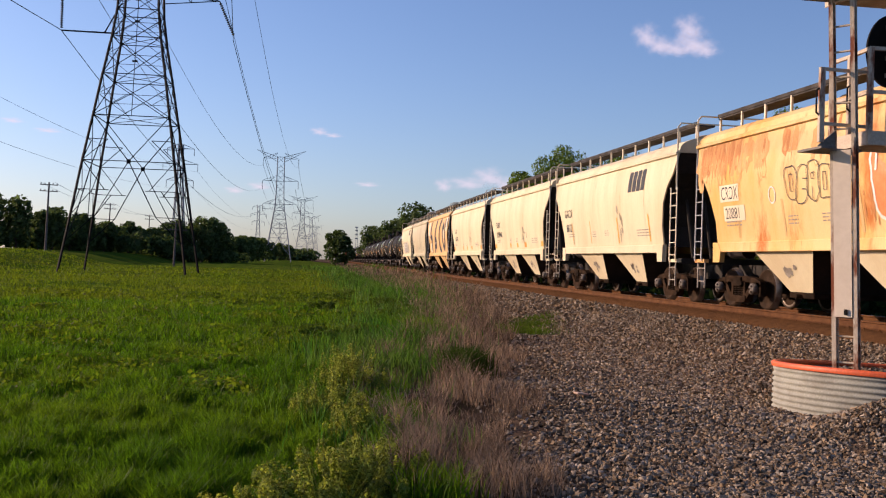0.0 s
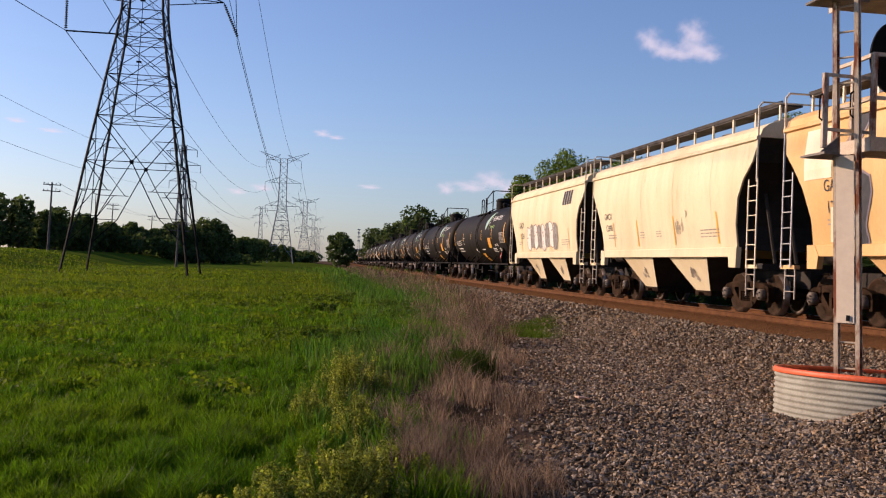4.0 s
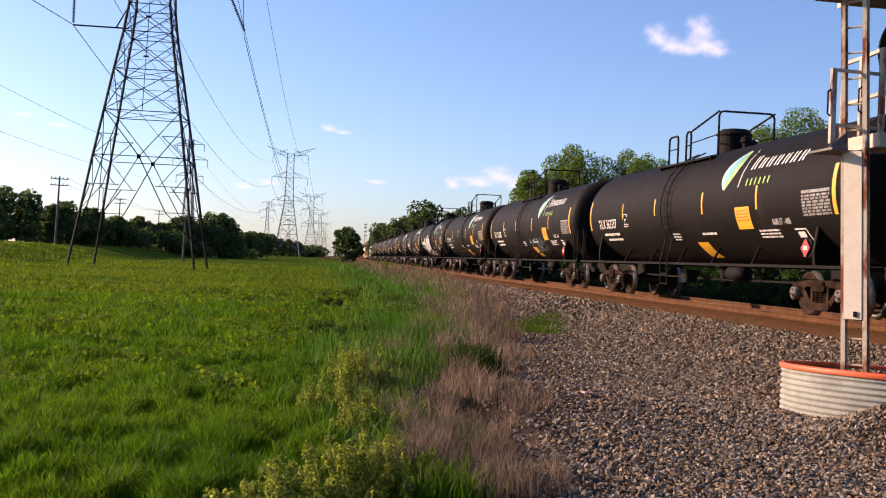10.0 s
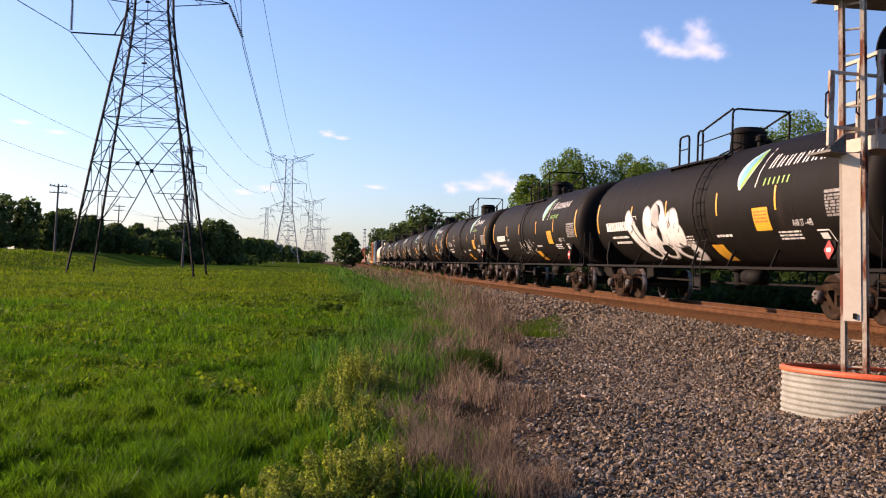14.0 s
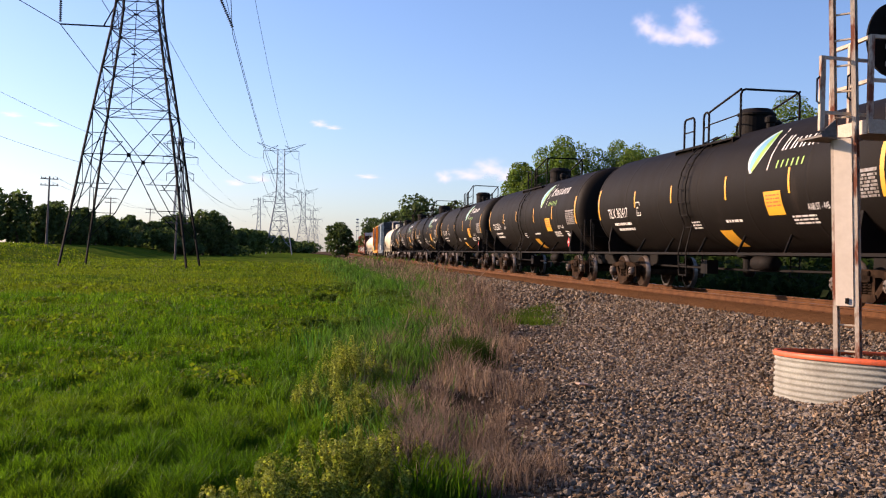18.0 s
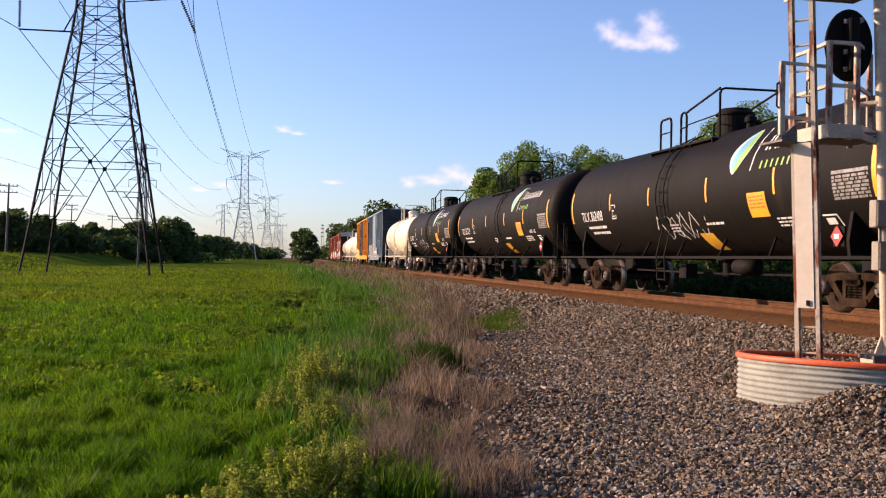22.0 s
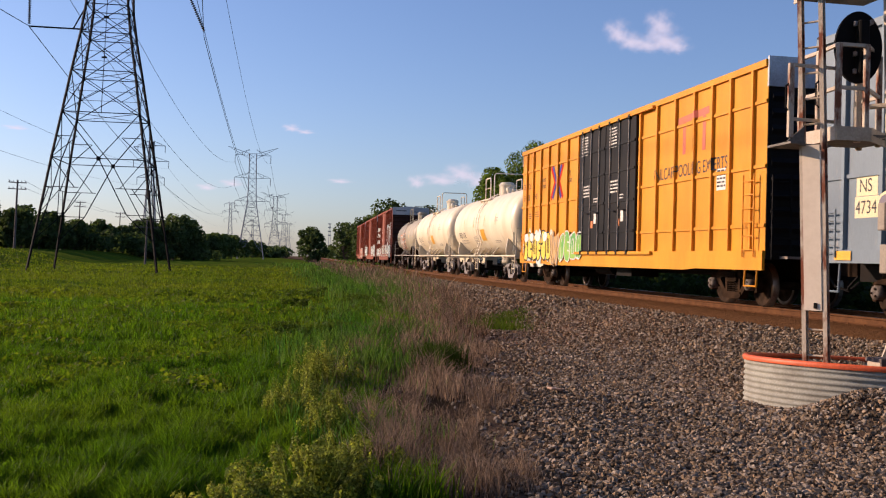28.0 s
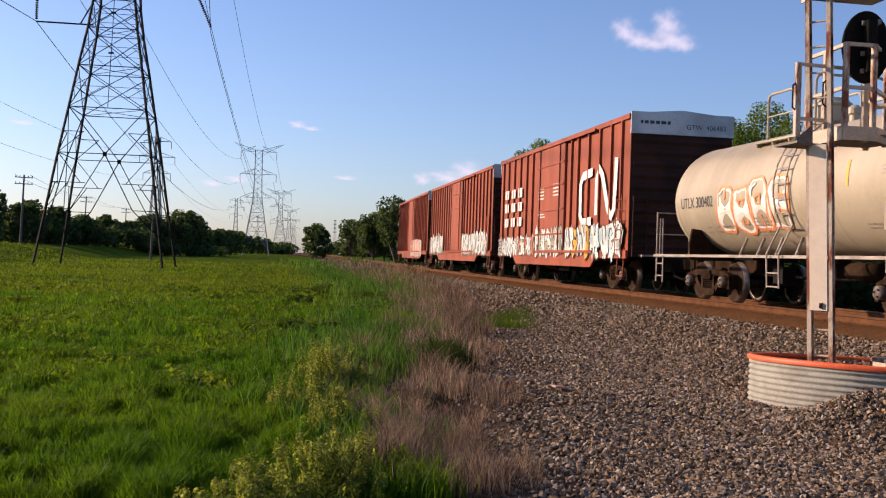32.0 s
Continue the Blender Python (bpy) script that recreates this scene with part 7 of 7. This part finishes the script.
for k, (a, b, c) in enumerate(((-7.7, -4.9, ["cyan_mark", "white_mark"]), (-5.0, -2.0, ["white_mark", "cyan_mark", "pink_mark"]), (-1.7, 1.7, ["white_mark", "grey_tank"]), (2.2, 5.2, ["cyan_mark", "white_mark", "yellow_mark"]), (5.0, 7.6, ["white_mark", "cyan_mark"]))):
    tag_letters(cn, flat_side(-1.59), a, b, 0.95, 1.75 if k < 2 else 2.0, c, "black_mark", 50 + k, "dense white and pale blue graffiti", "grey_tank" if k % 2 else "cyan_mark")
bm = B()
quad(bm, flat_side(-1.585), 6.0, 6.55, 1.2, 1.6)
part("notice_sticker", bm, "orange_mark", cn)
bm = B()
words(bm, lambda u, v: Vector((0.1 + u, -7.965, v)), "GTW  406483", 0.0, 4.62, 0.2, 1.0)
bars(bm, lambda u, v: Vector((u, -7.965, v)), -1.25, 4.82, 0.9, 0.1, 1, 0.9, rng)
part("car_number", bm, "dark_mark", cn)
b2 = make_boxcar("oxide red boxcar with white graffiti along its foot", "brown_box", 9.3, list(np.linspace(-8.9, -2.4, 9)) + list(np.linspace(2.4, 8.9, 9)), (-1.9, 1.9), (), 5.0, "box_end", 0.66, 7.0, None, False)
for k, (a, b) in enumerate(((-8.8, -4.0), (2.2, 8.6))):
    tag_letters(b2, flat_side(-1.59), a, b, 0.95, 2.1, ["white_mark", "cyan_mark"], "black_mark", 60 + k, "white and pale blue graffiti", "grey_tank")
b3 = make_boxcar("weathered oxide red boxcar at the train's end", "brown_box", 8.9, list(np.linspace(-8.4, -2.4, 9)) + list(np.linspace(2.4, 8.4, 9)), (-1.9, 1.9), (), 5.0, "box_end", 0.66, 6.6, None, False)
sprayed(b3, flat_side(-1.59), 0.5, 6.5, 0.8, 2.0, ["grey_tank", "pink_mark"], "cyan_mark", 66, label="dull red and grey graffiti")
CARS += [(bb, 405.3), (yb, 424.6), (cn, 487.6), (b2, 506.4), (b3, 526.1)]


# ---- grass, dead stalks, weeds and stones ----
def blades(name, label, x, y, h, w, lean, seed, mat, droop=0.35):
    """Bent tapering blades rooted at x, y."""
    rng = np.random.default_rng(seed)
    n = len(x)
    z = ground_z(x, y) - 0.02
    a = rng.uniform(0, 2 * np.pi, n)
    side = np.stack([np.cos(a), np.sin(a), np.zeros(n)], -1) * w[:, None]
    b = rng.uniform(0, 2 * np.pi, n)
    tilt = np.stack([np.cos(b), np.sin(b)], -1) * (lean * h * rng.uniform(0.2, 1.0, n))[:, None]
    root = np.stack([x, y, z], -1)
    mid = root + np.concatenate([tilt * 0.35, (h * 0.6)[:, None]], -1)
    tip = root + np.concatenate([tilt, (h * (1 - droop * rng.uniform(0, 0.6, n)))[:, None]], -1)
    co = np.stack([root - side, root + side, mid + side * 0.7, mid - side * 0.7, tip], 1).reshape(-1, 3)
    i = np.arange(n)[:, None] * 5
    faces = np.concatenate([i + np.array([0, 1, 2]), i + np.array([0, 2, 3]), i + np.array([3, 2, 4])])
    ob = soup(name, co, faces, mat)
    tagged(ob, label, "grass", kind="stuff")


def scatter(rng, n, y0, y1, left, right, power=1.0):
    """Points in view between two edges that are functions of y; closer rows denser."""
    y = y0 + (y1 - y0) * rng.uniform(0, 1, n) ** power
    a, b = left(y), right(y)
    return a + (b - a) * rng.uniform(0, 1, n), y


rng = np.random.default_rng(11)
view_left = lambda y: -0.30 * y - 0.6
table = np.random.default_rng(3).uniform(0, 1, (256, 256))


def patchy(x, y):
    """Smooth random heights between 0 and 1 on a unit lattice."""
    i, j = np.floor(x).astype(int), np.floor(y).astype(int)
    f, g = x - i, y - j
    f, g = f * f * (3 - 2 * f), g * g * (3 - 2 * g)
    at = lambda p, q: table[p % 256, q % 256]
    return (at(i, j) * (1 - f) + at(i + 1, j) * f) * (1 - g) + (at(i, j + 1) * (1 - f) + at(i + 1, j + 1) * f) * g


def tuft(x, y):
    v = 0.52 * patchy(x * 5.0, y * 3.2) + 0.33 * patchy(x * 2.0 + 9, y * 1.2 + 4) + 0.15 * patchy(x * 0.4 + 3, y * 0.22)
    return np.clip((v - 0.22) / 0.56, 0, 1)


for k, (n, y0, y1, h, w) in enumerate(((85000, 7.0, 11.5, 0.15, 0.0050), (75000, 11.5, 20, 0.16, 0.0070), (62000, 20, 40, 0.17, 0.012), (46000, 40, 80, 0.15, 0.024), (26000, 80, 150, 0.16, 0.06))):
    x, y = scatter(rng, n, y0, y1, view_left, lambda y: edge_green(y) + 0.5, 1.15)
    lush = tuft(x, y)
    keep = (rng.uniform(0, 1, n) < 0.12 + 1.3 * lush) & (x < edge_green(y) + 0.5 * np.sin(y * 1.7) * np.sin(y * 0.61 + 1) + rng.normal(size=n) * 0.25)
    x, y, lush = x[keep], y[keep], lush[keep]
    hh = h * (0.30 + 1.45 * lush ** 1.4) * rng.uniform(0.6, 1.4, len(x))
    blades("meadow_grass", "lush green meadow grass, uneven and tufted", x, y, hh, w * rng.uniform(0.6, 1.3, len(x)), 0.7, 20 + k, "grass" if k < 3 else "pale_grass")
for k, (n, y0, y1, h, w) in enumerate(((4200, 9, 17, 0.36, 0.007), (19000, 15, 36, 0.50, 0.011), (15000, 36, 90, 0.60, 0.02), (4500, 90, 220, 0.65, 0.05))):
    y = rng.uniform(y0, y1, n)
    x = edge_green(y) - 0.25 + rng.normal(size=n) * (0.28 + 0.016 * y) + 0.3 * np.sin(y * 0.9)
    keep = rng.uniform(0, 1, n) < 1.6 * tuft(x + 5, y * 1.3) - 0.22
    x, y = x[keep], y[keep]
    blades("tall_grass", "tall pale green grass along the meadow's edge", x, y, h * rng.uniform(0.4, 1.2, len(x)), w * rng.uniform(0.6, 1.3, len(x)), 0.45, 40 + k, "tall_grass")
for k, (n, y0, y1, h, w) in enumerate(((13000, 7.2, 11, 0.30, 0.0030), (17000, 11, 20, 0.36, 0.0042), (17000, 20, 40, 0.46, 0.0075), (13000, 40, 90, 0.55, 0.016), (5000, 90, 200, 0.6, 0.05))):
    x, y = scatter(rng, n, y0, y1, lambda y: edge_green(y) - 0.3, lambda y: edge_gravel(y) + 0.35 + 0.35 * np.sin(y * 1.1))
    rich = tuft(x * 0.8 + 3, y * 0.7)
    keep = rng.uniform(0, 1, n) < 1.9 * rich - 0.22
    x, y, rich = x[keep], y[keep], rich[keep]
    hh = h * rng.uniform(0.3, 1.25, len(x)) * (0.25 + 1.5 * rich ** 2)
    blades("dead_grass", "dry pinkish-brown dead grass stalks", x, y, hh, w * rng.uniform(0.6, 1.3, len(x)), 0.85, 60 + k, "dry_grass", 0.3)
# green tufts among the stalks and on the gravel
spots = [(1.12, 7.3, 0.26, 0.34, 900), (1.02, 8.6, 0.25, 0.28, 400), (2.98, 16.0, 0.30, 0.52, 2300), (2.75, 17.6, 0.4, 0.4, 900), (6.45, 26.6, 0.75, 0.26, 1500), (7.1, 28.6, 0.7, 0.22, 1100), (7.9, 30.6, 0.6, 0.18, 700), (3.3, 25.5, 0.6, 0.5, 1200)]
xs, ys, hs = [], [], []
for cx, cy, r, h, n in spots:
    xs.append(cx + rng.normal(size=n) * r * 0.55)
    ys.append(cy + rng.normal(size=n) * r * 0.7)
    hs.append(h * rng.uniform(0.4, 1.2, n))
x, y, h = (np.concatenate(v) for v in (xs, ys, hs))
dark = (np.abs(y - 16.5) < 2.2) & (x < 4.2)
for pick, mat in ((dark, "tuft_dark"), (~dark & (x > 6), "weed_low"), (~dark & (x <= 6), "grass")):
    blades("grass_tuft", "green grass tufts among dry stalks", x[pick], y[pick], h[pick], 0.007 * rng.uniform(0.6, 1.3, int(pick.sum())), 0.5, 90, mat)


# broad-leaved plants in low mounds across the meadow
rng2 = np.random.default_rng(31)
cos, fss, n0 = [], [], 0
for k in range(90):
    y = rng2.uniform(13, 48)
    x = rng2.uniform(view_left(y), edge_green(y) - 0.8)
    z, r = float(ground_z(np.array(x), np.array(y))), rng2.uniform(0.15, 0.55) * (1 + y / 50)
    co, fs = leaf_cloud(rng2, [(x + rng2.normal() * r, y + rng2.normal() * r * 0.6, z + 0.10, r, r * 0.8, 0.13) for _ in range(3)], 110, 0.024 + 0.0011 * y)
    co[:, 2] = np.maximum(co[:, 2], z)
    cos.append(co)
    fss.append(fs + n0)
    n0 += len(co)
tagged(soup("meadow_weeds", np.concatenate(cos), np.concatenate(fss), "pale_grass"), "low broad-leaved weeds scattered in the meadow", "weeds", kind="stuff")


# dark broad-leaved clumps among the tall grass
cos, fss, n0 = [], [], 0
for x, y, r, h in ((3.6, 30.5, 1.0, 0.55), (2.9, 28.0, 0.8, 0.45), (2.0, 24.5, 0.9, 0.45), (1.5, 35.0, 0.5, 0.40), (1.3, 22.0, 0.6, 0.40), (3.0, 22.3, 0.6, 0.40), (4.3, 37.0, 1.0, 0.5), (2.5, 44.0, 1.2, 0.5)):
    z = float(ground_z(np.array(x), np.array(y)))
    lumps = [(x + rng2.normal() * r * 0.5, y + rng2.normal() * r * 0.7, z + h * rng2.uniform(0.3, 0.75), r * 0.32, r * 0.36, h * 0.32) for _ in range(9)]
    co, fs = leaf_cloud(rng2, lumps, 900, 0.045)
    co[:, 2] = np.maximum(co[:, 2], z)
    cos.append(co)
    fss.append(fs + n0)
    n0 += len(co)
tagged(soup("broad_weeds", np.concatenate(cos), np.concatenate(fss), "weed_low"), "dark broad-leaved weeds among tall grass at the meadow's edge", "weeds", kind="stuff")


def make_weed(x, y, r, h, n, seed):
    rng = np.random.default_rng(seed)
    z = float(ground_z(np.array(x), np.array(y)))
    t = thing("weed_bush", "yellow-green flowering weed bush in the meadow edge", "bush", "weed bushes", m=pose(x, y, z - 0.02))
    bm = B()
    tops = []
    for i in range(64):
        a, q = rng.uniform(0, 6.28), r * 1.15 * math.sqrt(rng.uniform(0, 1))
        p = Vector((q * math.cos(a), q * math.sin(a), h * rng.uniform(0.35, 1.0) * (1.12 - 0.5 * (q / r) ** 2)))
        rod(bm, (p.x * 0.25, p.y * 0.25, 0), p, 0.006, 4, 0.003)
        tops.append(p)
    part("stem", bm, "weed", t)
    lumps = [(p.x, p.y, p.z * rng.uniform(0.5, 0.95), r * rng.uniform(0.07, 0.15), r * rng.uniform(0.07, 0.15), h * rng.uniform(0.12, 0.26)) for p in tops]
    co, fs = leaf_cloud(rng, lumps, n * 3, 0.0125)
    co[:, 2] = np.maximum(co[:, 2], 0.02)
    ob = soup("foliage", co, fs, "weed", t)
    ob["kind"] = "stuff"


for k, (x, y, r, h, n) in enumerate(((0.42, 7.3, 0.50, 0.62, 5500), (0.80, 7.9, 0.42, 0.52, 4200), (-0.05, 6.8, 0.42, 0.40, 2800), (0.62, 11.3, 0.42, 0.66, 3200), (0.95, 13.4, 0.45, 0.75, 2800), (0.85, 10.0, 0.34, 0.45, 1800))):
    make_weed(x, y, r, h, n, 300 + k)


def stones(name, label, x, y, size, seed, sink=0.35, mat="stone"):
    rng = np.random.default_rng(seed)
    n = len(x)
    base = np.array([(1, 0, 0), (-1, 0, 0), (0, 1, 0), (0, -1, 0), (0, 0, 1), (0, 0, -1), (0.62, 0.62, 0.55), (-0.62, 0.6, 0.5), (0.6, -0.62, 0.5), (-0.6, -0.6, 0.6)])
    tri = [(4, 6, 8), (4, 8, 9), (4, 9, 7), (4, 7, 6), (0, 8, 6), (0, 6, 2), (2, 6, 7), (2, 7, 1), (1, 7, 9), (1, 9, 3), (3, 9, 8), (3, 8, 0), (5, 0, 2), (5, 2, 1), (5, 1, 3), (5, 3, 0)]
    co = base[None] * rng.uniform(0.45, 1.35, (n, 10, 1)) * np.stack([rng.uniform(0.7, 1.3, n), rng.uniform(0.6, 1.1, n), rng.uniform(0.5, 0.95, n)], -1)[:, None, :]
    a, b = rng.uniform(0, 6.28, n), rng.uniform(-1.5, 1.5, n)
    ca, sa, cb, sb = np.cos(a), np.sin(a), np.cos(b), np.sin(b)
    X, Y, Z = co[..., 0], co[..., 1], co[..., 2]
    Y, Z = Y * cb[:, None] - Z * sb[:, None], Y * sb[:, None] + Z * cb[:, None]
    X, Y = X * ca[:, None] - Y * sa[:, None], X * sa[:, None] + Y * ca[:, None]
    co = np.stack([X, Y, Z], -1) * size[:, None, None]
    z = ground_z(x, y) + size * sink
    co += np.stack([x, y, z], -1)[:, None]
    i = np.arange(n)[:, None] * 10
    ob = soup(name, co.reshape(-1, 3), np.concatenate([i + np.array(t) for t in tri]), mat)
    tagged(ob, label, "gravel", kind="stuff")


tie_end = lambda y: track_x(y) - 1.85
for k, (n, y0, y1, s) in enumerate(((28000, 6.3, 10.5, 0.031), (30000, 10.5, 17, 0.032), (22000, 17, 28, 0.036), (11000, 28, 60, 0.06))):
    x, y = scatter(rng, n, y0, y1, lambda y: edge_gravel(y) - 0.25, lambda y: np.minimum(tie_end(y), 0.74 * y + 0.9), 1.1)
    keep = (x - 8.14) ** 2 + (y - 12.15) ** 2 > 1.72 ** 2
    bare = np.sin(x * 1.3 + 2 * np.sin(y * 0.5)) * np.sin(y * 0.9 + 1.5 * np.sin(x * 0.7))
    keep &= rng.uniform(0, 1, n) < np.clip((x - edge_gravel(y) + 0.15) / 2.1, 0.05, 1)
    keep &= rng.uniform(0, 1, n) < 1.15 - 0.7 * np.clip(bare - 0.35, 0, 1)
    x, y = x[keep], y[keep]
    stones("ballast_stones", "loose grey-brown ballast stones", x, y, s * 0.86 * rng.uniform(0.5, 1.35, len(x)), 400 + k)
x, y = scatter(rng, 6000, 6, 60, lambda y: track_x(y) - 0.68, lambda y: track_x(y) + 0.68)
stones("ballast_stones", "rusty ballast stones between the rails, darkened with painted train shade", x, y, 0.03 * rng.uniform(0.5, 1.3, 6000), 410, 0.1, "undercar_stone")
a, r = rng.uniform(0, 6.28, 900), 1.54 * np.sqrt(rng.uniform(0, 1, 900))
x, y = 8.14 + r * np.cos(a), 12.15 + r * np.sin(a)
stones("ring_gravel", "gravel filling the signal's ring", x, y, 0.03 * rng.uniform(0.6, 1.3, 900), 420, 0.0)
for ob in scene.objects:
    if ob.name == "ring_gravel":
        co = np.empty(len(ob.data.vertices) * 3)
        ob.data.vertices.foreach_get("co", co)
        co = co.reshape(-1, 3)
        co[:, 2] = co[:, 2] - np.repeat(ground_z(x, y), 10) - 0.50
        ob.data.vertices.foreach_set("co", co.ravel())

# litter on the gravel
bm = B()
box(bm, -0.10, 0.10, -0.05, 0.05, 0.0, 0.03, bevel=0.01)
lt = part("litter", bm, "cloth", None, m=pose(3.98, 12.95, float(ground_z(np.array(3.98), np.array(12.95))) + 0.04, 4, 8, 25))
tagged(lt, "pale scrap of litter lying on the gravel", "litter")


# ---- clouds ----
def cloud_material():
    m = bpy.data.materials.new("cloud_vapour")
    m.use_nodes = True
    n, l = m.node_tree.nodes, m.node_tree.links
    n.remove(n["Principled BSDF"])
    tc = n.new("ShaderNodeTexCoord")
    noise_ = n.new("ShaderNodeTexNoise")
    noise_.inputs["Scale"].default_value, noise_.inputs["Detail"].default_value = 1.8, 3.5
    l.new(tc.outputs["Object"], noise_.inputs["Vector"])
    ln = n.new("ShaderNodeVectorMath")
    ln.operation = "LENGTH"
    l.new(tc.outputs["Object"], ln.inputs[0])
    sub = n.new("ShaderNodeMath")
    sub.operation = "MULTIPLY_ADD"
    l.new(noise_.outputs[0], sub.inputs[0])
    sub.inputs[1].default_value = 1.3
    inv = n.new("ShaderNodeMath")
    inv.operation = "SUBTRACT"
    inv.inputs[0].default_value = 0.12
    l.new(ln.outputs["Value"], inv.inputs[1])
    l.new(inv.outputs[0], sub.inputs[2])
    mr = n.new("ShaderNodeMapRange")
    mr.interpolation_type = "SMOOTHSTEP"
    mr.inputs[1].default_value, mr.inputs[2].default_value, mr.inputs[4].default_value = 0.0, 0.90, 0.66
    l.new(sub.outputs[0], mr.inputs[0])
    em, tr, mx = n.new("ShaderNodeEmission"), n.new("ShaderNodeBsdfTransparent"), n.new("ShaderNodeMixShader")
    em.inputs[0].default_value, em.inputs[1].default_value = (1.0, 0.88, 0.87, 1), 0.66
    edge, both = n.new("ShaderNodeMapRange"), n.new("ShaderNodeMath")
    edge.interpolation_type = "SMOOTHSTEP"
    edge.inputs[1].default_value, edge.inputs[2].default_value, edge.inputs[3].default_value, edge.inputs[4].default_value = 0.35, 0.98, 1.0, 0.0
    l.new(ln.outputs["Value"], edge.inputs[0])
    both.operation = "MULTIPLY"
    l.new(mr.outputs[0], both.inputs[0])
    l.new(edge.outputs[0], both.inputs[1])
    l.new(both.outputs[0], mx.inputs[0])
    l.new(tr.outputs[0], mx.inputs[1])
    l.new(em.outputs[0], mx.inputs[2])
    l.new(mx.outputs[0], n["Material Output"].inputs[0])
    return m


M["cloud"] = cloud_material()


def make_cloud(way, puffs, label):
    far = Vector(way).normalized() * 3000
    eye = Vector(EYE)
    t = thing("cloud", label, "cloud", "small clouds", "structure", m=Matrix.Translation(eye + far) @ (-far).to_track_quat("Z", "Y").to_matrix().to_4x4())
    for u, v, a, b in puffs:
        bm = B()
        vs = [bm.verts.new((x, y, 0)) for x, y in ((-1, -1), (1, -1), (1, 1), (-1, 1))]
        bm.faces.new(vs)
        ob = part("puff", bm, "cloud", t, m=Matrix.Translation((u, v, (u * 7 + v * 3) % 40)) @ Matrix.Diagonal((a, b, 1, 1)))
        ob.visible_shadow = False


make_cloud((0.3717, 0.9502, 0.2284), ((-66, 6, 62, 58), (-30, -22, 70, 46), (50, 26, 66, 62), (62, -16, 80, 66), (16, -30, 90, 44), (98, -34, 62, 46)), "small white puffy evening cloud")
make_cloud((0.0347, 1.0057, 0.1249), ((0, 0, 44, 20), (40, -10, 46, 12)), "tiny pink-white evening cloud")
make_cloud((0.1925, 0.9809, 0.0813), ((24, 14, 80, 48), (-34, -8, 96, 34), (74, -8, 70, 44)), "low pinkish evening cloud")
make_cloud((0.157, 0.9867, 0.0758), ((0, 0, 46, 36),), "low pinkish evening cloud")
make_cloud((-0.0211, 1.0154, 0.0693), ((0, 0, 60, 20), (-70, -14, 50, 18)), "low pinkish evening cloud")
make_cloud((0.083, 0.9986, 0.0741), ((0, 0, 60, 13),), "thin low evening cloud streak")
make_cloud((-0.25, 1.0, 0.12), ((0, 0, 50, 14), (90, -20, 60, 12)), "thin low evening cloud streak")


# ---- motion ----
SPEED = 14.15  # metres a second


def motions():
    for car, y in CARS:
        walk(car, [(t, track_pose(y - SPEED * t)) for t in range(33)])
    rows = [(k / 30, math.degrees(SPEED * k / 30 / 0.457)) for k in range(961)]
    done = {}
    for ob in [o for o in scene.objects if o.name.startswith("wheelset")]:
        d = round(ob.location.y, 2)
        if d not in done:
            walk(ob, [(t, pose(0, d, 0.457, a, 0, 0)) for t, a in rows])
            done[d] = ob.animation_data
        else:
            ob.rotation_mode = "QUATERNION"
            keys = ob.animation_data_create()
            keys.action = done[d].action
            keys.action_slot = done[d].action_slot


motions()
